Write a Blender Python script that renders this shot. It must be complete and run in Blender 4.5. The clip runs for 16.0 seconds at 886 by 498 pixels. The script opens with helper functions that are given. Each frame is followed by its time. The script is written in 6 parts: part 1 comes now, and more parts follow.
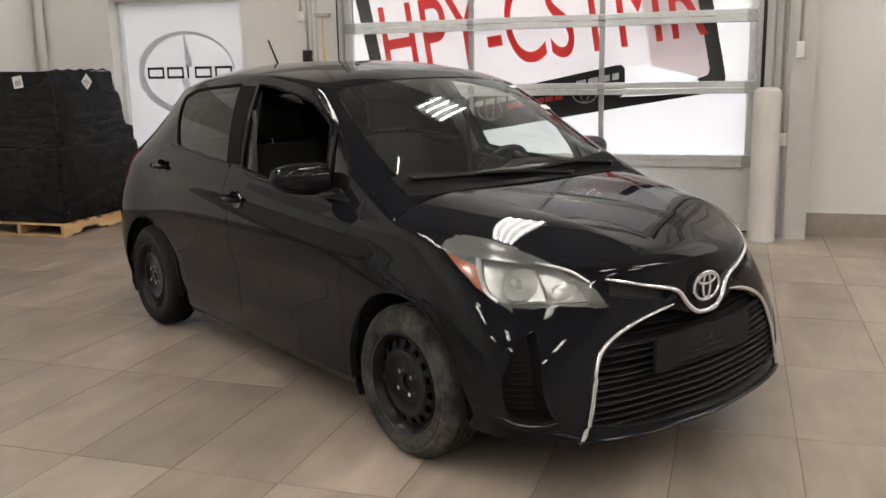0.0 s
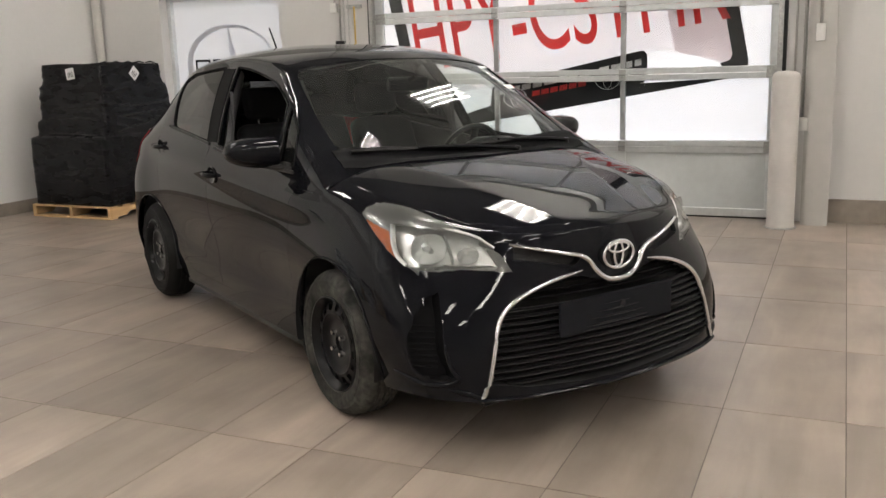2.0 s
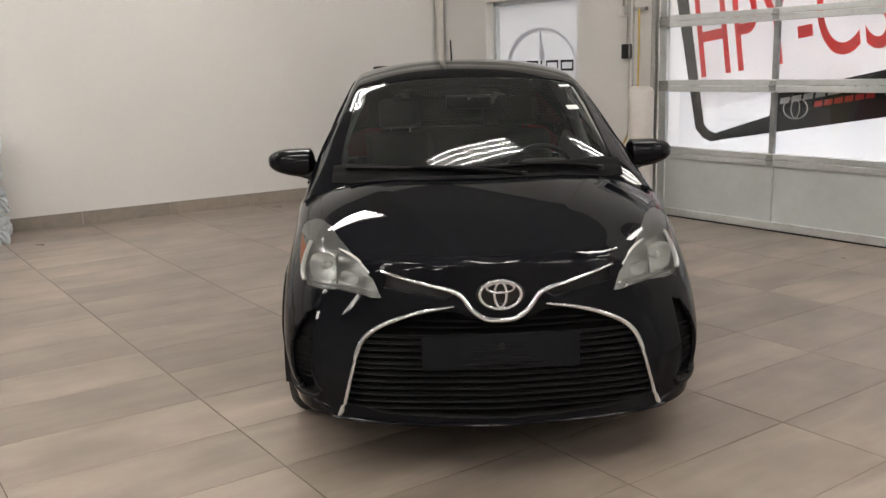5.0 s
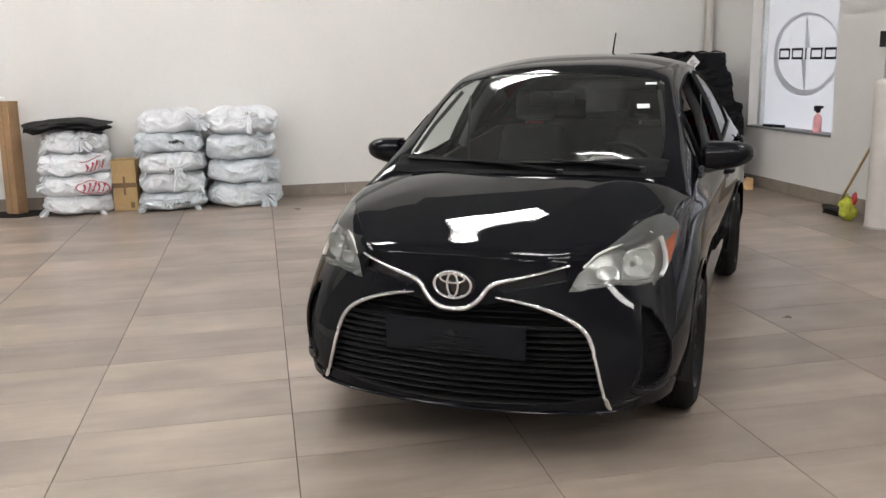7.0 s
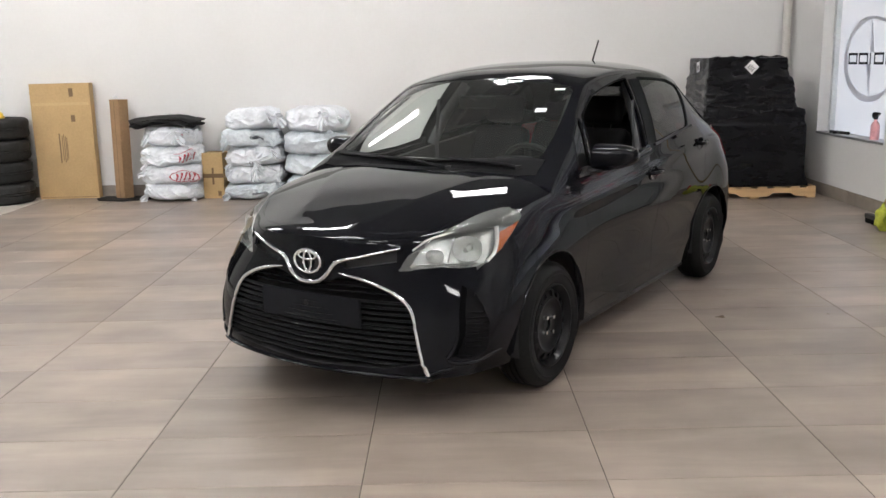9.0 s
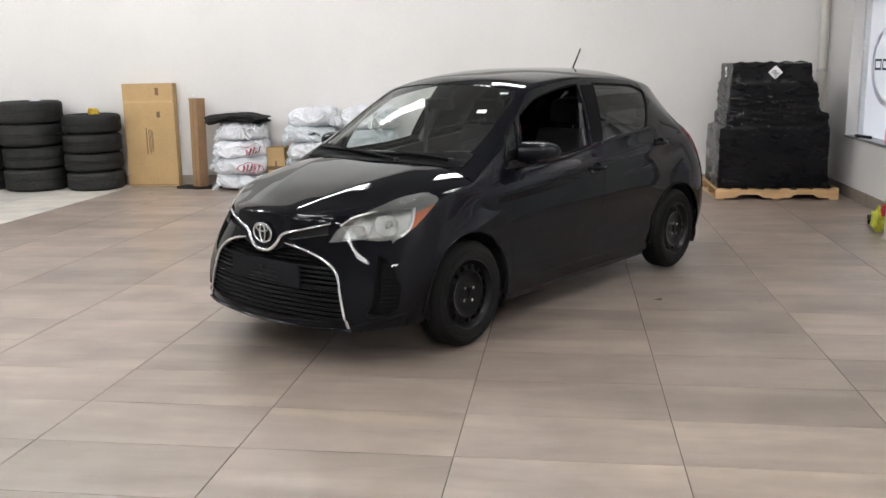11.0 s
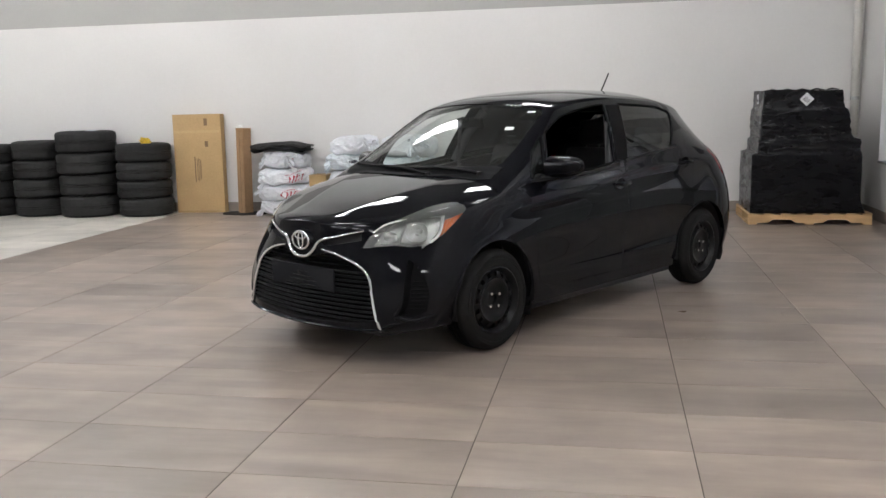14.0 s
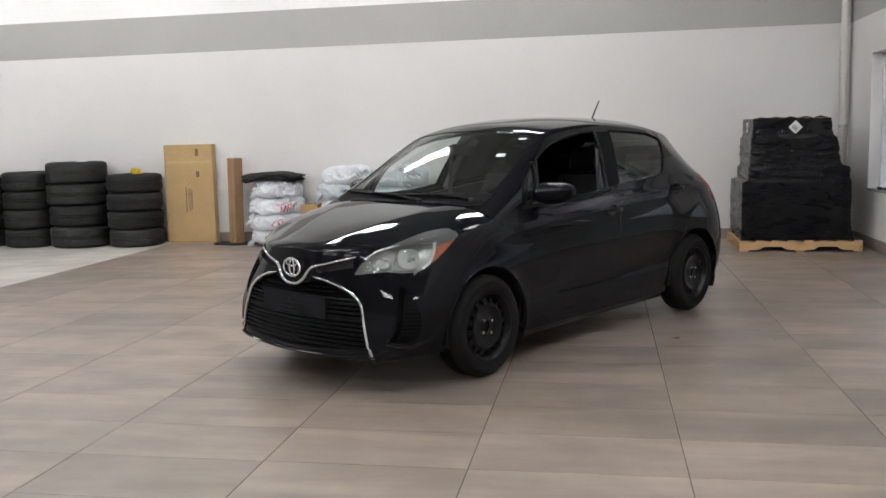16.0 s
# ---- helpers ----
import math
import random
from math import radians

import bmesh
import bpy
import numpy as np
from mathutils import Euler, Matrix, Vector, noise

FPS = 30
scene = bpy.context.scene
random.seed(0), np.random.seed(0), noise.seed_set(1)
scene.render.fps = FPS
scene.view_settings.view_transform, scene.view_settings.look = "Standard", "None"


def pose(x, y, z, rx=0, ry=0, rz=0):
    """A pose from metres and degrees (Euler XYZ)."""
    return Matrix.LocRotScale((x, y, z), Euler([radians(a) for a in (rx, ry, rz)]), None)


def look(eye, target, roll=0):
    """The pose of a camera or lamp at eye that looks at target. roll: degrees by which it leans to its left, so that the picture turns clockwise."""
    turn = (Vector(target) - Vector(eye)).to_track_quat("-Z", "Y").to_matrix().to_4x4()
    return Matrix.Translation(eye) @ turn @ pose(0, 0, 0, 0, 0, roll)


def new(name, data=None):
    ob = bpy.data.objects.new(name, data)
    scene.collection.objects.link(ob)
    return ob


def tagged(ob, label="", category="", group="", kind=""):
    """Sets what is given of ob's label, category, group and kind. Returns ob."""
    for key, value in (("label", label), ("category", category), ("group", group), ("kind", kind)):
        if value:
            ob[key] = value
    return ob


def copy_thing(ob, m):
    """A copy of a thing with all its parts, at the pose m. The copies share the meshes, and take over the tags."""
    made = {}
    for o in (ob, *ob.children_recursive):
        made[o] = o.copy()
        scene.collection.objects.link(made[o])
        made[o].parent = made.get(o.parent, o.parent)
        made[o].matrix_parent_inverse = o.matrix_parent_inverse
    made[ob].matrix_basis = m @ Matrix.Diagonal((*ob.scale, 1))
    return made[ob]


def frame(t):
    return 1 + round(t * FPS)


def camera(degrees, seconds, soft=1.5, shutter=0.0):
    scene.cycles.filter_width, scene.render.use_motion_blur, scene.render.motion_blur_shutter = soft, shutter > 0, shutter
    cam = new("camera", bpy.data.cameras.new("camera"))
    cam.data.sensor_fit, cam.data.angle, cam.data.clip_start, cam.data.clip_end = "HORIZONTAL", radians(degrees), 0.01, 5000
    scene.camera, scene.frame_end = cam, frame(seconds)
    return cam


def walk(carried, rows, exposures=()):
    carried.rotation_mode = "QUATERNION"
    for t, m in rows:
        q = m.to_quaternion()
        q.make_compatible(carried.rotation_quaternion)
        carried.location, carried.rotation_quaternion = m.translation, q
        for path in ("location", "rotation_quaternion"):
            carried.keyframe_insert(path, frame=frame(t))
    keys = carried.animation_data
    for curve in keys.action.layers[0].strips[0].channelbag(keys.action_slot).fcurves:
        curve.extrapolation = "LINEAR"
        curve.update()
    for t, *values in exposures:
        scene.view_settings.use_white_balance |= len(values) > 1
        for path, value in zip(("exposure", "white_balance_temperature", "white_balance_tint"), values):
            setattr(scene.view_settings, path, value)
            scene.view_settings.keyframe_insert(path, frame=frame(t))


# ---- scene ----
cam = camera(52.7, 16.0)
PATH = [
    (0, (1.137, 0.243, 1.493), (0.526, 2.105, 1.093), -1.2),
    (0.5, (1.108, 0.239, 1.474), (0.501, 2.102, 1.076), -1.3),
    (1, (1.199, 0.22, 1.439), (0.563, 2.075, 1.045), -1.6),
    (1.5, (1.516, 0.228, 1.412), (0.781, 2.047, 1.023), -2.0),
    (2, (1.81, 0.296, 1.4), (1.007, 2.083, 0.998), -1.8),
    (2.5, (2.025, 0.578, 1.432), (1.152, 2.33, 1.024), -1.8),
    (3, (2.28, 0.771, 1.41), (1.305, 2.471, 1.011), -1.8),
    (3.5, (2.62, 0.939, 1.444), (1.46, 2.519, 1.047), -1.7),
    (4, (2.875, 1.197, 1.43), (1.532, 2.625, 1.032), -1.7),
    (4.5, (3.168, 1.443, 1.433), (1.679, 2.718, 1.038), -1.6),
    (5, (3.503, 1.633, 1.486), (1.895, 2.756, 1.09), -1.5),
    (5.2, (3.579, 1.725, 1.487), (1.929, 2.781, 1.082), -1.3),
    (7.3, (4.421, 3.103, 1.539), (2.491, 3.427, 1.129), -1.3),
    (7.5, (4.486, 3.226, 1.525), (2.551, 3.529, 1.121), -1.2),
    (8, (4.723, 3.54, 1.538), (2.775, 3.759, 1.138), -1.3),
    (8.5, (4.872, 3.856, 1.522), (2.917, 3.95, 1.112), -1.3),
    (9, (4.977, 4.216, 1.537), (3.019, 4.206, 1.13), -1.3),
    (9.2, (5.033, 4.323, 1.542), (3.077, 4.278, 1.129), -1.2),
    (11.3, (5.773, 5.315, 1.567), (3.836, 5.019, 1.166), -1.0),
    (11.5, (5.796, 5.334, 1.57), (3.862, 5.023, 1.167), -0.9),
    (12, (5.894, 5.291, 1.565), (3.968, 4.928, 1.166), -0.8),
    (12.5, (6.036, 5.271, 1.558), (4.107, 4.9, 1.185), -1.0),
    (13, (6.069, 5.295, 1.542), (4.135, 4.927, 1.189), -1.2),
    (13.5, (6.033, 5.356, 1.486), (4.096, 4.986, 1.151), -1.4),
    (14, (5.983, 5.368, 1.433), (4.043, 4.999, 1.118), -1.3),
    (14.5, (5.967, 5.378, 1.42), (4.023, 5.013, 1.124), -1.4),
    (15, (5.963, 5.365, 1.412), (4.013, 5.004, 1.151), -1.4),
    (15.5, (5.949, 5.381, 1.404), (3.997, 5.024, 1.157), -1.5),
    (16, (5.966, 5.362, 1.404), (4.012, 5.011, 1.157), -1.5),
]
walk(cam, [(t, look(eye, target, roll)) for t, eye, target, roll in PATH], [(0, -.18, 6980, 10), (3, -.22, 6980, 10), (5, -.34, 6930, 10), (7.5, -.07, 6480, 10), (9, -.02, 6420, 10), (11.5, -.04, 6360, 10), (12.3, -.05, 6360, 10), (14, -.31, 6300, 10), (16, -.36, 6300, 10)])

# ---- world and light ----
world = bpy.data.worlds.new("world")
scene.world = world
world.use_nodes = True
wn = world.node_tree.nodes
sky = wn.new("ShaderNodeTexSky")
sky.sky_type, sky.sun_disc, sky.sun_elevation, sky.sun_rotation = "NISHITA", False, radians(48), radians(20)
world.node_tree.links.new(sky.outputs[0], wn["Background"].inputs[0])
wn["Background"].inputs[1].default_value = 1.4

TUBE_POWER = 76.0


# ---- materials ----
def mat(name, color, rough=0.5, metal=0.0, coat=0.0, grain=0.0, grain_size=30.0, stain=0.0, stain_size=2.0, bump=0.0, bump_size=60.0,
        spec=0.5, random_tone=0.0, rough_var=0.0, stretch=(1, 1, 1)):
    """Principled paint with two scales of tone variation, fine relief and a random tone per piece."""
    m = bpy.data.materials.new(name)
    m.use_nodes = True
    nt = m.node_tree
    n, l = nt.nodes, nt.links
    b = n["Principled BSDF"]
    b.inputs["Base Color"].default_value = (*color, 1)
    b.inputs["Roughness"].default_value = rough
    b.inputs["Metallic"].default_value = metal
    b.inputs["Specular IOR Level"].default_value = spec
    b.inputs["Coat Weight"].default_value = coat
    b.inputs["Coat Roughness"].default_value = 0.03
    co = n.new("ShaderNodeTexCoord")
    mp = n.new("ShaderNodeMapping")
    mp.inputs["Scale"].default_value = stretch
    l.new(co.outputs["Object"], mp.inputs[0])
    value = None
    for amount, size in ((grain, grain_size), (stain, stain_size)):
        if not amount:
            continue
        t = n.new("ShaderNodeTexNoise")
        t.inputs["Scale"].default_value = size
        t.inputs["Detail"].default_value = 5
        l.new(mp.outputs[0], t.inputs["Vector"])
        r = n.new("ShaderNodeMapRange")
        r.inputs["From Min"].default_value, r.inputs["From Max"].default_value = 0.3, 0.7
        r.inputs["To Min"].default_value, r.inputs["To Max"].default_value = 1 - amount, 1 + amount
        l.new(t.outputs[0], r.inputs[0])
        if value is None:
            value = r.outputs[0]
        else:
            mu = n.new("ShaderNodeMath")
            mu.operation = "MULTIPLY"
            l.new(value, mu.inputs[0]), l.new(r.outputs[0], mu.inputs[1])
            value = mu.outputs[0]
    if random_tone:
        oi = n.new("ShaderNodeObjectInfo")
        r = n.new("ShaderNodeMapRange")
        r.inputs["To Min"].default_value, r.inputs["To Max"].default_value = 1 - random_tone, 1 + random_tone
        l.new(oi.outputs["Random"], r.inputs[0])
        if value is None:
            value = r.outputs[0]
        else:
            mu = n.new("ShaderNodeMath")
            mu.operation = "MULTIPLY"
            l.new(value, mu.inputs[0]), l.new(r.outputs[0], mu.inputs[1])
            value = mu.outputs[0]
    if value is not None:
        vm = n.new("ShaderNodeVectorMath")
        vm.operation = "SCALE"
        vm.inputs[0].default_value = color
        l.new(value, vm.inputs["Scale"])
        l.new(vm.outputs[0], b.inputs["Base Color"])
    if rough_var:
        t = n.new("ShaderNodeTexNoise")
        t.inputs["Scale"].default_value = stain_size * 3
        l.new(mp.outputs[0], t.inputs["Vector"])
        r = n.new("ShaderNodeMapRange")
        r.inputs["To Min"].default_value, r.inputs["To Max"].default_value = max(0.02, rough - rough_var), rough + rough_var
        l.new(t.outputs[0], r.inputs[0])
        l.new(r.outputs[0], b.inputs["Roughness"])
    if bump:
        t = n.new("ShaderNodeTexNoise")
        t.inputs["Scale"].default_value = bump_size
        t.inputs["Detail"].default_value = 3
        l.new(mp.outputs[0], t.inputs["Vector"])
        bn = n.new("ShaderNodeBump")
        bn.inputs["Strength"].default_value = 1.0
        bn.inputs["Distance"].default_value = bump
        l.new(t.outputs[0], bn.inputs["Height"])
        l.new(bn.outputs[0], b.inputs["Normal"])
    return m


def glass(name, tint, rough=0.0, ior=1.5, haze=0.0):
    """A thin pane: clear tint with gloss by the angle."""
    m = bpy.data.materials.new(name)
    m.use_nodes = True
    n, l = m.node_tree.nodes, m.node_tree.links
    n.remove(n["Principled BSDF"])
    tr, gl, fr, mx = n.new("ShaderNodeBsdfTransparent"), n.new("ShaderNodeBsdfGlossy"), n.new("ShaderNodeFresnel"), n.new("ShaderNodeMixShader")
    tr.inputs[0].default_value = (*tint, 1)
    gl.inputs["Roughness"].default_value = rough
    fr.inputs[0].default_value = ior
    l.new(fr.outputs[0], mx.inputs[0]), l.new(tr.outputs[0], mx.inputs[1]), l.new(gl.outputs[0], mx.inputs[2])
    out = mx.outputs[0]
    # pale haze over the pane, put into the colour to brighten it
    if haze:
        di, m2 = n.new("ShaderNodeBsdfDiffuse"), n.new("ShaderNodeMixShader")
        di.inputs[0].default_value = (0.55, 0.56, 0.54, 1)
        t = n.new("ShaderNodeTexNoise")
        t.inputs["Scale"].default_value, t.inputs["Detail"].default_value = 2.5, 6
        co = n.new("ShaderNodeTexCoord")
        l.new(co.outputs["Object"], t.inputs["Vector"])
        r = n.new("ShaderNodeMapRange")
        r.inputs["From Min"].default_value, r.inputs["From Max"].default_value = 0.3, 0.7
        r.inputs["To Min"].default_value, r.inputs["To Max"].default_value = haze * 0.5, haze * 1.5
        l.new(t.outputs[0], r.inputs[0]), l.new(r.outputs[0], m2.inputs[0])
        l.new(out, m2.inputs[1]), l.new(di.outputs[0], m2.inputs[2])
        out = m2.outputs[0]
    l.new(out, n["Material Output"].inputs[0])
    return m


def film(name, color, through_part=0.6):
    """A printed translucent sheet, lit from behind by daylight."""
    m = bpy.data.materials.new(name)
    m.use_nodes = True
    n, l = m.node_tree.nodes, m.node_tree.links
    n.remove(n["Principled BSDF"])
    d, t, mx = n.new("ShaderNodeBsdfDiffuse"), n.new("ShaderNodeBsdfTranslucent"), n.new("ShaderNodeMixShader")
    d.inputs[0].default_value = t.inputs[0].default_value = (*color, 1)
    mx.inputs[0].default_value = through_part
    l.new(d.outputs[0], mx.inputs[1]), l.new(t.outputs[0], mx.inputs[2])
    l.new(mx.outputs[0], n["Material Output"].inputs[0])
    return m


def lamp_mat(name, color, power):
    m = bpy.data.materials.new(name)
    m.use_nodes = True
    b = m.node_tree.nodes["Principled BSDF"]
    b.inputs["Base Color"].default_value = (0.8, 0.8, 0.8, 1)
    b.inputs["Emission Color"].default_value = (*color, 1)
    b.inputs["Emission Strength"].default_value = power
    return m


def tile_mat(name, color, vein):
    """Porcelain with soft veins along the tile's short side, each tile cut from another place."""
    m = mat(name, color, rough=0.33)
    n, l = m.node_tree.nodes, m.node_tree.links
    b = n["Principled BSDF"]
    geo, oi = n.new("ShaderNodeNewGeometry"), n.new("ShaderNodeObjectInfo")
    add = n.new("ShaderNodeMath")
    l.new(oi.outputs["Random"], add.inputs[0]), l.new(geo.outputs["Random Per Island"], add.inputs[1])
    wide = n.new("ShaderNodeMath")
    wide.operation = "MULTIPLY"
    wide.inputs[1].default_value = 37.0
    l.new(add.outputs[0], wide.inputs[0])
    mp = n.new("ShaderNodeMapping")
    mp.inputs["Scale"].default_value = (1.0, 0.26, 1.0)
    mp.inputs["Location"].default_value = (0, 0, 0.37)
    mp.inputs["Rotation"].default_value = (0, 0, 0.1)
    l.new(geo.outputs["Position"], mp.inputs[0])
    t1 = n.new("ShaderNodeTexNoise")
    t1.noise_dimensions = "4D"
    t1.inputs["Scale"].default_value, t1.inputs["Detail"].default_value, t1.inputs["Distortion"].default_value = 3.0, 4, 0.6
    l.new(mp.outputs[0], t1.inputs["Vector"]), l.new(wide.outputs[0], t1.inputs["W"])
    ramp = n.new("ShaderNodeValToRGB")
    e = ramp.color_ramp.elements
    e[0].position, e[0].color = 0.30, (*[c * (1 - vein) for c in color], 1)
    e[1].position, e[1].color = 0.72, (*[c * (1 + vein * 0.7) for c in color], 1)
    l.new(t1.outputs[0], ramp.inputs[0])
    tone = n.new("ShaderNodeMapRange")
    tone.inputs["From Max"].default_value = 2.0
    tone.inputs["To Min"].default_value, tone.inputs["To Max"].default_value = 0.69, 1.29
    l.new(add.outputs[0], tone.inputs[0])
    # soft clouds across each tile and worn traffic patches over several
    cloud, patch = n.new("ShaderNodeTexNoise"), n.new("ShaderNodeTexNoise")
    cloud.noise_dimensions = "4D"
    cloud.inputs["Scale"].default_value, cloud.inputs["Detail"].default_value = 2.6, 5
    patch.inputs["Scale"].default_value, patch.inputs["Detail"].default_value = 0.55, 4
    l.new(geo.outputs["Position"], cloud.inputs["Vector"]), l.new(wide.outputs[0], cloud.inputs["W"])
    l.new(geo.outputs["Position"], patch.inputs["Vector"])
    mix = tone.outputs[0]
    # thin streaks along the vein, cut off at each joint
    thin = n.new("ShaderNodeTexNoise")
    thin.noise_dimensions = "4D"
    thin.inputs["Scale"].default_value, thin.inputs["Detail"].default_value, thin.inputs["Distortion"].default_value = 11.0, 7, 0.9
    thin.inputs["Roughness"].default_value = 0.62
    fine = n.new("ShaderNodeMapping")
    fine.inputs["Scale"].default_value, fine.inputs["Rotation"].default_value = (1.0, 0.13, 1.0), (0, 0, 0.12)
    l.new(geo.outputs["Position"], fine.inputs[0]), l.new(fine.outputs[0], thin.inputs["Vector"]), l.new(wide.outputs[0], thin.inputs["W"])
    for source, amount in ((cloud, 0.15), (patch, 0.14), (thin, 0.09)):
        mr, mu = n.new("ShaderNodeMapRange"), n.new("ShaderNodeMath")
        mr.inputs["From Min"].default_value, mr.inputs["From Max"].default_value = 0.3, 0.7
        mr.inputs["To Min"].default_value, mr.inputs["To Max"].default_value = 1 - amount, 1 + amount
        mu.operation = "MULTIPLY"
        l.new(source.outputs[0], mr.inputs[0]), l.new(mr.outputs[0], mu.inputs[0]), l.new(mix, mu.inputs[1])
        mix = mu.outputs[0]
    vm = n.new("ShaderNodeVectorMath")
    vm.operation = "SCALE"
    l.new(ramp.outputs[0], vm.inputs[0]), l.new(mix, vm.inputs["Scale"])
    l.new(vm.outputs[0], b.inputs["Base Color"])
    rr = n.new("ShaderNodeMapRange")
    rr.inputs["To Min"].default_value, rr.inputs["To Max"].default_value = 0.22, 0.42
    t2 = n.new("ShaderNodeTexNoise")
    t2.inputs["Scale"].default_value, t2.inputs["Detail"].default_value = 3.0, 6
    l.new(geo.outputs["Position"], t2.inputs["Vector"])
    l.new(t2.outputs[0], rr.inputs[0]), l.new(rr.outputs[0], b.inputs["Roughness"])
    bn = n.new("ShaderNodeBump")
    bn.inputs["Distance"].default_value = 0.0001
    l.new(t1.outputs[0], bn.inputs["Height"]), l.new(bn.outputs[0], b.inputs["Normal"])
    return m


PAINT = mat("black_paint", (0.0050, 0.0052, 0.0068), rough=0.012, spec=0.16, grain=0.2, grain_size=400)
PLASTIC = mat("black_plastic", (0.008, 0.008, 0.0085), rough=0.45, spec=0.35, grain=0.2, grain_size=200, bump=0.0004, bump_size=300)
GLOSS_BLACK = mat("gloss_black", (0.008, 0.008, 0.009), rough=0.12)
RUBBER = mat("rubber", (0.0060, 0.0058, 0.0058), rough=0.75, spec=0.18, grain=0.25, grain_size=60, stain=0.3, stain_size=9, bump=0.0008, bump_size=120)
DUSTY = mat("dusty_rubber", (0.030, 0.029, 0.026), rough=0.85, spec=0.2, grain=0.4, grain_size=45, stain=0.95, stain_size=9, bump=0.0008, bump_size=120)
STEEL_BLACK = mat("black_steel", (0.0045, 0.0045, 0.0052), rough=0.30, spec=0.16, grain=0.3, grain_size=60)
CHROME = mat("chrome", (0.80, 0.81, 0.83), rough=0.13, metal=1.0, rough_var=0.05, stain_size=12)
NUT = mat("nut_steel", (0.85, 0.85, 0.85), rough=0.18, metal=1.0)
SEAM = mat("seam", (0.002, 0.002, 0.002), rough=0.9)
WINDSCREEN = glass("windscreen", (0.68, 0.745, 0.71), ior=1.55, haze=0.025)
DARK_GLASS = glass("tinted_glass", (0.10, 0.10, 0.10), haze=0.02)
QUARTER_GLASS = glass("quarter_glass", (0.26, 0.28, 0.27), haze=0.012)
LENS = glass("lens", (0.96, 0.97, 0.96), rough=0.01, ior=1.45, haze=0.06)
REFLECTOR = mat("reflector", (0.92, 0.93, 0.92), rough=0.16, metal=0.6, rough_var=0.10, stain_size=9)
LAMP_GREY = mat("lamp_inner", (0.62, 0.62, 0.61), rough=0.26, metal=0.65, grain=0.12, grain_size=30)
BROW = mat("satin_silver", (0.21, 0.21, 0.207), rough=0.30, metal=0.8, grain=0.05, grain_size=40)
SLAT = mat("grille_plastic", (0.0045, 0.0045, 0.005), rough=0.5, spec=0.22, grain=0.2, grain_size=200)
POCKET = mat("pocket_plastic", (0.0045, 0.0045, 0.005), rough=0.6, spec=0.05, grain=0.2, grain_size=200)
PLATE = mat("plate_plastic", (0.0060, 0.0068, 0.0095), rough=0.55, spec=0.16, grain=0.15, grain_size=150)
LAMP_WHITE = mat("lamp_bezel", (0.72, 0.72, 0.70), rough=0.3, grain=0.08, grain_size=40)
AMBER = mat("amber_lens", (0.52, 0.10, 0.008), rough=0.25, coat=0.6, grain=0.15, grain_size=90)
RED_LENS = mat("red_lens", (0.26, 0.012, 0.018), rough=0.12, coat=0.8)
CLOTH = mat("seat_cloth", (0.011, 0.011, 0.012), rough=0.95, grain=0.3, grain_size=150, bump=0.0006, bump_size=400)
TRIM_GREY = mat("grey_trim", (0.085, 0.085, 0.088), rough=0.7, grain=0.1, grain_size=80)
HEADLINER = mat("headliner", (0.11, 0.11, 0.105), rough=0.95, grain=0.1, grain_size=200)
STICKER = mat("sticker", (0.75, 0.80, 0.78), rough=0.5, grain=0.08, grain_size=60)
INK = mat("ink", (0.05, 0.05, 0.05), rough=0.6)

WALL = mat("wall_paint", (0.645, 0.632, 0.615), rough=0.75, grain=0.012, grain_size=25, stain=0.03, stain_size=0.7, bump=0.0004, bump_size=180)
WALL_GREY = mat("grey_band_paint", (0.36, 0.355, 0.335), rough=0.75, grain=0.015, grain_size=25, stain=0.03, stain_size=0.8)
WALL_WHITE = mat("white_paint", (0.80, 0.80, 0.78), rough=0.8, grain=0.01, grain_size=20, stain=0.02, stain_size=0.6)
CEIL = mat("ceiling_paint", (0.24, 0.24, 0.24), rough=0.9, grain=0.03, grain_size=8)
BASE_TILE = mat("base_tile", (0.23, 0.195, 0.165), rough=0.45, grain=0.1, grain_size=14, stain=0.1, stain_size=3, random_tone=0.06)
TILE = tile_mat("taupe_tile", (0.253, 0.206, 0.172), 0.30)
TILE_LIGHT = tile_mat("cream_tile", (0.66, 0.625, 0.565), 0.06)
GROUT = mat("grout", (0.075, 0.062, 0.053), rough=0.9, grain=0.2, grain_size=40, stain=0.55, stain_size=0.9)
ALU = mat("aluminium", (0.66, 0.68, 0.68), rough=0.38, metal=0.65, grain=0.06, grain_size=30, stain=0.08, stain_size=4)
ALU_DARK = mat("worn_aluminium", (0.33, 0.335, 0.335), rough=0.5, metal=0.7, grain=0.12, grain_size=25, stain=0.15, stain_size=5)
PANEL_GREY = mat("door_panel", (0.51, 0.535, 0.53), rough=0.5, grain=0.03, grain_size=18, stain=0.07, stain_size=2)
COLUMN = mat("column_paint", (0.47, 0.455, 0.43), rough=0.6, grain=0.03, grain_size=12, stain=0.05, stain_size=2)
BOLLARD = mat("bollard_sleeve", (0.50, 0.47, 0.44), rough=0.5, grain=0.03, grain_size=15, stain=0.08, stain_size=3)
WHITE_PLASTIC = mat("white_plastic", (0.72, 0.71, 0.68), rough=0.4, grain=0.03, grain_size=30)
GALV = mat("galvanised", (0.42, 0.42, 0.41), rough=0.45, metal=0.8, grain=0.2, grain_size=50)
PVC = mat("painted_pipe", (0.56, 0.54, 0.50), rough=0.5, grain=0.03, grain_size=20)
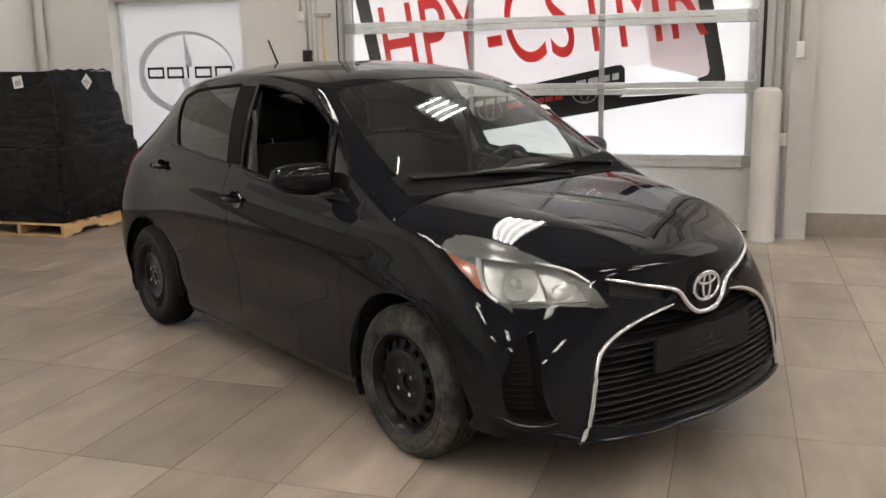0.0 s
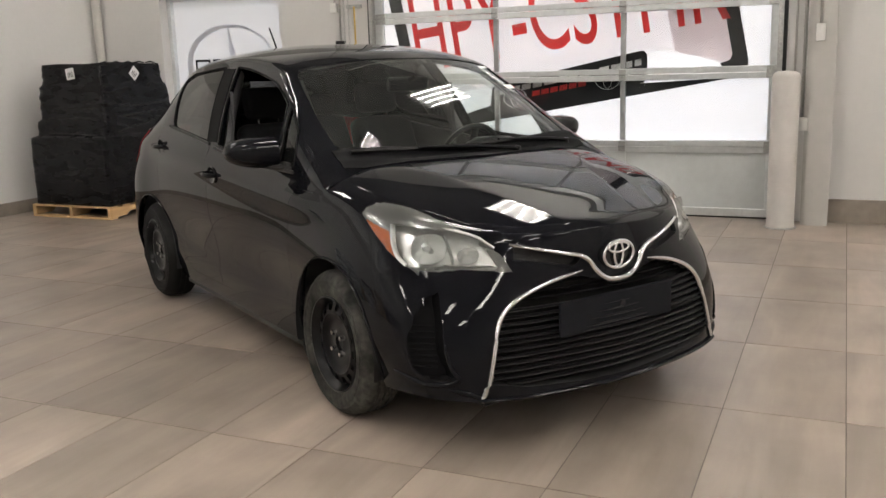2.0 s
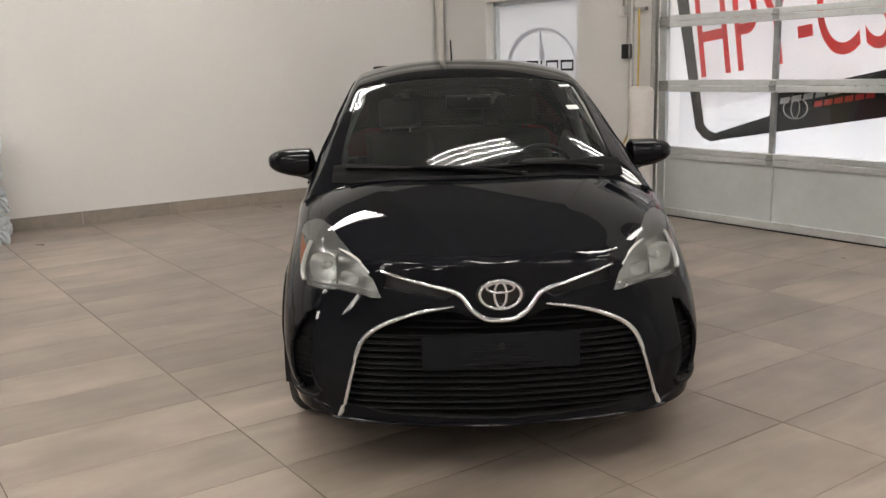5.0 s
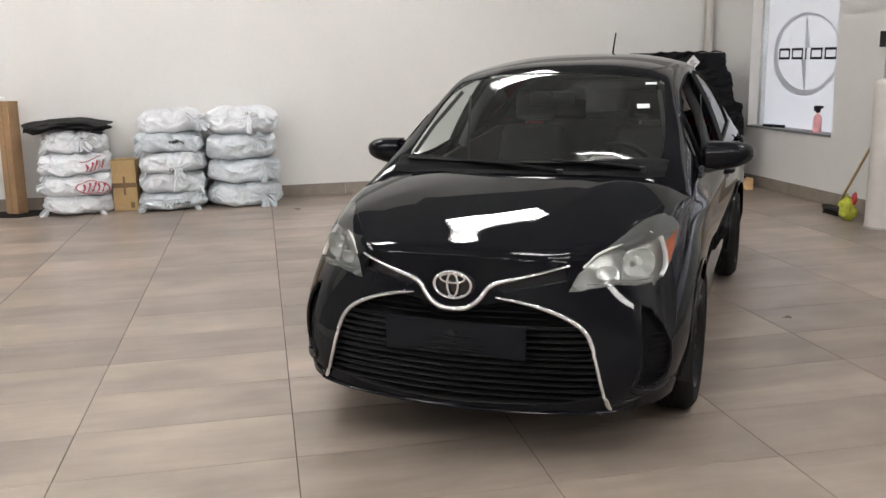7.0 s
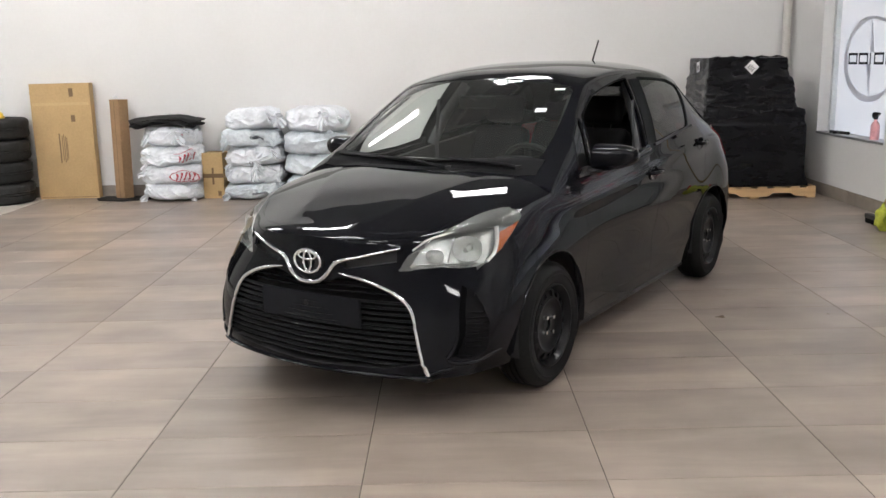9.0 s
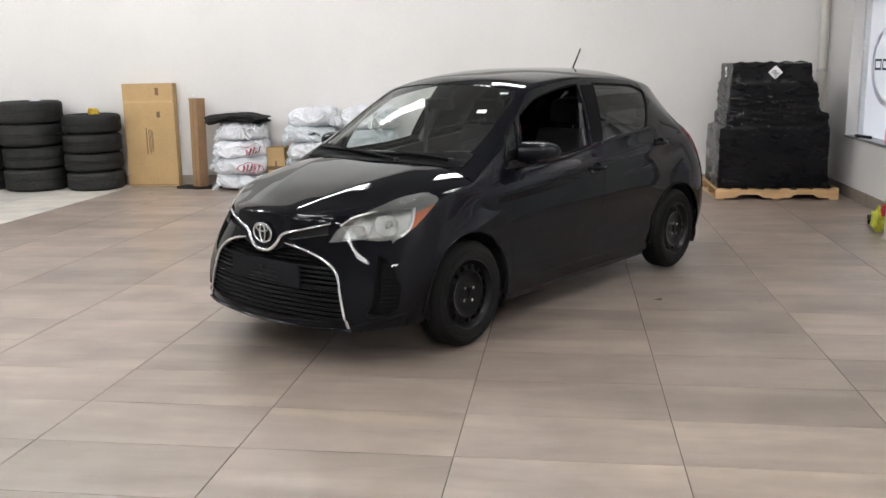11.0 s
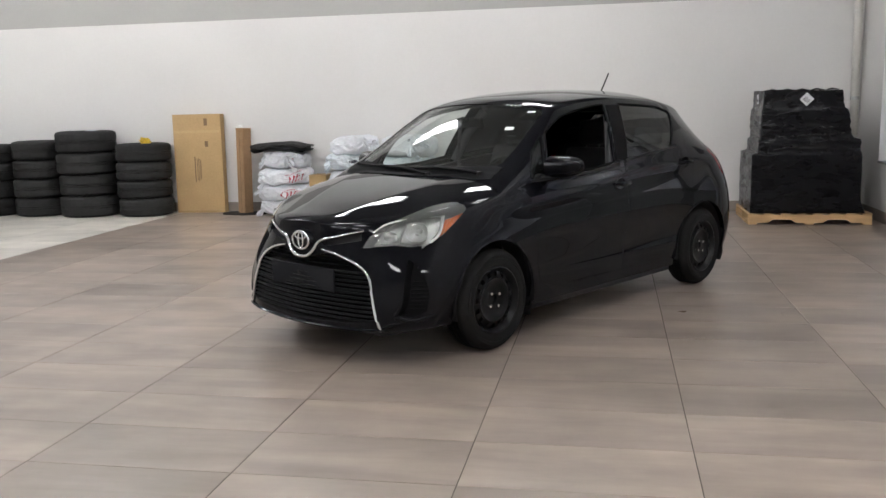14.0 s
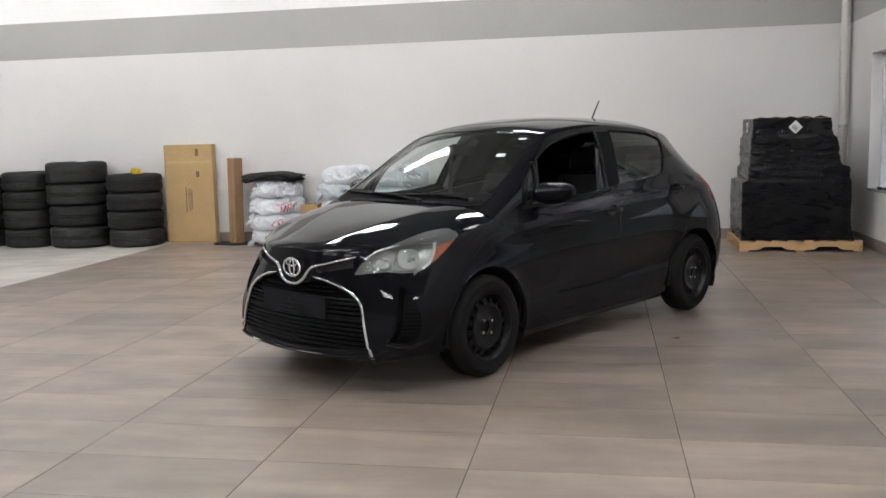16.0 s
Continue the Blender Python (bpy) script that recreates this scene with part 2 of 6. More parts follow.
CARD = mat("cardboard", (0.42, 0.285, 0.135), rough=0.85, grain=0.06, grain_size=40, stain=0.08, stain_size=3, bump=0.0006, bump_size=90)
CARD_DARK = mat("cardboard_print", (0.16, 0.10, 0.05), rough=0.85)
CARD_BROWN = mat("brown_board", (0.27, 0.165, 0.085), rough=0.85, grain=0.08, grain_size=40, stain=0.1, stain_size=4)
TAPE = mat("packing_tape", (0.50, 0.36, 0.19), rough=0.25, grain=0.05, grain_size=30)
TYRE = mat("tyre_rubber", (0.0078, 0.0076, 0.0076), rough=0.7, spec=0.35, grain=0.35, grain_size=30, stain=0.35, stain_size=6, bump=0.0012, bump_size=80, random_tone=0.35)
BAG = mat("white_bag", (0.66, 0.68, 0.71), rough=0.30, grain=0.06, grain_size=26, stain=0.10, stain_size=5, bump=0.005, bump_size=22, random_tone=0.06)
BAG_GREY = mat("grey_bag", (0.54, 0.58, 0.61), rough=0.30, grain=0.08, grain_size=26, stain=0.14, stain_size=5, bump=0.005, bump_size=22, random_tone=0.06)
BAG_RED = mat("bag_red_print", (0.42, 0.03, 0.05), rough=0.4)
BAG_INK = mat("bag_dark_print", (0.06, 0.06, 0.08), rough=0.4)
WRAP = mat("stretch_wrap", (0.0042, 0.0042, 0.0052), rough=0.28, spec=0.18, grain=0.15, grain_size=10, bump=0.0016, bump_size=5, rough_var=0.14, stain_size=2, stretch=(1, 1, 3.0))
WRAP_EDGE = mat("wrap_fold", (0.008, 0.008, 0.009), rough=0.26, spec=0.3, grain=0.2, grain_size=25, bump=0.003, bump_size=22)
PINE = mat("pine", (0.46, 0.30, 0.15), rough=0.75, grain=0.15, grain_size=18, stain=0.12, stain_size=3, stretch=(1, 0.1, 1), random_tone=0.12)
LABEL = mat("paper_label", (0.75, 0.75, 0.75), rough=0.6)
BLACK_SHEET = mat("black_mat", (0.004, 0.004, 0.0045), rough=0.6, spec=0.2, grain=0.3, grain_size=40, bump=0.002, bump_size=30)
GOLD = mat("gold_foil", (0.75, 0.52, 0.06), rough=0.3, metal=0.7, grain=0.25, grain_size=25, bump=0.006, bump_size=25)
ROPE = mat("yellow_rope", (0.62, 0.42, 0.12), rough=0.8, grain=0.2, grain_size=120)
HANDLE_WOOD = mat("broom_handle", (0.42, 0.29, 0.13), rough=0.5, grain=0.15, grain_size=40)
HIVIS = mat("yellow_cloth", (0.44, 0.47, 0.05), rough=0.8, grain=0.25, grain_size=25, bump=0.004, bump_size=25)
RED_PAINT = mat("red_plastic", (0.60, 0.04, 0.05), rough=0.35)
PINK = mat("pink_fluid", (0.74, 0.36, 0.37), rough=0.2, grain=0.15, grain_size=18, stain=0.2, stain_size=6)
BANNER = film("banner_white", (0.83, 0.795, 0.77), 0.56)
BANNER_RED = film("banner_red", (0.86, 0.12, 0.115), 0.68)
BANNER_DARK = film("banner_charcoal", (0.045, 0.045, 0.047), 0.35)
BANNER_GREY = film("banner_grey", (0.97, 0.95, 0.95), 0.85)
BANNER_SHADE = film("banner_shade", (0.86, 0.80, 0.80), 0.75)
TRAY = mat("white_enamel", (0.82, 0.82, 0.81), rough=0.35, grain=0.02, grain_size=20)
TUBE = lamp_mat("fluorescent_tube", (1.0, 0.985, 0.975), TUBE_POWER)


# ---- mesh tools ----
from mathutils.bvhtree import BVHTree


def part(name, bm, material, parent=None, label="", smooth=None):
    """Links a bmesh as one mesh object under a thing or a part. smooth: degrees under which edges are smooth."""
    me = bpy.data.meshes.new(name)
    if smooth is not None:
        for f in bm.faces:
            f.smooth = True
        for e in bm.edges:
            if len(e.link_faces) == 2 and e.calc_face_angle(0) > radians(smooth):
                e.smooth = False
    bm.to_mesh(me)
    bm.free()
    for m in material if isinstance(material, (list, tuple)) else [material]:
        me.materials.append(m)
    ob = new(name, me)
    ob.parent = parent
    return tagged(ob, label)


def empty(name, m=None):
    ob = new(name)
    ob.empty_display_size = 0.1
    if m is not None:
        ob.matrix_basis = m
    return ob


def add_box(bm, x0, x1, y0, y1, z0, z1, bevel=0.0, mi=0, m=None):
    vs = [bm.verts.new((x, y, z)) for x in (x0, x1) for y in (y0, y1) for z in (z0, z1)]
    fs = [bm.faces.new([vs[i] for i in q]) for q in ((0, 1, 3, 2), (4, 6, 7, 5), (0, 4, 5, 1), (2, 3, 7, 6), (0, 2, 6, 4), (1, 5, 7, 3))]
    for f in fs:
        f.material_index = mi
    if m is not None:
        bmesh.ops.transform(bm, matrix=m, verts=vs)
    if bevel:
        es = {e for f in fs for e in f.edges}
        r = bmesh.ops.bevel(bm, geom=list(es), offset=bevel, segments=2, affect="EDGES", profile=0.6)
        for f in r["faces"]:
            f.material_index = mi
    return bm


def box(*a, **k):
    return add_box(bmesh.new(), *a, **k)


def add_cyl(bm, p, q, r0, r1=None, seg=16, caps=True, mi=0):
    """A tapered rod from p to q."""
    p, q = Vector(p), Vector(q)
    r1 = r0 if r1 is None else r1
    turn = (q - p).to_track_quat("Z", "Y").to_matrix()
    rings = []
    for c, r in ((p, r0), (q, r1)):
        rings.append([bm.verts.new(c + turn @ Vector((r * math.cos(a), r * math.sin(a), 0))) for a in np.linspace(0, 2 * math.pi, seg, endpoint=False)])
    for i in range(seg):
        f = bm.faces.new((rings[0][i], rings[0][(i + 1) % seg], rings[1][(i + 1) % seg], rings[1][i]))
        f.material_index = mi
    if caps:
        bm.faces.new(rings[0][::-1]).material_index = mi
        bm.faces.new(rings[1]).material_index = mi
    return bm


def cyl(*a, **k):
    return add_cyl(bmesh.new(), *a, **k)


def sweep(points, radius, seg=8, flat=None, closed=False, bm=None, up=(0, 0, 1), mi=0):
    """A tube along points; radius one number or one per point; flat=(a, b) makes the section an oval."""
    bm = bm or bmesh.new()
    pts = [Vector(p) for p in points]
    n = len(pts)
    rings = []
    for i, p in enumerate(pts):
        a = pts[(i - 1) % n] if closed or i else p
        b = pts[(i + 1) % n] if closed or i < n - 1 else p
        d = (b - a).normalized()
        u = Vector(up)
        if abs(d.dot(u)) > 0.95:
            u = Vector((1, 0, 0))
        s = d.cross(u).normalized()
        u = s.cross(d)
        r = radius[i] if isinstance(radius, (list, tuple, np.ndarray)) else radius
        fa, fb = flat or (1, 1)
        rings.append([bm.verts.new(p + s * (r * fa * math.cos(t)) + u * (r * fb * math.sin(t))) for t in np.linspace(0, 2 * math.pi, seg, endpoint=False)])
    for i in range(n if closed else n - 1):
        A, B = rings[i], rings[(i + 1) % n]
        for k in range(seg):
            bm.faces.new((A[k], A[(k + 1) % seg], B[(k + 1) % seg], B[k])).material_index = mi
    if not closed:
        bm.faces.new(rings[0][::-1]).material_index = mi
        bm.faces.new(rings[-1]).material_index = mi
    bmesh.ops.recalc_face_normals(bm, faces=bm.faces)
    return bm


def lathe(profile, seg=48, axis="Y", bm=None, mi=0, close=False):
    """Turns a profile of (radius, along) about an axis."""
    bm = bm or bmesh.new()
    rings = []
    for r, h in profile:
        ring = []
        for a in np.linspace(0, 2 * math.pi, seg, endpoint=False):
            c, s = r * math.cos(a), r * math.sin(a)
            ring.append(bm.verts.new({"Y": (c, h, s), "Z": (c, s, h), "X": (h, c, s)}[axis]))
        rings.append(ring)
    pairs = list(zip(rings, rings[1:])) + ([(rings[-1], rings[0])] if close else [])
    for A, B in pairs:
        for k in range(seg):
            bm.faces.new((A[k], A[(k + 1) % seg], B[(k + 1) % seg], B[k])).material_index = mi
    bmesh.ops.recalc_face_normals(bm, faces=bm.faces)
    return bm


def prism(outline, depth, plane="xz", at=0.0, bm=None, mi=0, bevel=0.0):
    """A flat shape of 2D points with thickness: plane 'xz' grows along +y, 'yz' along +x, 'xy' along +z."""
    bm = bm or bmesh.new()

    def put(p, d):
        return {"xz": (p[0], at + d, p[1]), "yz": (at + d, p[0], p[1]), "xy": (p[0], p[1], at + d)}[plane]
    lo = [bm.verts.new(put(p, 0)) for p in outline]
    hi = [bm.verts.new(put(p, depth)) for p in outline]
    fs = [bm.faces.new(lo), bm.faces.new(hi[::-1])]
    for i in range(len(outline)):
        j = (i + 1) % len(outline)
        fs.append(bm.faces.new((lo[i], hi[i], hi[j], lo[j])))
    for f in fs:
        f.material_index = mi
    bmesh.ops.recalc_face_normals(bm, faces=fs)
    if bevel:
        bmesh.ops.bevel(bm, geom=list({e for f in fs for e in f.edges}), offset=bevel, segments=2, affect="EDGES")
    return bm


def spline(knots, count, closed=False):
    """Points evenly spread along a smooth curve through the knots."""
    k = np.array(knots, float)
    if closed:
        k = np.vstack([k, k[:1]])
    t = np.concatenate([[0], np.cumsum(np.linalg.norm(np.diff(k, axis=0), axis=1))])
    fine = np.linspace(0, t[-1], count)
    return np.stack([pchip(t, k[:, i], fine) for i in range(k.shape[1])], axis=1)


def pchip(x, y, q):
    """Smooth interpolation that does not overshoot. x rises."""
    x, y, q = np.asarray(x, float), np.asarray(y, float), np.atleast_1d(np.asarray(q, float))
    h, d = np.diff(x), np.diff(y) / np.diff(x)
    m = np.zeros_like(y)
    for i in range(1, len(y) - 1):
        if d[i - 1] * d[i] > 0:
            w1, w2 = 2 * h[i] + h[i - 1], h[i] + 2 * h[i - 1]
            m[i] = (w1 + w2) / (w1 / d[i - 1] + w2 / d[i])
    m[0], m[-1] = d[0], d[-1]
    i = np.clip(np.searchsorted(x, q) - 1, 0, len(x) - 2)
    t = (q - x[i]) / h[i]
    return (2 * t**3 - 3 * t**2 + 1) * y[i] + (t**3 - 2 * t**2 + t) * h[i] * m[i] + (-2 * t**3 + 3 * t**2) * y[i + 1] + (t**3 - t**2) * h[i] * m[i + 1]


def cubic(t, y, q):
    """Natural cubic spline, column by column."""
    t, y = np.asarray(t, float), np.asarray(y, float)
    n, h = len(t), np.diff(t)
    a = np.zeros((n, n))
    b = np.zeros((n,) + y.shape[1:])
    a[0, 0] = a[-1, -1] = 1
    for i in range(1, n - 1):
        a[i, i - 1:i + 2] = h[i - 1], 2 * (h[i - 1] + h[i]), h[i]
        b[i] = 6 * ((y[i + 1] - y[i]) / h[i] - (y[i] - y[i - 1]) / h[i - 1])
    m = np.linalg.solve(a, b)
    q = np.asarray(q, float)
    i = np.clip(np.searchsorted(t, q) - 1, 0, n - 2)
    sh = (-1,) + (1,) * (y.ndim - 1)
    u, v, hh = (t[i + 1] - q).reshape(sh), (q - t[i]).reshape(sh), h[i].reshape(sh)
    return m[i] * u**3 / (6 * hh) + m[i + 1] * v**3 / (6 * hh) + (y[i] / hh - m[i] * hh / 6) * u + (y[i + 1] / hh - m[i + 1] * hh / 6) * v


def inside(poly, x, y):
    r = False
    for (x0, y0), (x1, y1) in zip(poly, poly[1:] + poly[:1]):
        if (y0 > y) != (y1 > y) and x < (x1 - x0) * (y - y0) / (y1 - y0) + x0:
            r = not r
    return r


def words(text, size, material, name, parent, m, label="", shear=0.0, thick=0.002):
    """Lettering with the built-in font, turned into a mesh."""
    cu = bpy.data.curves.new(name, "FONT")
    cu.body, cu.size, cu.extrude, cu.shear = text, size, thick, shear
    tmp = bpy.data.objects.new(name, cu)
    me = bpy.data.meshes.new_from_object(tmp)
    bpy.data.objects.remove(tmp)
    bpy.data.curves.remove(cu)
    me.materials.append(material)
    ob = new(name, me)
    ob.parent = parent
    ob.matrix_basis = m
    return tagged(ob, label)


# ---- the room ----
WEST, NORTH, EAST, SOUTH, TOP = -6.12, 8.42, 13.0, -10.0, 5.3
DOOR_L, DOOR_R, DOOR_TOP = -2.52, 1.30, 3.75
WIN_L, WIN_R, WIN_LO, WIN_HI = -5.20, -3.63, 0.69, 2.24


def structure(name, bm, material, label="", smooth=None):
    return tagged(part(name, bm, material, None, label, smooth), kind="structure")


structure("floor", box(WEST - 0.3, EAST, SOUTH, NORTH + 0.25, -0.2, -0.0022), GROUT, "concrete floor under porcelain tiles with dark joints")
bm = bmesh.new()
add_box(bm, WEST - 0.25, WEST, SOUTH, NORTH + 0.3, 0, 2.69)
structure("wall_west", bm, WALL, "warm white painted wall with a grey band above")
structure("wall_band", box(WEST - 0.25, WEST, SOUTH, NORTH + 0.3, 2.69, 3.21), WALL_GREY, "grey painted band high on the wall")
structure("wall_upper", box(WEST - 0.25, WEST, SOUTH, NORTH + 0.3, 3.21, TOP), WALL_WHITE, "white painted upper wall")
bm = bmesh.new()
N1 = NORTH + 0.3
add_box(bm, WEST, WIN_L, NORTH, N1, 0, 2.69)
add_box(bm, WIN_L, WIN_R, NORTH, N1, 0, WIN_LO)
add_box(bm, WIN_L, WIN_R, NORTH, N1, WIN_HI, 2.69)
add_box(bm, WIN_R, DOOR_L, NORTH, N1, 0, 2.69)
add_box(bm, DOOR_R, EAST, NORTH, N1, 0, 2.69)
structure("wall_north", bm, WALL, "warm white painted wall with door and window openings")
bm = bmesh.new()
add_box(bm, WEST, DOOR_L, NORTH, N1, 2.69, 3.21)
add_box(bm, DOOR_R, EAST, NORTH, N1, 2.69, 3.21)
structure("wall_band", bm, WALL_GREY, "grey painted band high on the wall")
bm = bmesh.new()
add_box(bm, WEST, DOOR_L, NORTH, N1, 3.21, TOP)
add_box(bm, DOOR_R, EAST, NORTH, N1, 3.21, TOP)
add_box(bm, DOOR_L, DOOR_R, NORTH, N1, DOOR_TOP, TOP)
structure("wall_upper", bm, WALL_WHITE, "white painted upper wall")
structure("wall_south", box(WEST - 0.25, EAST, SOUTH - 0.25, SOUTH, 0, TOP), WALL_GREY, "plain painted wall closing the room")
structure("wall_east", box(EAST, EAST + 0.25, SOUTH, NORTH + 0.3, 0, TOP), WALL, "plain painted wall closing the room")
structure("ceiling", box(WEST - 0.25, EAST + 0.25, SOUTH - 0.25, NORTH + 0.3, TOP, TOP + 0.2), CEIL, "dark grey painted ceiling")
structure("ground", box(-60, 60, NORTH + 0.3, 80, -0.2, -0.05), GROUT, "grey paved yard outside the overhead door")


def base_tiles(name, n, place):
    base = empty(name)
    tagged(base, "row of brown porcelain base tiles along the wall", kind="structure")
    for i in range(n):
        place(i, base)
    return base


def west_base(i, base):
    y = NORTH - 0.012 - 0.917 * (i + 1)
    part("tile", box(WEST, WEST + 0.012, y + 0.002, y + 0.915, 0.0, 0.135, bevel=0.003), BASE_TILE, base)


def north_base(i, base):
    x = WEST + 0.012 + 0.917 * i
    if x < DOOR_L:
        part("tile", box(x + 0.002, min(x + 0.915, DOOR_L), NORTH - 0.012, NORTH, 0, 0.135, bevel=0.003), BASE_TILE, base)


def right_base(i, base):
    x = DOOR_R + 0.42 + 0.917 * i
    part("tile", box(x + 0.002, x + 0.915, NORTH - 0.012, NORTH, 0, 0.20, bevel=0.003), BASE_TILE, base)


base_tiles("baseboard", 18, west_base)
base_tiles("baseboard", 4, north_base)
base_tiles("baseboard", 9, right_base)

# high-bay lamps, four tubes each
def high_bay():
    lamp = empty("high_bay_lamp")
    tagged(lamp, "grey high-bay ceiling lamp with four fluorescent tubes", "ceiling lamp", "high-bay ceiling lamps")
    part("housing", prism([(-0.30, 0), (-0.285, -0.02), (0.285, -0.02), (0.30, 0), (0.1, 0.07), (-0.1, 0.07)], 1.26, "yz", -0.63), TRAY, lamp, "white enamelled reflector tray")
    for y in (-0.225, -0.075, 0.075, 0.225):
        part("tube", cyl((-0.6, y, -0.062), (0.6, y, -0.062), 0.0165, seg=10), TUBE, lamp, smooth=60)
    for x in (-0.5, 0.5):
        part("rod", cyl((x, 0, 0.07), (x, 0, 0.5), 0.006, seg=6), GALV, lamp)
    return lamp


LAMP_Z = TOP - 0.5
first = high_bay()
spots = [(x, y) for x in (-3.75, 0.0, 3.75, 7.5) for y in (-6.6, -3.8, -1.0, 1.8, 4.6, 7.4) if not (x < -3 and y > 7)]
for i, (x, y) in enumerate(spots):
    m = pose(x, y, LAMP_Z, 0, 0, 90)
    if i == 0:
        first.matrix_basis = m
    else:
        copy_thing(first, m)


# ---- the car: x forward, y to its left, origin under the middle of the wheelbase ----
CAR = pose(-0.637, 4.684, 0, 0, 0, -32.9)
AXLE, WHEEL_R = 1.255, 0.302
# half outlines from the nose round the side to the tail: (x, y, z) at the sill, the lower door, the waist and the shoulder
SILL = [(2.065, 0, .205), (2.05, .2, .205), (2.01, .45, .21), (1.93, .65, .215), (1.75, .775, .22), (1.45, .805, .21), (1.15, .80, .20), (.65, .79, .20),
        (.25, .79, .20), (-.2, .79, .20), (-.9, .79, .20), (-1.3, .80, .22), (-1.62, .825, .25), (-1.83, .72, .27), (-1.89, .32, .27), (-1.90, 0, .27)]
LOW = [(2.035, 0, .45), (2.02, .2, .45), (1.98, .45, .45), (1.90, .66, .45), (1.755, .805, .45), (1.45, .858, .46), (1.15, .855, .46), (.65, .826, .46),
       (.25, .825, .46), (-.2, .825, .46), (-.9, .832, .47), (-1.3, .858, .48), (-1.62, .864, .50), (-1.85, .755, .50), (-1.92, .34, .50), (-1.94, 0, .50)]
WAIST = [(2.01, 0, .65), (1.995, .2, .65), (1.935, .42, .655), (1.84, .60, .66), (1.69, .752, .67), (1.45, .832, .69), (1.15, .846, .70), (.65, .842, .72),
         (.25, .845, .74), (-.2, .848, .76), (-.9, .848, .79), (-1.3, .845, .81), (-1.62, .832, .81), (-1.825, .715, .79), (-1.875, .32, .78), (-1.89, 0, .78)]
EDGE = [(1.99, 0, .792), (1.970, .2, .782), (1.905, .40, .787), (1.79, .55, .80), (1.62, .665, .838), (1.42, .752, .885), (1.15, .792, .915), (.65, .806, .945),
        (.25, .81, .975), (-.2, .81, 1.02), (-.9, .795, 1.072), (-1.3, .775, 1.075), (-1.58, .720, 1.045), (-1.755, .605, 1.03), (-1.81, .28, 1.03), (-1.83, 0, 1.03)]
# the cabin's edge up the screen pillar, along the roof rail and round the tail, by the x of the belt below it
W_COUNT, HOUSE_N, BEND_N, ROOF_N = 30, 16, 9, 26
CORNER_X = 1.14
BELT_X = [1.14, .98, .80, .58, .32, -.2, -.9, -1.3, -1.50, -1.60, -1.74, -1.81, -1.83]
RAIL_X = [1.125, .80, .55, .33, .10, -.30, -.94, -1.25, -1.42, -1.49, -1.55, -1.585, -1.595]
RAIL_Y = [.748, .680, .622, .582, .580, .578, .552, .520, .487, .455, .33, .16, 0]
RAIL_Z = [.958, 1.135, 1.297, 1.412, 1.448, 1.470, 1.442, 1.405, 1.378, 1.362, 1.36, 1.362, 1.364]
# the middle line of the windscreen and the x at which the middle meets each place of the edge
MID_X = [-1.6, -1.4, -1.1, -.8, -.4, 0, .2, .345, .405, .613, .805, .981, 1.14, 1.22]
MID_Z = [1.43, 1.468, 1.508, 1.530, 1.537, 1.525, 1.503, 1.474, 1.452, 1.355, 1.246, 1.123, .985, .91]
FAN_X = [-1.6, -1.25, -.94, -.30, .10, .33, .55, .80, 1.125]
FAN_C = [-1.15, -1.10, -.86, -.24, .17, .405, .63, .88, 1.15]
EAVE_X = [.26, .16, .06, -.05, -.30, -.92, -1.20, -1.34, -1.41, -1.48, -1.52, -1.53]
EAVE_Y = [.531, .537, .540, .540, .539, .515, .482, .453, .42, .30, .14, 0]
# the roof's middle line and how far it falls to its sides
RIDGE_X = [-1.6, -1.4, -1.1, -.8, -.4, 0, .2, .345, .45]
RIDGE_Z = [1.43, 1.468, 1.508, 1.530, 1.537, 1.525, 1.503, 1.474, 1.446]
FALL_X = [-1.6, -1.2, -.6, 0, .2, .35]
FALL_Z = [.045, .055, .060, .057, .046, .032]
# the hood's middle line
HOOD_X = [.80, 1.13, 1.3, 1.55, 1.75, 1.88, 1.95, 1.99]
HOOD_Z = [1.035, 1.010, .980, .924, .870, .832, .810, .792]


def smoothstep(a, b, x):
    t = min(1, max(0, (x - a) / (b - a)))
    return t * t * (3 - 2 * t)


REF_T = np.concatenate([[0], np.cumsum(np.linalg.norm(np.diff(np.array(WAIST)[:, :2], axis=0), axis=1))])


def outline_points(knots, places):
    k = np.array(knots, float)
    t = REF_T
    flip = np.array([1, -1, 1.0])
    wide = np.concatenate([[-t[1]], t, [2 * t[-1] - t[-2]]])
    k = np.concatenate([[k[1] * flip], k, [k[-2] * flip]])
    return cubic(wide, k, places)


# even steps round the car, with closer ones behind the foot of the screen pillar
coarse = np.linspace(0, REF_T[-1], 210)
at_corner = coarse[int(np.argmin(abs(outline_points(EDGE, coarse)[:, 0] - CORNER_X)))]
PLACES = np.concatenate([coarse[coarse < at_corner], np.linspace(at_corner, at_corner + .60, 80)[:-1], coarse[coarse > at_corner + .59]])
S_COUNT = len(PLACES)
LINES = [outline_points(k, PLACES) for k in (SILL, LOW, WAIST, EDGE)]
CORNER = int(np.argmin(abs(PLACES - at_corner)))


def roof_z(x, y):
    half = float(np.interp(x, EAVE_X[::-1], EAVE_Y[::-1])) if x < .2 else .535
    half = max(half, .42)
    return float(pchip(RIDGE_X, RIDGE_Z, x)[0]) - float(pchip(FALL_X, FALL_Z, x)[0]) * (abs(y) / half) ** 2.4


HOOD_LINE = cubic(HOOD_X, HOOD_Z, np.linspace(.8, 1.99, 240))


def hood_mid(x):
    return float(np.interp(x, np.linspace(.8, 1.99, 240), HOOD_LINE))


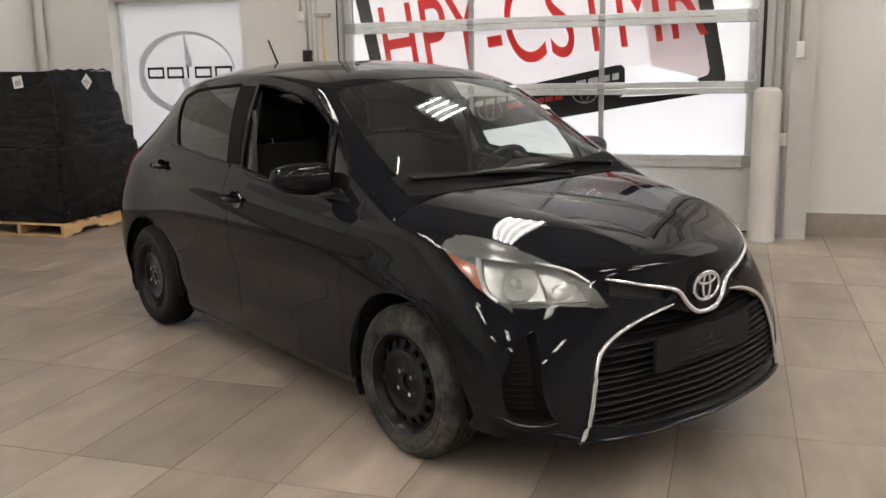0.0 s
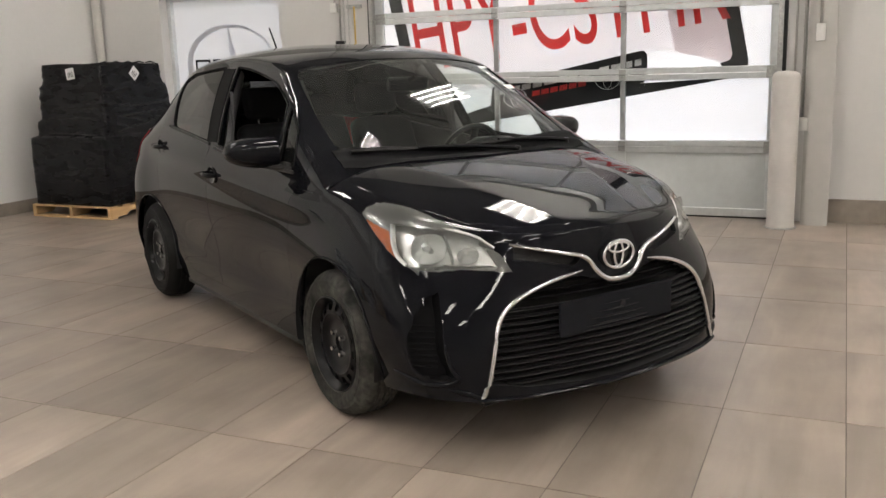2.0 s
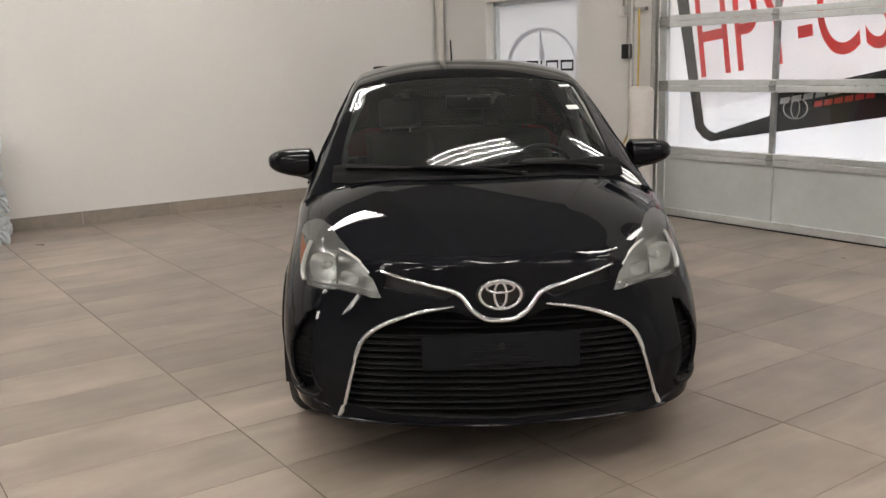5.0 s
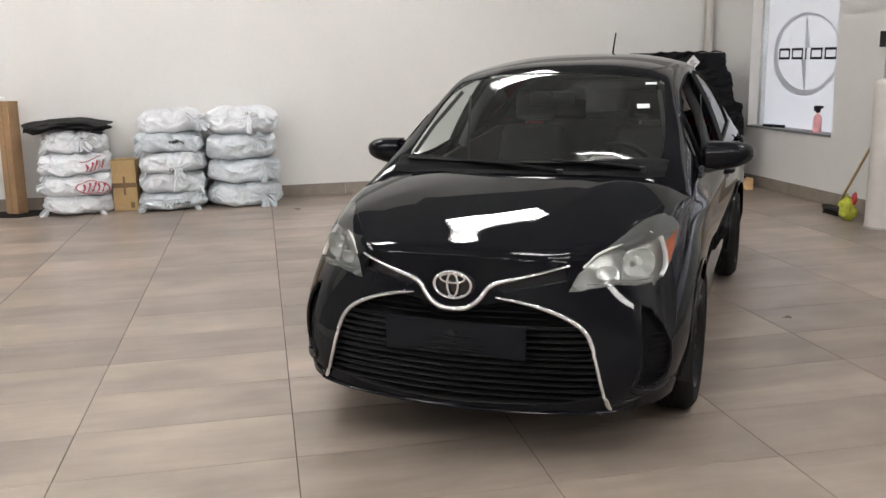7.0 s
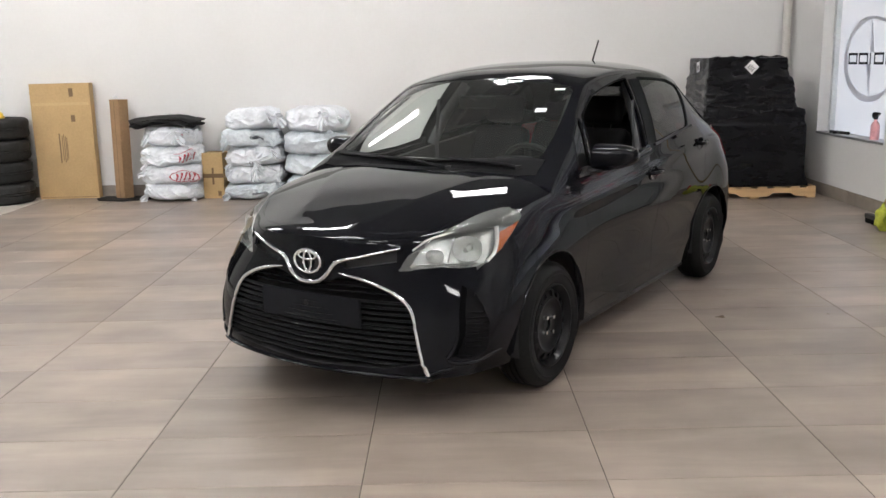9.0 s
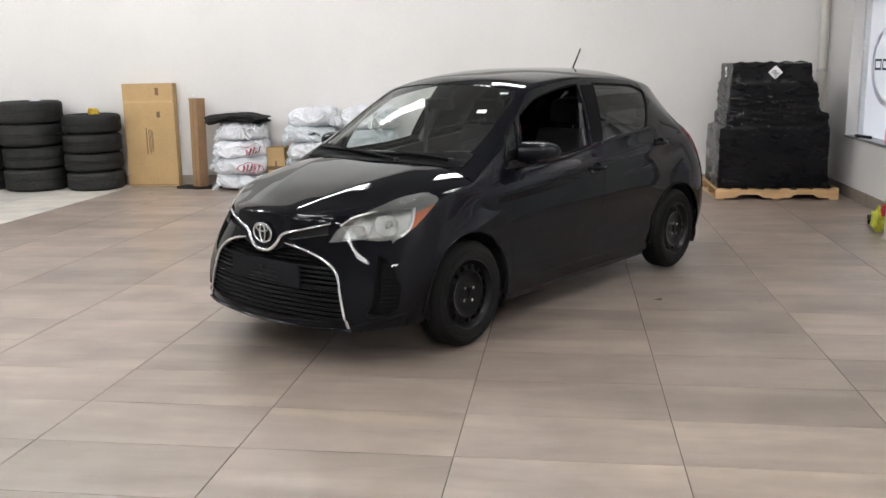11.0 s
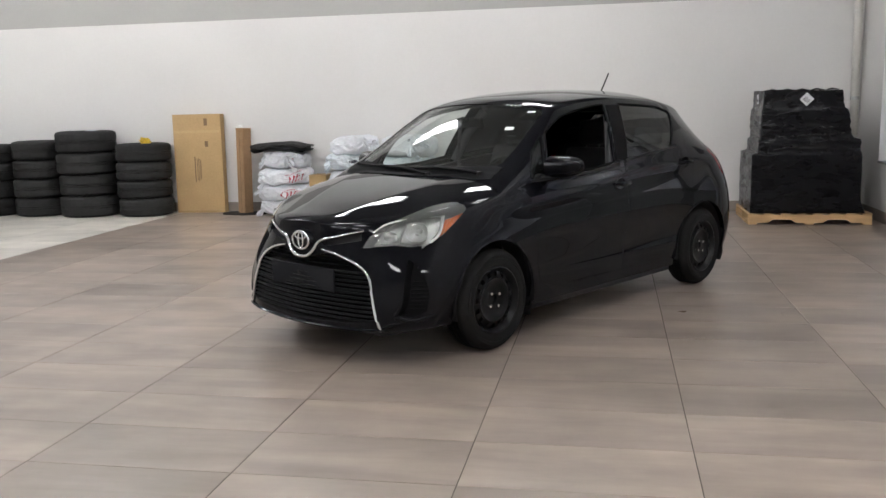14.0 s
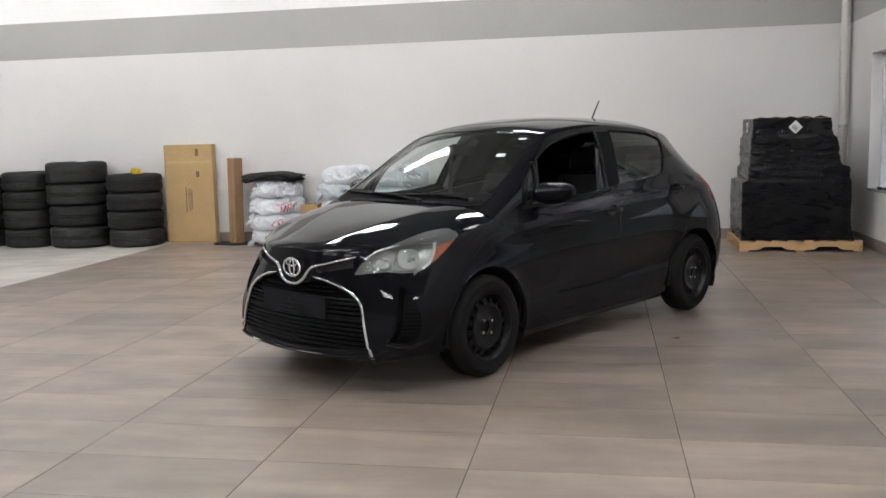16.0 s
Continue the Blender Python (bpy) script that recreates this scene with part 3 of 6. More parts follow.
def hood_z(x, y, yt, zt):
    """Height of the hood at x, with its two soft ridges from the cowl to the badge."""
    u = min(1, abs(y) / max(yt, .02))
    zc = max(hood_mid(x), zt)
    ridge = 0.50 - 0.34 * (x - 1.1) / 0.85
    lift = 0.0042 * math.exp(-math.hypot(abs(y) - ridge, .012) / 0.055) * smoothstep(1.1, 1.3, x) * smoothstep(1.96, 1.75, x)
    round_off = 2.5 + 2.0 * smoothstep(1.95, 1.05, x)
    return zt + (zc - zt) * (1 - u ** round_off) + lift * (1 - u ** 4)


MID_FINE = np.linspace(-1.6, 1.22, 400)
MID_LINE = cubic(MID_X, MID_Z, MID_FINE)


def mid_z(x):
    return float(np.interp(x, MID_FINE, MID_LINE))


def cabin_column(foot, rail, amount):
    """From the belt up the side, round the rail and over the top to the middle line."""
    foot, rail = np.array(foot, float), np.array(rail, float)
    cx = float(pchip(FAN_X, FAN_C, rail[0])[0])
    drop = mid_z(rail[0]) - rail[2]
    span = np.linalg.norm(rail - foot)
    out = np.array([0, 1.0, .35])
    amount *= min(1, span / .40)

    def side_at(t):
        return foot + (rail - foot) * t + out * (amount * 4 * t * (1 - t))

    def top_at(v):
        x, y = rail[0] + (cx - rail[0]) * (1 - (1 - v) ** 2), rail[1] * (1 - v)
        return np.array((x, y, mid_z(x) - drop * (1 - v) ** 2.6))
    r = min(.030, span * .45)
    t1 = 1 - r / span
    step = np.linalg.norm(top_at(.02) - rail) / .02
    v1 = min(.5, r / max(step, .05))
    pts = [side_at(t) for t in np.linspace(0, t1, HOUSE_N, endpoint=False)]
    a, c = side_at(t1), top_at(v1)
    pts += [a * (1 - t) ** 2 + rail * 2 * t * (1 - t) + c * t * t for t in np.linspace(0, 1, BEND_N, endpoint=False)]
    pts += [top_at(v) for v in np.linspace(v1, 1, ROOF_N)]
    return [tuple(p) for p in pts]


def ease(col, at, strength):
    """Rounds a column of points off near one index."""
    c = np.array(col)
    for _ in range(5):
        n = c.copy()
        for i in range(at - 4, at + 5):
            if 0 < i < len(c) - 1:
                w = strength * (1 - abs(i - at) / 5)
                n[i] = c[i] * (1 - w) + (c[i - 1] + c[i + 1]) / 2 * w
        c = n
    return [tuple(p) for p in c]


def sheet(bm, cols):
    for sign in (1, -1):
        grid = [[bm.verts.new((x, sign * y, z)) for x, y, z in col] for col in cols]
        for a, b in zip(grid, grid[1:]):
            for i in range(len(a) - 1):
                bm.faces.new((a[i], b[i], b[i + 1], a[i + 1]))


def shell():
    """The whole skin of the car: lower body with the hood, and the cabin."""
    bm = bmesh.new()
    ws = np.linspace(0, 1, W_COUNT)
    front, rear, under = [], [], []
    for s in range(S_COUNT):
        quad = np.array([l[s] for l in LINES])
        x, yt, zt = quad[-1]
        low = cubic([0, .36, .68, 1], quad, ws)
        # shoulder line under the windows and a soft hollow low on the doors
        k = smoothstep(1.35, .9, x) * smoothstep(-1.75, -1.45, x)
        for i, w in enumerate(ws):
            low[i][1] += k * (.021 * smoothstep(.74, .89, w) * smoothstep(1.0, .89, w) - .016 * smoothstep(.2, .36, w) * smoothstep(.62, .40, w))
        low = [tuple(p) for p in low]
        hood = [(x, yt * (1 - t), hood_z(x, yt * (1 - t), yt, zt)) for t in np.linspace(0, 1, 44)[1:]]
        if s < CORNER:
            strength = min(1, (CORNER - s) / 14)
            front.append(ease(low + hood, W_COUNT - 1, strength))
        if s >= CORNER:
            rail = [float(pchip([-v for v in BELT_X], k, -x)[0]) for k in (RAIL_X, RAIL_Y, RAIL_Z)]
            col = cabin_column(quad[-1], rail, .032 * smoothstep(-1.6, -1.0, x) - .014)
            if s == CORNER:
                front.append(low + hood)
            rear.append(low[:-1] + col)
        if s >= CORNER and x > .86:
            under.append([(x, yt * (1 - t) - .004, hood_z(x, yt * (1 - t), yt, zt) - .004) for t in np.linspace(.02, 1, 24)])
    sheet(bm, front), sheet(bm, rear), sheet(bm, under)
    bmesh.ops.remove_doubles(bm, verts=bm.verts, dist=0.0008)
    bmesh.ops.dissolve_degenerate(bm, dist=0.0004, edges=bm.edges)
    bm.normal_update()
    for f in bm.faces:
        c = f.calc_center_median()
        if f.normal.dot(c - Vector((max(-1.1, min(1.3, c.x * .85)), 0, .62))) < 0:
            f.normal_flip()
    bm.normal_update()
    return bm


def smooth_normals(bm):
    """Finds the skin's own smooth normal at any place near it."""
    tree = BVHTree.FromBMesh(bm)
    bm.faces.ensure_lookup_table()

    def at(co):
        hit, n, i, d = tree.find_nearest(co)
        f = bm.faces[i]
        total = Vector((0, 0, 0))
        for v in f.verts:
            total += v.normal / ((v.co - hit).length + 1e-5)
        return total.normalized()
    return tree, at


def surface_y(x, z):
    """Half width of the skin at x and height z."""
    for up in range(14):
        hit = TREE.ray_cast(Vector((x, 2, z + up * .01)), Vector((0, -1, 0)))[0]
        if hit:
            return hit.y
    return .8


def surface_x(y, z):
    """Where the front of the car lies at the half width y and height z."""
    for up in range(14):
        hit = TREE.ray_cast(Vector((3, abs(y) + 1e-4, z + up * .01)), Vector((-1, 0, 0)))[0]
        if hit:
            return hit.x
    return 1.5


def skin_part(name, b, material, parent, label=""):
    """A panel of the car that keeps the smooth shading of the whole skin."""
    normals = [NORMAL_AT(v.co) for v in b.verts]
    ob = part(name, b, material, parent, label, 180)
    ob.data.normals_split_custom_set_from_vertices(normals)
    return ob


AX = {"xz": (0, 2), "yz": (1, 2), "xy": (0, 1)}


def cut_region(bm, layer, value, poly, plane, keep):
    """Cuts the outline poly, seen along the third axis, into the skin and marks the faces inside."""
    i, j = AX[plane]
    lo = [min(p[k] for p in poly) - 0.04 for k in (0, 1)]
    hi = [max(p[k] for p in poly) + 0.04 for k in (0, 1)]

    def near(f):
        c = f.calc_center_median()
        return lo[0] < c[i] < hi[0] and lo[1] < c[j] < hi[1] and keep(c, f)
    for a, b in zip(poly, poly[1:] + poly[:1]):
        d = (b[0] - a[0], b[1] - a[1])
        no, co = Vector((0, 0, 0)), Vector((0, 0, 0))
        no[i], no[j] = -d[1], d[0]
        co[i], co[j] = a
        fs = [f for f in bm.faces if near(f)]
        ge = fs + list({e for f in fs for e in f.edges}) + list({v for f in fs for v in f.verts})
        bmesh.ops.bisect_plane(bm, geom=ge, dist=0.0003, plane_co=co, plane_no=no)
    for f in bm.faces:
        c = f.calc_center_median()
        if keep(c, f) and inside(poly, c[i], c[j]):
            f[layer] = value


def take(bm, layer, value, gap=0.0, rim=0.0, move=0.0):
    """Copies the marked faces out as a panel of their own, with a gap round it and a folded rim."""
    out = bm.copy()
    lay = out.faces.layers.int["part"]
    bmesh.ops.delete(out, geom=[f for f in out.faces if f[lay] != value], context="FACES")
    out.normal_update()
    if move:
        for v in out.verts:
            v.co += v.normal * move
    edge = [e for e in out.edges if e.is_boundary]
    if gap:
        shift = {}
        for e in edge:
            c = e.link_faces[0].calc_center_median()
            m = (e.verts[0].co + e.verts[1].co) / 2
            t = (e.verts[1].co - e.verts[0].co).normalized()
            d = c - m
            d -= t * d.dot(t)
            if d.length > 1e-6:
                for v in e.verts:
                    shift[v] = shift.get(v, Vector((0, 0, 0))) + d.normalized()
        for v, d in shift.items():
            if d.length > 1e-6:
                v.co += d.normalized() * gap
    if rim:
        normals = {v: v.normal.copy() for e in edge for v in e.verts}
        r = bmesh.ops.extrude_edge_only(out, edges=edge)
        made = [g for g in r["geom"] if isinstance(g, bmesh.types.BMVert)]
        tree = {tuple(round(c, 5) for c in v.co): n for v, n in normals.items()}
        for v in made:
            n = tree.get(tuple(round(c, 5) for c in v.co))
            if n:
                v.co -= n * rim
    return out


BODY, DOOR_F, DOOR_B, WIN_F, WIN_Q, WIN_B, HOOD, SCREEN, COWL, ROOF, HEAD, GRILLE, FOG, ARCH, SAIL, NOSE, HATCH, TAIL, REAR_GLASS, SLOT, LAMP_ZONE = range(21)


def arc(cx, cz, r, a0, a1, n):
    return [(cx + r * math.cos(radians(a)), cz + r * math.sin(radians(a))) for a in np.linspace(a0, a1, n)]


def gz(x):
    """Height of the window line at x: along the roof and down the pillar."""
    return float(pchip(RAIL_X[8::-1], RAIL_Z[8::-1], x)[0]) - .024


bm = shell()
# the fender swells round the lamp, so that the lens stands proud of the hood
for v in bm.verts:
    away = ((v.co.x - 1.62) / .17) ** 2 + ((abs(v.co.y) - .67) / .11) ** 2 + ((v.co.z - .80) / .09) ** 2
    if away < 9:
        v.co += Vector((.2, math.copysign(.55, v.co.y), .80)) * (.022 * math.exp(-away))
bm.normal_update()
REF = bm.copy()
TREE, NORMAL_AT = smooth_normals(REF)
lay = bm.faces.layers.int.new("part")
on_side = lambda c, f: abs(c.y) > 0.45 and abs(f.normal.z) < 0.93 and not (c.x > .86 and c.z > .9 and f.normal.z > .8)
on_low = lambda c, f: abs(c.y) > 0.5 and c.z < 1.2
FRONT_DOOR = [(.80, .285), (-.155, .275), (-.175, .99), (-.17, 1.03), (-.315, gz(-.315) + 0.012), (-.1, gz(-.1) + 0.012), (.05, gz(.05) + .01), (.20, gz(.20) + 0.008), (.33, gz(.33) + .002), (.57, gz(.57) - .002),
              (.80, gz(.80) - 0.004), (.94, gz(.94) - .008), (.925, .92), (.875, .80), (.835, .55)]
REAR_DOOR = [(-.165, .275), (-.62, .27), (-.74, .32), (-.86, .46), (-.96, .60), (-1.06, .72), (-1.10, .90), (-1.06, 1.09), (-1.19, gz(-1.19) + 0.006), (-.9, gz(-.9) + 0.012), (-.6, gz(-.6) + 0.012), (-.33, gz(-.33) + 0.012), (-.18, 1.03), (-.185, .99)]
cut_region(bm, lay, DOOR_F, FRONT_DOOR, "xz", on_side)
cut_region(bm, lay, DOOR_B, REAR_DOOR, "xz", on_side)
FRONT_WIN = [(-.060, 1.035), (-.19, gz(-.19) - .020), (-.03, gz(-.03) - .024), (.10, gz(.10) - .032), (.22, gz(.22) - .038), (.34, gz(.34) - .040), (.46, gz(.46) - .034), (.548, gz(.548) - .026), (.595, 1.17), (.640, 1.075), (.660, .990), (.2, 1.005)]
QUARTER = [(.695, .990), (.672, 1.08), (.622, 1.18), (.592, 1.236), (.615, 1.228), (.737, 1.146), (.822, 1.04), (.845, .990)]
SAIL_POLY = [(.958, gz(.958) - .004), (1.05, gz(1.05) - .004), (1.122, .930), (1.128, .913), (1.05, .898), (.958, .906)]
REAR_WIN = [(-.215, 1.045), (-.79, 1.092), (-.845, 1.100), (-.875, 1.122), (-1.105, 1.335), (-1.095, 1.356), (-.95, gz(-.95) - .024), (-.7, gz(-.7) - .024), (-.385, gz(-.385) - .022)]
on_glass = lambda c, f: abs(c.y) > 0.5 and c.z > 0.9
cut_region(bm, lay, WIN_F, FRONT_WIN, "xz", on_glass)
cut_region(bm, lay, WIN_Q, QUARTER, "xz", on_glass)
cut_region(bm, lay, SAIL, SAIL_POLY, "xz", on_glass)
cut_region(bm, lay, WIN_B, REAR_WIN, "xz", on_glass)
for cx in (AXLE, -AXLE):
    cut_region(bm, lay, ARCH, arc(cx, 0.31, 0.350, 0, 360, 29)[:-1], "xz", lambda c, f: abs(c.y) > 0.5 and c.z < 0.75)
    cut_region(bm, lay, ARCH, [(cx - .350, .1), (cx + .350, .1), (cx + .350, .31), (cx - .350, .31)], "xz", lambda c, f: abs(c.y) > 0.5 and c.z < 0.75)
on_top = lambda c, f: f.normal.z > 0.2 and c.z > 0.8 and c.x > -0.2


def both(half):
    """A closed outline from a half outline that starts and ends in the middle."""
    return half + [(x, -y) for x, y in half[::-1] if y > 0]


SCREEN_POLY = both([(1.10, 0), (1.085, .28), (1.06, .48), (1.03, .615), (.94, .634), (.79, .622), (.585, .592), (.44, .562), (.402, .535), (.405, .45), (.418, .35), (.427, 0)])
HOOD_POLY = both([(1.955, 0), (1.935, .19), (1.87, .37), (1.76, .51), (1.60, .615), (1.42, .685), (1.25, .705), (1.09, .66), (1.13, .525), (1.18, .305), (1.19, 0)])
# headlamp: its inner edge as seen from above, its lower and rear edge as seen from the side
LAMP_EDGE = [(1.385, .790), (1.412, .762), (1.428, .735), (1.458, .694), (1.545, .647), (1.68, .593), (1.806, .531), (1.864, .487), (1.932, .430), (2.10, .40), (2.10, .95), (1.385, .95)]
for s in (1, -1):
    cut_region(bm, lay, LAMP_ZONE, [(x, s * y) for x, y in LAMP_EDGE], "xy", lambda c, f, s=s: c.x > 1.33 and .62 < c.z < .95 and c.y * s > .38)
HEAD_POLY = [(1.424, .851), (1.38, .93), (1.95, .93), (1.95, .661), (1.927, .663), (1.866, .672), (1.807, .673), (1.755, .672), (1.726, .667), (1.655, .707), (1.575, .757), (1.51, .796)]
cut_region(bm, lay, HEAD, HEAD_POLY, "xz", lambda c, f: f[lay] == LAMP_ZONE)
for f in bm.faces:
    if f[lay] == LAMP_ZONE:
        f[lay] = BODY
cut_region(bm, lay, HOOD, HOOD_POLY, "xy", lambda c, f: c.x > 0.9 and c.z > 0.77 and f.normal.z > 0.35 and f[lay] == BODY)
cut_region(bm, lay, SCREEN, SCREEN_POLY, "xy", lambda c, f: .2 < c.x < 1.2 and c.z > 0.98 and .3 < f.normal.z < .93)
on_front = lambda c, f: c.x > 1.25 and c.z < 0.93


def mirror_cut(value, poly, keep, plane="yz"):
    for s in (1, -1):
        cut_region(bm, lay, value, [(s * p[0], p[1]) for p in poly], plane, lambda c, f, s=s: keep(c, f) and c.y * s > 0)


GRILLE_HALF = [(0, .585), (.10, .60), (.20, .628), (.36, .588), (.49, .528), (.53, .47), (.56, .36), (.575, .275), (.42, .245), (.2, .232), (0, .228)]
cut_region(bm, lay, GRILLE, GRILLE_HALF + [(-y, z) for y, z in GRILLE_HALF[::-1] if y > 0], "yz", lambda c, f: c.x > 1.7 and f.normal.x > 0.2)
SLOT_HALF = [(.15, .695), (.42, .762), (.425, .70), (.20, .66)]
mirror_cut(SLOT, SLOT_HALF, lambda c, f: c.x > 1.7)
FOG_POLY = [(.681, .612), (.725, .580), (.762, .538), (.795, .46), (.800, .40), (.788, .322), (.745, .294), (.682, .302), (.700, .345), (.708, .396), (.704, .45), (.698, .505)]
mirror_cut(FOG, FOG_POLY, lambda c, f: c.x > 1.55 and c.z < 0.6)
TAIL_POLY = [(-1.63, .84), (-1.56, .91), (-1.50, .97), (-1.455, 1.05), (-1.69, 1.068), (-1.86, 1.05), (-1.86, .83)]
cut_region(bm, lay, TAIL, TAIL_POLY, "xz", lambda c, f: c.x < -1.3 and abs(c.y) > 0.38)
REAR_GLASS_POLY = both([(-1.595, 0), (-1.55, .34), (-1.57, .44), (-1.66, .54), (-1.77, .40), (-1.80, .2), (-1.80, 0)])
cut_region(bm, lay, REAR_GLASS, REAR_GLASS_POLY, "xy", lambda c, f: c.x < -1.5 and 1.1 < c.z < 1.335)

car = empty("car", CAR)
tagged(car, "glossy black five-door hatchback with open front windows and black steel wheels", "car")
skin = take(bm, lay, BODY, rim=0.012)
skin_part("body", skin, PAINT, car, "glossy black painted body shell")
for side in (1, -1):
    for value, name in ((DOOR_F, "front_door"), (DOOR_B, "rear_door")):
        d = take(bm, lay, value, gap=0.0022, rim=0.02)
        bmesh.ops.delete(d, geom=[f for f in d.faces if f.calc_center_median().y * side < 0], context="FACES")
        door = skin_part(name, d, PAINT, car)
        if value == DOOR_B:
            w = take(bm, lay, WIN_B, move=-0.006)
            bmesh.ops.delete(w, geom=[f for f in w.faces if f.calc_center_median().y * side < 0], context="FACES")
            skin_part("window", w, DARK_GLASS, door, "dark tinted window glass")
        else:
            w = take(bm, lay, WIN_Q, move=-0.006)
            bmesh.ops.delete(w, geom=[f for f in w.faces if f.calc_center_median().y * side < 0], context="FACES")
            skin_part("window", w, QUARTER_GLASS, door, "small fixed quarter glass")
    sl = take(bm, lay, SAIL, gap=0.003, rim=0.01)
    bmesh.ops.delete(sl, geom=[f for f in sl.faces if f.calc_center_median().y * side < 0], context="FACES")
    skin_part("corner_trim", sl, PAINT, car, "glossy black triangular trim")
    tl = take(bm, lay, TAIL, gap=0.002, rim=0.01, move=0.004)
    bmesh.ops.delete(tl, geom=[f for f in tl.faces if f.calc_center_median().y * side < 0], context="FACES")
    skin_part("tail_lamp", tl, RED_LENS, car, "red tail lamp lens")
skin_part("hood", take(bm, lay, HOOD, gap=0.0022, rim=0.015), PAINT, car, "")
skin_part("windscreen", take(bm, lay, SCREEN, move=-0.004), WINDSCREEN, car, "clear faintly green windscreen")
# ribbed plastic cowl between the hood and the screen
cowl_rows = []
cb = bmesh.new()
for y in np.linspace(-.665, .665, 65):
    k = abs(y)
    x0 = float(np.interp(k, [0, .305, .525, .66], [1.186, 1.176, 1.126, 1.088]))
    x1 = float(np.interp(k, [0, .28, .48, .598, .66], [1.075, 1.062, 1.022, .985, .972]))
    col = []
    for t in np.linspace(0, 1, 9):
        x = x0 + (x1 - x0) * t
        top = max(h.z for h in [TREE.ray_cast(Vector((x, y + 1e-4, 2)), Vector((0, 0, -1)))[0]] if h)
        col.append((x, y, top + .003 + (.004 if 2 <= round(t * 8) % 4 <= 3 else 0)))
    cowl_rows.append([cb.verts.new(c) for c in col])
for a, b in zip(cowl_rows, cowl_rows[1:]):
    for i in range(8):
        cb.faces.new((a[i], b[i], b[i + 1], a[i + 1]))
bmesh.ops.recalc_face_normals(cb, faces=cb.faces)
bmesh.ops.solidify(cb, geom=list(cb.faces), thickness=.004)
part("cowl", cb, POCKET, car, "matt black plastic cowl below the windscreen", 40)
skin_part("rear_window", take(bm, lay, REAR_GLASS, move=-0.004), DARK_GLASS, car, "")
HEADS = take(bm, lay, HEAD)
GRILLES = take(bm, lay, GRILLE)
SLOTS = take(bm, lay, SLOT)
FOGS = take(bm, lay, FOG)
bm.free()


def wheel(dusty):
    w = empty("wheel")
    w.parent = car
    R, W = WHEEL_R, 0.0875
    rim_r = 0.195
    prof = [(rim_r - 0.006, -W + 0.012), (rim_r + 0.012, -W - 0.002), (rim_r + 0.035, -W - 0.008), (rim_r + 0.07, -W - 0.008), (R - 0.022, -W + 0.004), (R - 0.006, -W + 0.022), (R, -0.05),
            (R, -0.036), (R - 0.007, -0.034), (R - 0.007, -0.026), (R, -0.024), (R, -0.006), (R - 0.007, -0.004), (R - 0.007, 0.004), (R, 0.006), (R, 0.024), (R - 0.007, 0.026), (R - 0.007, 0.034), (R, 0.036), (R, 0.05),
            (R - 0.006, W - 0.022), (R - 0.022, W - 0.004), (rim_r + 0.07, W + 0.008), (rim_r + 0.035, W + 0.008), (rim_r + 0.012, W + 0.002), (rim_r - 0.006, W - 0.012)]
    part("tyre", lathe(prof, 64), DUSTY if dusty else RUBBER, w, "dusty grey black tyre" if dusty else "black rubber tyre", 35)
    ring = sweep([((rim_r + 0.052) * math.cos(a), W + 0.008, (rim_r + 0.052) * math.sin(a)) for a in np.linspace(0, 2 * math.pi, 48, endpoint=False)], 0.0022, 6, closed=True, up=(0, 1, 0))
    part("raised_ring", ring, DUSTY if dusty else RUBBER, w, "", 60)
    # steel disc with round vents near the rim
    b = bmesh.new()
    lathe([(rim_r - 0.004, -W + 0.01), (rim_r - 0.012, -0.03), (rim_r - 0.02, 0.03), (rim_r - 0.014, W - 0.03), (rim_r + 0.002, W - 0.018), (rim_r + 0.006, W + 0.002), (rim_r, W + 0.004), (rim_r - 0.008, W - 0.006), (rim_r - 0.016, W - 0.022), (rim_r - 0.024, 0.048)], 64, bm=b)
    part("rim", b, STEEL_BLACK, w, "black painted steel rim", 40)
    b = bmesh.new()
    n = 16
    r_in, r_out, r_hub = 0.128, rim_r - 0.022, 0.085
    rings = [(r_out, 0.046), (0.169, 0.061), (0.139, 0.071), (r_in, 0.073), (0.108, 0.059), (r_hub, 0.053), (0.050, 0.055), (0.034, 0.057), (0.031, 0.045), (0.0, 0.045)]
    seg = n * 4
    loops = []
    for r, h in rings[:-1]:
        loops.append([b.verts.new((r * math.cos(a), h, r * math.sin(a))) for a in np.linspace(0, 2 * math.pi, seg, endpoint=False)])
    mid = b.verts.new((0, 0.045, 0))
    for k, (A, B) in enumerate(zip(loops, loops[1:])):
        for i in range(seg):
            if k == 1 and i % 4 in (0, 1):
                continue
            if k == 0 and i % 4 in (0, 1) or k == 2 and i % 4 in (0, 1):
                j = (i + 1) % seg
                b.faces.new((A[i], A[j], B[j], B[i]))
                continue
            b.faces.new((A[i], A[(i + 1) % seg], B[(i + 1) % seg], B[i]))
    for i in range(seg):
        b.faces.new((loops[-1][i], loops[-1][(i + 1) % seg], mid))
    bmesh.ops.recalc_face_normals(b, faces=b.faces)
    r = bmesh.ops.solidify(b, geom=list(b.faces), thickness=0.004)
    disc = part("disc", b, STEEL_BLACK, w, "black steel wheel disc with a ring of vent holes", 40)
    # near-black backing disc stands for the shade inside the wheel
    part("backing", lathe([(rim_r - 0.02, 0.018), (0.02, 0.018), (0.02, 0.022)], 32), SEAM, w, "near-black disc that puts shade behind the vents")
    for i in range(4):
        a = radians(45 + 90 * i + 8)
        c = (0.05 * math.cos(a), 0, 0.05 * math.sin(a))
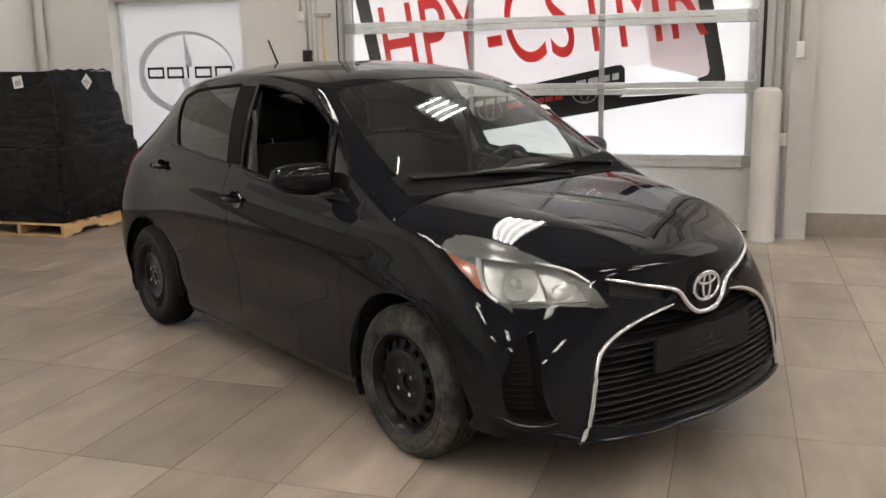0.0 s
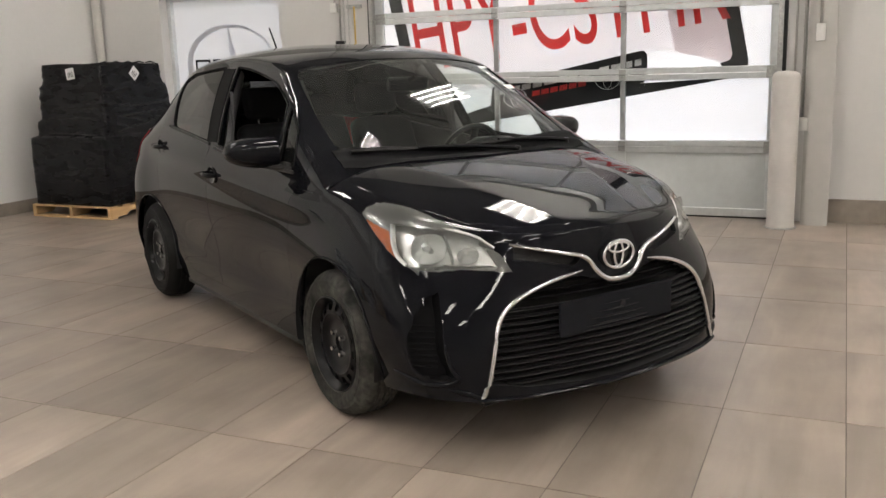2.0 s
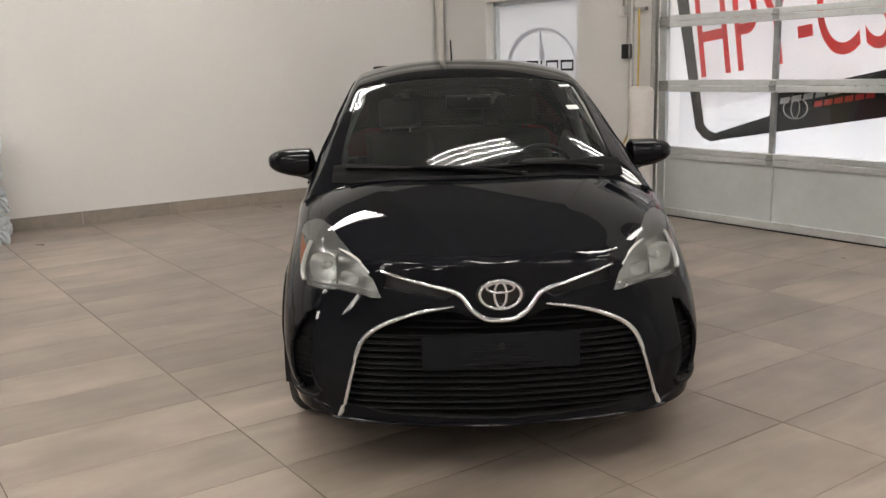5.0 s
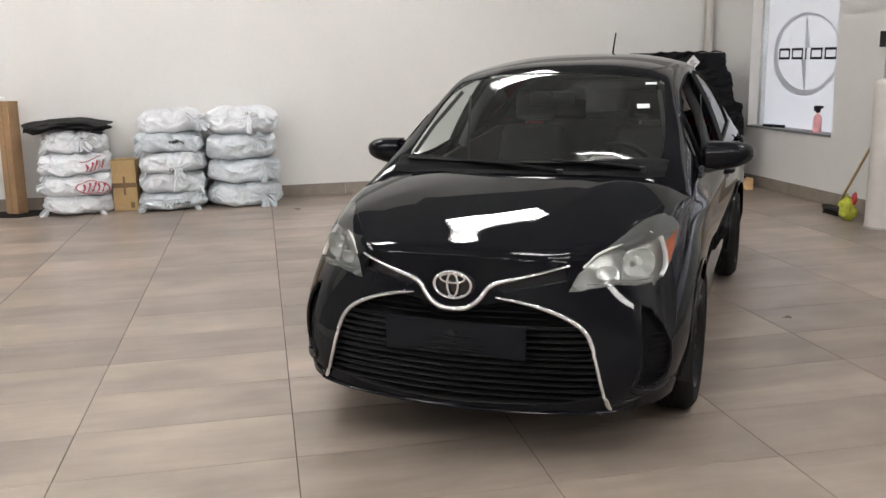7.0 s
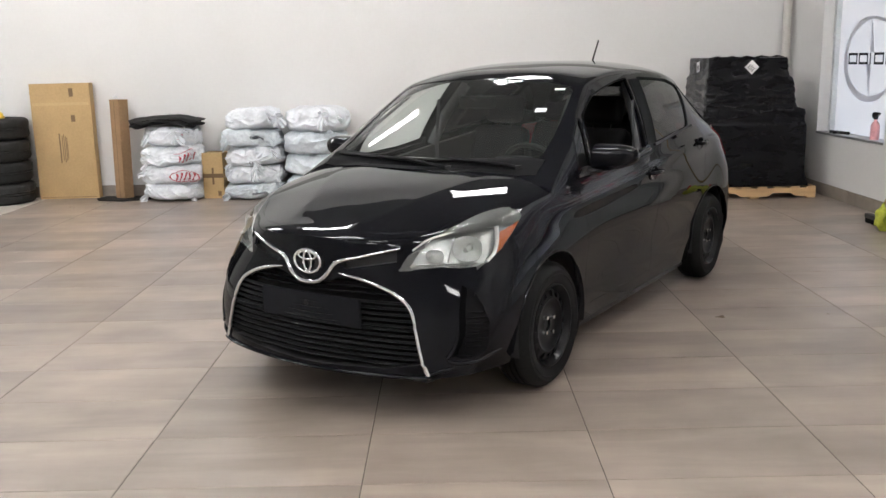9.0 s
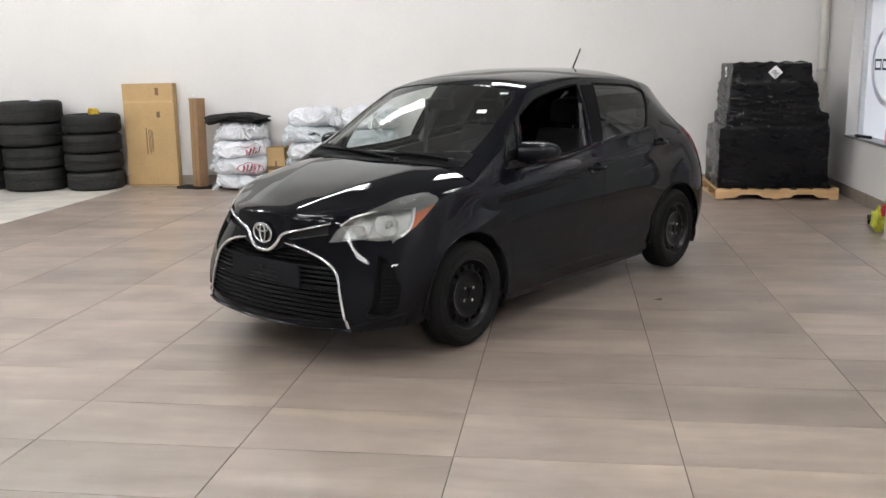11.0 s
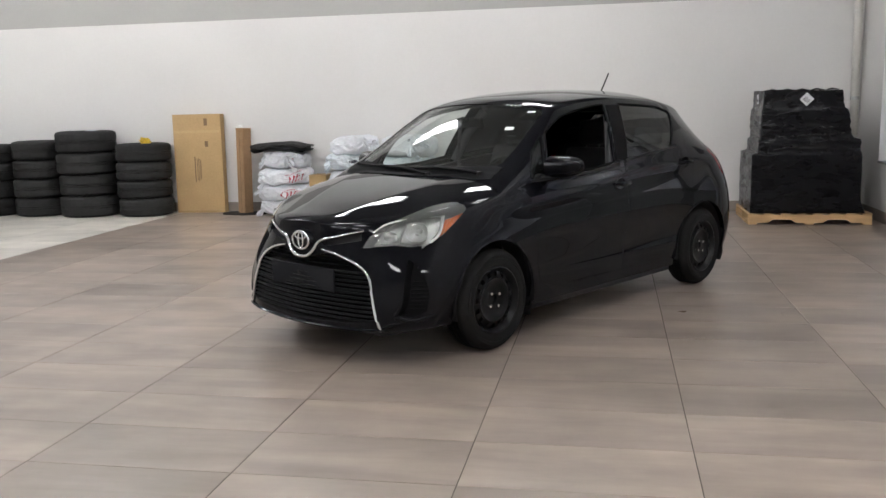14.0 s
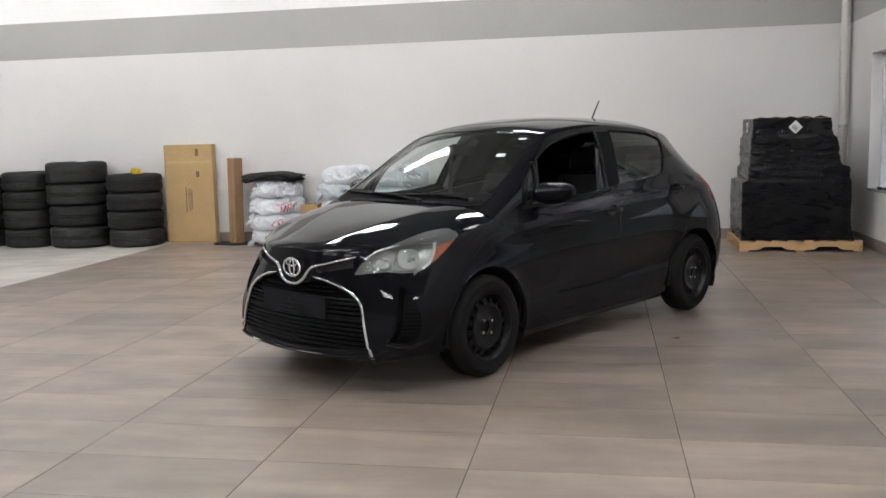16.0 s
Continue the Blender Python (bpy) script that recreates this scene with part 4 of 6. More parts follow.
        part("wheel_nut", cyl((c[0], 0.052, c[2]), (c[0], 0.076, c[2]), 0.0125, 0.010, 6), NUT, w, "bright steel wheel nut")
    return w


for cx in (AXLE, -AXLE):
    for side in (1, -1):
        w = wheel(side < 0 and cx > 0)
        w.matrix_basis = pose(cx, side * 0.757, WHEEL_R, 0, 0, 0 if side > 0 else 180)
        # dark wheel housing
        well = bmesh.new()
        pts = arc(cx, 0.31, 0.354, -12, 192, 22)
        A = [well.verts.new((x, side * (surface_y(cx, .5) - 0.012), z)) for x, z in pts]
        B = [well.verts.new((x, side * 0.50, z)) for x, z in pts]
        for i in range(len(pts) - 1):
            well.faces.new((A[i], A[i + 1], B[i + 1], B[i]))
        well.faces.new(B)
        part("wheel_housing", well, PLASTIC, car, "matt black wheel housing", 40)
        # rolled arch lip
        lip = [(x, side * (surface_y(x, max(z, .22)) + 0.001), z) for x, z in arc(cx, 0.31, 0.351, -8, 188, 30)]
        part("arch_lip", sweep(lip, 0.006, 6, up=(0, 1, 0)), PAINT, car, "", 60)
        # mud flap behind the wheel
        fx = cx - 0.385
        fy = surface_y(fx, .25)
        flap = prism([(side * (fy - 0.17), .40), (side * (fy - 0.0), .40), (side * (fy + 0.006), .20), (side * (fy - 0.012), .135), (side * (fy - 0.15), .135), (side * (fy - 0.17), .16)], 0.008, "yz", fx, bevel=0.002)
        part("mud_flap", flap, PLASTIC, car, "black plastic mud flap")


# ---- front end ----
def shrink_to(b, side):
    out = b.copy()
    bmesh.ops.delete(out, geom=[f for f in out.faces if f.calc_center_median().y * side < 0], context="FACES")
    out.normal_update()
    return out


def pocket(b, depth, flare=0.0):
    """A sunken copy of a patch with walls back to its edge."""
    front = list(b.faces)
    r = bmesh.ops.extrude_face_region(b, geom=front)
    front = [f for f in front if f.is_valid]
    vs = [g for g in r["geom"] if isinstance(g, bmesh.types.BMVert)]
    bmesh.ops.translate(b, vec=(-depth, 0, 0), verts=vs)
    bmesh.ops.delete(b, geom=front, context="FACES")
    bmesh.ops.recalc_face_normals(b, faces=b.faces)
    return b


for side in (1, -1):
    lens = shrink_to(HEADS, side)
    lamp = skin_part("headlamp", lens, LENS, car, "clear headlamp lens with a pale haze mixed in")
    back = pocket(shrink_to(HEADS, side), .095)
    bmesh.ops.translate(back, vec=(-.004, -side * .003, 0), verts=back.verts)
    part("lamp_body", back, LAMP_GREY, lamp, "grey metallic lamp housing", 50)
    # main reflector: a deep fluted bowl round the bulb's shroud
    turn = pose(0, 0, 0, 0, 0, side * 26)

    def chamber(name, y, z, back, ry, rz, depth, n, text):
        """A bright dish with upright flutes, open to the front."""
        d = bmesh.new()
        x = surface_x(y, z) - back
        rows = []
        for i in range(9):
            t = i / 8
            row = []
            for j in range(n):
                a = 2 * math.pi * j / n
                ca, sa = math.cos(a), math.sin(a)
                ca, sa = math.copysign(abs(ca) ** .8, ca), math.copysign(abs(sa) ** .8, sa)
                dip = -depth * (1 - t * t) + .0016 * (j % 2) * t
                p = turn @ Vector((dip, ry * t * ca, rz * t * sa))
                row.append(d.verts.new((x + p.x, side * y + p.y, z + p.z)))
            rows.append(row)
        for A, B in zip(rows[1:], rows[2:]):
            for j in range(n):
                d.faces.new((A[j], A[(j + 1) % n], B[(j + 1) % n], B[j]))
        d.faces.new(rows[1])
        bmesh.ops.delete(d, geom=[v for v in d.verts if not v.link_faces], context="VERTS")
        bmesh.ops.recalc_face_normals(d, faces=d.faces)
        return x, part(name, d, REFLECTOR, lamp, text, 14)
    cx, _ = chamber("reflector", .657, .742, .028, .064, .056, .055, 36, "bright fluted main reflector")
    cap = lathe([(0.0, 0.006), (0.012, 0.004), (0.016, -0.01), (0.016, -0.04)], 20, "X")
    bmesh.ops.transform(cap, matrix=pose(cx - .012, side * .657, .742, 0, 0, side * 26), verts=cap.verts)
    part("bulb", cap, REFLECTOR, lamp, "", 60)
    chamber("park_lamp", .552, .718, .024, .040, .028, .035, 24, "smaller bright inner reflector")
    # pale bezel that parts the amber marker from the reflector, a shelf under the bowls and a rib between them
    rim = [(x - .009, side * (y + .001), z + .006) for x, y, z in spline([(1.570, .713, .818), (1.596, .730, .784), (1.620, .742, .749), (1.655, .747, .711), (1.70, .738, .684)], 18)]
    part("bezel", sweep(rim, .0075, 8, flat=(1.3, .8)), LAMP_WHITE, lamp, "pale inner bezel", 60)
    rim = [(surface_x(y, z) - .012, side * y, z) for y, z in spline([(.70, .684), (.62, .683), (.54, .682), (.49, .681)], 16)]
    part("bezel", sweep(rim, .005, 8, flat=(1.6, .6)), BROW, lamp, "", 60)
    rim = [(surface_x(y, z) - .022, side * y, z) for y, z in spline([(.604, .790), (.602, .735), (.604, .690)], 10)]
    part("bezel", sweep(rim, .005, 8), BROW, lamp, "", 60)
    # satin strip along the lamp's top edge with a bright line under it
    strip = shrink_to(HEADS, side)
    cut = Vector((0, side * -.16, 1)).normalized()
    at = Vector((0, side * .60, .808))
    bmesh.ops.bisect_plane(strip, geom=list(strip.verts) + list(strip.edges) + list(strip.faces), plane_co=at, plane_no=cut, clear_inner=True)
    for v in strip.verts:
        v.co -= NORMAL_AT(v.co) * .003
    part("brow", strip, BROW, lamp, "satin silver strip along the top", 180)
    line = [(x - .007, side * (y + .001), z + .004) for x, y, z in spline([(1.570, .714, .820), (1.66, .646, .816), (1.746, .578, .804), (1.824, .518, .783), (1.880, .472, .742)], 24)]
    part("brow_line", sweep(line, .0065, 8, flat=(1, .8)), LAMP_WHITE, lamp, "", 60)
    # amber side marker behind the lens, from the lamp's rear edge to the bezel
    amber = shrink_to(HEADS, side)
    whole = lambda: list(amber.verts) + list(amber.edges) + list(amber.faces)
    bmesh.ops.bisect_plane(amber, geom=whole(), plane_co=(1.515, 0, .820), plane_no=Vector((.25, 0, .97)).normalized(), clear_outer=True)
    bmesh.ops.bisect_plane(amber, geom=whole(), plane_co=(1.600, 0, .772), plane_no=Vector((.80, 0, .60)), clear_outer=True)
    for v in amber.verts:
        v.co -= NORMAL_AT(v.co) * .007
    part("side_marker", amber, AMBER, lamp, "amber side marker", 180)
    # fog lamp pocket with ribbed blank
    fog = pocket(shrink_to(FOGS, side), 0.05)
    hold = part("fog_pocket", fog, POCKET, car, "dark bumper pocket with a ribbed blank", 40)
    for z in np.arange(0.335, 0.50, 0.021):
        pts = [(surface_x(y, z) - 0.047, side * y, z) for y in np.linspace(.712, .782, 6)]
        part("rib", sweep(pts, 0.004, 6), POCKET, hold)
    # rounded bumper edge round the pocket, running out to the trim's foot
    edge = [(surface_x(y, z) - .004, side * y, z) for y, z in spline([(.700, .47), (.702, .42), (.698, .37), (.688, .335), (.670, .300), (.695, .280), (.75, .276), (.81, .306)], 34)]
    part("bumper_edge", sweep(edge, list(np.interp(np.linspace(0, 1, 34), [0, .15, .6, .9, 1], [.002, .006, .012, .012, .005])), 10, flat=(1.0, 1.0)), PAINT, car, "", 60)
    lip = [(surface_x(y, z) - .003, side * y, z) for y, z in spline([(.70, .262), (.655, .248), (.615, .232), (.58, .215)], 16)]
    part("bumper_edge", sweep(lip, list(np.interp(np.linspace(0, 1, 16), [0, .3, .8, 1], [.006, .012, .011, .005])), 10), PAINT, car, "", 60)
    # slot beside the badge
    part("upper_slot", pocket(shrink_to(SLOTS, side), 0.03), PLASTIC, car, "dark upper grille slot", 40)

# main grille: sunken panel, slats, number plate holder
part("grille_panel", pocket(GRILLES.copy(), 0.06), SEAM, car, "black sunken grille", 40)
GRILLES.free()


def grille_half(z):
    """Half width of the grille opening at a height."""
    return float(np.interp(z, [.228, .245, .275, .36, .47, .528, .588, .628], [.10, .42, .572, .557, .527, .488, .36, .2]))


for z in list(np.arange(0.262, 0.415, 0.0245)) + list(np.arange(0.425, 0.545, 0.0245)) + [0.556, 0.580, 0.604]:
    half = grille_half(z) - 0.004
    ys = np.linspace(-half, half, 25)
    back = 0.018 if z < 0.54 else 0.026
    if z > 0.585:
        back = 0.03
    pts = [(surface_x(y, z) - back, y, z) for y in ys]
    part("grille_slat", sweep(pts, 0.0075, 6, flat=(1.9, 0.7)), GLOSS_BLACK if z > 0.54 else SLAT, car, "", 50)
holder = prism([(-.285, .405), (.285, .405), (.29, .412), (.29, .53), (.285, .537), (-.285, .537), (-.29, .53), (-.29, .412)], 0.012, "yz", 0, bevel=0.003)
for v in holder.verts:
    v.co.x += surface_x(v.co.y, 0.47) + 0.004
plate = part("plate_holder", holder, PLATE, car, "empty black plastic plate holder", 30)
part("plate_boss", cyl((surface_x(0, .5) + 0.012, 0, .497), (surface_x(0, .5) + 0.019, 0, .497), 0.012, seg=16), PLASTIC, plate)
bars = lambda pts, n=40: [(surface_x(y, z) + 0.004, y, z) for y, z in spline(pts, n)]
for side in (1, -1):
    trim = [(side * y, z) for y, z in [(.168, .640), (.27, .622), (.39, .585), (.475, .54), (.515, .495), (.54, .425), (.565, .33), (.585, .26), (.608, .212)]]
    part("chrome_trim", sweep(bars(trim), list(np.interp(np.linspace(0, 1, 40), [0, .12, .5, .8, .95, 1], [.003, .0075, .0105, .0115, .0125, .009])), 8, flat=(.75, 1.0)), CHROME, car, "thin bright chrome trim beside the grille", 60)
    wing = [(side * y, z) for y, z in [(.0, .588), (.045, .592), (.085, .612), (.115, .642), (.135, .672), (.165, .692), (.25, .713), (.34, .735), (.43, .757)]]
    part("chrome_wing", sweep(bars(wing), list(np.interp(np.linspace(0, 1, 40), [0, .2, .4, .6, 1], [.0135, .0145, .0135, .0095, .0075])), 8, flat=(.9, .8)), CHROME, car, "bright chrome wing under the badge", 60)
# nose panel under the hood edge carries the oval badge
ex, ez = surface_x(0, .68) + 0.006, 0.682


def oval(ry, rz, n=40, dy=0, dz=0, bulge=0.0):
    return [(ex + 0.008 - bulge * (math.cos(a) ** 2), dy + ry * math.cos(a), ez + dz + rz * math.sin(a)) for a in np.linspace(0, 2 * math.pi, n, endpoint=False)]


badge = part("badge", sweep(oval(.075, .052), 0.0065, 8, closed=True, up=(1, 0, 0)), CHROME, car, "chrome oval badge", 60)
part("badge_ring", sweep(oval(.022, .045), 0.0055, 8, closed=True, up=(1, 0, 0)), CHROME, badge, "", 60)
part("badge_ring", sweep(oval(.050, .018, dz=.026), 0.0055, 8, closed=True, up=(1, 0, 0)), CHROME, badge, "", 60)
b = prism([(y * 1.22, z) for _, y, z in [(0, .074 * math.cos(a), ez + .058 * math.sin(a)) for a in np.linspace(0, 2 * math.pi, 32, endpoint=False)]], 0.012, "yz", ex - 0.012, bevel=0.003)
part("badge_plate", b, GLOSS_BLACK, badge, "gloss black badge backing", 40)
# under-bumper lip
lip = [(surface_x(y, .215) + 0.004, y, .208 + 0.012 * abs(y / .6) ** 3) for y in np.linspace(-.62, .62, 40)]
part("bumper_lip", sweep(lip, 0.011, 8, flat=(1.2, .7)), PAINT, car, "", 60)
HEADS.free(), SLOTS.free(), FOGS.free()
# closed underside, set low and wide so less light gets under the car
under = [(x, y) for x, y in [(1.9, .55), (1.6, .62), (1.6, .5), (.9, .5), (.86, .775), (-.86, .775), (-.9, .5), (-1.6, .5), (-1.7, .5)]]
part("underbody", prism(both(under)[:], 0.03, "xy", 0.165), PLASTIC, car, "dark underbody slab, set low to shade the floor")


# ---- cabin ----
def soft_block(name, size, at, material, parent, tilt=0.0, round_r=0.05, label="", taper=1.0):
    b = bmesh.new()
    add_box(b, -size[0] / 2, size[0] / 2, -size[1] / 2, size[1] / 2, -size[2] / 2, size[2] / 2)
    for v in b.verts:
        if v.co.z > 0:
            v.co.y *= taper
    bmesh.ops.bevel(b, geom=list(b.edges), offset=round_r, segments=4, affect="EDGES", profile=0.55)
    bmesh.ops.transform(b, matrix=pose(*at, 0, tilt, 0), verts=b.verts)
    return part(name, b, material, parent, label, 60)


def seat(y):
    s = empty("front_seat")
    s.parent = car
    tagged(s, "black cloth car seat with headrest")
    soft_block("cushion", (.50, .48, .15), (-.02, y, .50), CLOTH, s, -6, .05)
    soft_block("backrest", (.13, .46, .60), (-.33, y, .82), CLOTH, s, -20, .055, "", .86)
    soft_block("headrest", (.09, .26, .18), (-.47, y, 1.22), CLOTH, s, -14, .04)
    for dy in (-.06, .06):
        part("post", cyl((-.43, y + dy, 1.08), (-.46, y + dy, 1.17), .006, seg=8), CHROME, s)


seat(.36), seat(-.36)
bench = empty("rear_bench")
bench.parent = car
soft_block("cushion", (.46, 1.14, .15), (-.85, 0, .52), CLOTH, bench, -6, .05)
soft_block("backrest", (.13, 1.12, .56), (-1.14, 0, .82), CLOTH, bench, -20, .055, "", .9)
for y in (-.34, .34):
    soft_block("headrest", (.08, .24, .14), (-1.27, y, 1.16), CLOTH, bench, -12, .035)
# dashboard with a hump before the driver
dash = bmesh.new()
prof = [(.98, .62), (1.04, .97), (.96, 1.0), (.80, 1.0), (.68, .975), (.60, .92), (.58, .80), (.62, .62)]
prism([(x, z) for x, z in prof], 1.36, "xz", -.68, bm=dash, bevel=0.015)
dashboard = part("dashboard", dash, PLASTIC, car, "dark grey soft dashboard", 40)
hump = lathe([(0, .10), (.10, .09), (.155, .04), (.17, -.04)], 28, "Z")
bmesh.ops.scale(hump, vec=(.75, 1.0, .55), verts=hump.verts)
bmesh.ops.translate(hump, vec=(.74, .36, .985), verts=hump.verts)
part("instrument_hood", hump, PLASTIC, dashboard, "", 60)
wheel_pose = pose(.52, .36, .93, 0, -64, 0)
sw = sweep([(.175 * math.cos(a), .175 * math.sin(a), 0) for a in np.linspace(0, 2 * math.pi, 40, endpoint=False)], .014, 8, closed=True)
bmesh.ops.transform(sw, matrix=wheel_pose, verts=sw.verts)
steer = part("steering_wheel", sw, PLASTIC, car, "black steering wheel", 60)
for a in (0, 180, 270):
    sp = sweep([(0, 0, -.02), (.17 * math.cos(radians(a)), .17 * math.sin(radians(a)), 0)], .014, 8, flat=(1.6, .6))
    bmesh.ops.transform(sp, matrix=wheel_pose @ pose(0, 0, 0, 0, 0, 90), verts=sp.verts)
    part("spoke", sp, PLASTIC, steer, "", 60)
hub = lathe([(0, .02), (.05, .015), (.065, -.02)], 20, "Z")
bmesh.ops.transform(hub, matrix=wheel_pose, verts=hub.verts)
part("hub", hub, PLASTIC, steer, "", 60)
part("cabin_floor", box(-1.5, 1.0, -.72, .72, .24, .28), PLASTIC, car, "dark carpet floor")
part("firewall", box(1.0, 1.03, -.70, .70, .24, .94), PLASTIC, car)
part("rear_panel", box(-1.55, -1.5, -.62, .62, .28, 1.02), PLASTIC, car)
for side in (1, -1):
    part("door_lining", prism([(.84, .32), (-1.05, .32), (-1.10, .95), (-.9, 1.06), (-.2, 1.00), (.25, .955), (.84, .93)], .03 * side, "xz", side * .735), PLASTIC, car, "dark door lining")
    part("pillar_trim", sweep([(-.11, side * .735, 1.0), (-.18, side * .665, 1.2), (-.29, side * .565, 1.39)], .035, 8, flat=(.5, 1.0)), TRIM_GREY, car, "light grey pillar trim", 60)
    part("seat_belt", sweep([(-.13, side * .685, 1.30), (-.12, side * .70, 1.0), (-.10, side * .70, .6)], .022, 8, flat=(.12, 1.0)), TRIM_GREY, car, "grey seat belt", 60)
    # screen pillar trim inside
    part("screen_pillar_trim", sweep([(.93, side * .650, 1.015), (.69, side * .600, 1.185), (.42, side * .535, 1.345)], .013, 8, flat=(.8, .7)), TRIM_GREY, car, "grey screen pillar trim", 60)
# headliner under the roof skin
hl = bmesh.new()
xs = np.linspace(-1.42, .27, 16)
rows = []
for x in xs:
    ry = float(np.interp(x, EAVE_X[::-1], EAVE_Y[::-1])) - .01
    rows.append([hl.verts.new((x, ry * t, roof_z(x, ry * t) - 0.028)) for t in np.linspace(-1, 1, 13)])
for a, b in zip(rows, rows[1:]):
    for i in range(12):
        hl.faces.new((a[i], b[i], b[i + 1], a[i + 1]))
part("headliner", hl, HEADLINER, car, "grey cloth headliner", 60)
mirror = soft_block("rear_view_mirror", (.035, .23, .07), (.52, 0, 1.315), PLASTIC, car, 12, .014, "black interior mirror")
part("stem", cyl((.52, 0, 1.33), (.60, 0, 1.352), .011, seg=8), PLASTIC, mirror)

# ---- outside fittings ----
for side in (1, -1):
    # door mirror: shell on a foot
    mx, my, mz = .645, side * .885, 1.038
    b = bmesh.new()
    n, m = 18, 28
    ring = []
    for i in range(n + 1):
        t = i / n
        w = min(1, (t * 9) ** .5 if t < 1 / 9 else 1) * math.sqrt(max(0, 1 - max(0, (t - .35) / .65) ** 3.0))
        y = -.11 + t * .245
        hz, hx = .076 * w * (1 - .22 * t), .066 * w
        line = []
        for a in np.linspace(0, 2 * math.pi, m, endpoint=False):
            ca, sa = math.cos(a), math.sin(a)
            ca, sa = math.copysign(abs(ca) ** .75, ca), math.copysign(abs(sa) ** .75, sa)
            line.append(b.verts.new((mx + hx * ca * (1.5 if ca > 0 else .45) - .03 * t, my + side * y, mz + .016 * t + hz * sa)))
        ring.append(line)
    for A, B in zip(ring, ring[1:]):
        for k in range(m):
            b.faces.new((A[k], A[(k + 1) % m], B[(k + 1) % m], B[k]))
    b.faces.new(ring[0]), b.faces.new(ring[-1])
    bmesh.ops.remove_doubles(b, verts=b.verts, dist=.0005)
    bmesh.ops.recalc_face_normals(b, faces=b.faces)
    mir = part("door_mirror", b, PAINT, car, "glossy black door mirror", 60)
    part("mirror_foot", sweep([(.76, side * .765, .985), (.72, side * .80, .98), (.665, side * .84, 0.988), (.645, side * .92, 1.0)], [.026, .024, .028, .026], 12, flat=(1.2, .6)), PLASTIC, mir, "black plastic mirror foot", 60)
    part("mirror_base", prism([(.67, .962), (.68, .99), (.73, 1.005), (.79, 1.005), (.83, .985), (.83, .962)], .02 * side, "xz", side * (surface_y(.7, .99) - .012), bevel=.004), PLASTIC, mir)
    # door handles in their cups
    for hx, hz in ((-.06, .885), (-.965, .98)):
        hy = surface_y(hx, hz)
        h = empty("door_handle")
        h.parent = car
        tagged(h, "glossy black pull handle over a dark cup")
        cup = lathe([(.001, -.003), (.04, -.002), (.056, .002), (.062, .0045), (.066, .001)], 28, "Y")
        bmesh.ops.scale(cup, vec=(1.0, 1, .66), verts=cup.verts)
        bmesh.ops.transform(cup, matrix=pose(hx + .01, side * (hy + .0025), hz, 0, 0, 0 if side > 0 else 180), verts=cup.verts)
        part("cup", cup, GLOSS_BLACK, h, "", 60)
        part("grip", sweep([(hx + .075, side * (hy + .006), hz + .002), (hx + .05, side * (hy + .028), hz + .001), (hx - .03, side * (hy + .034), hz), (hx - .085, side * (hy + .026), hz), (hx - .105, side * (hy + .004), hz)], [.010, .012, .0135, .0135, .011], 12, flat=(.7, 1.0)), PAINT, h, "", 60)
    # belt moulding
    belt = [(x, side * (surface_y(x, z) + .004), z) for x, z in spline([(.86, .968), (.55, .972), (.2, .988), (-.1, 1.02)], 20)]
    part("belt_moulding", sweep(belt, .009, 6, flat=(.6, 1)), PLASTIC, car, "matt black belt moulding", 60)
    belt = [(x, side * (surface_y(x, z) + .004), z) for x, z in spline([(-.19, 1.035), (-.5, 1.066), (-.92, 1.098)], 16)]
    part("belt_moulding", sweep(belt, .009, 6, flat=(.6, 1)), PLASTIC, car, "matt black belt moulding", 60)
    # rubber seals round the side windows
    for poly in (FRONT_WIN, QUARTER, REAR_WIN):
        ring = []
        for (xa, za), (xb, zb) in zip(poly, poly[1:] + poly[:1]):
            n = max(2, int(math.hypot(xb - xa, zb - za) / .03))
            ring += [(xa + (xb - xa) * k / n, za + (zb - za) * k / n) for k in range(n)]
        seal = [(x, side * (surface_y(x, z) + .0005), z) for x, z in ring]
        part("window_seal", sweep(seal, .0065, 6, closed=True, up=(0, 1, 0), flat=(1.0, .6)), POCKET, car, "black rubber window seal", 60)
    # pillar cover between the doors
    cover = bmesh.new()
    col = []
    for t in np.linspace(0, 1, 9):
        z = 1.045 + t * .372
        x0, x1 = -.088 - .135 * t, -.212 - .180 * t
        col.append([cover.verts.new((x, side * (surface_y(x, z) + .003), z)) for x in (x0, x1)])
    for a, b2 in zip(col, col[1:]):
        cover.faces.new((a[0], b2[0], b2[1], a[1]))
    bmesh.ops.recalc_face_normals(cover, faces=cover.faces)
    bmesh.ops.solidify(cover, geom=list(cover.faces), thickness=.003)
    part("pillar_cover", cover, POCKET, car, "satin black pillar cover", 30)
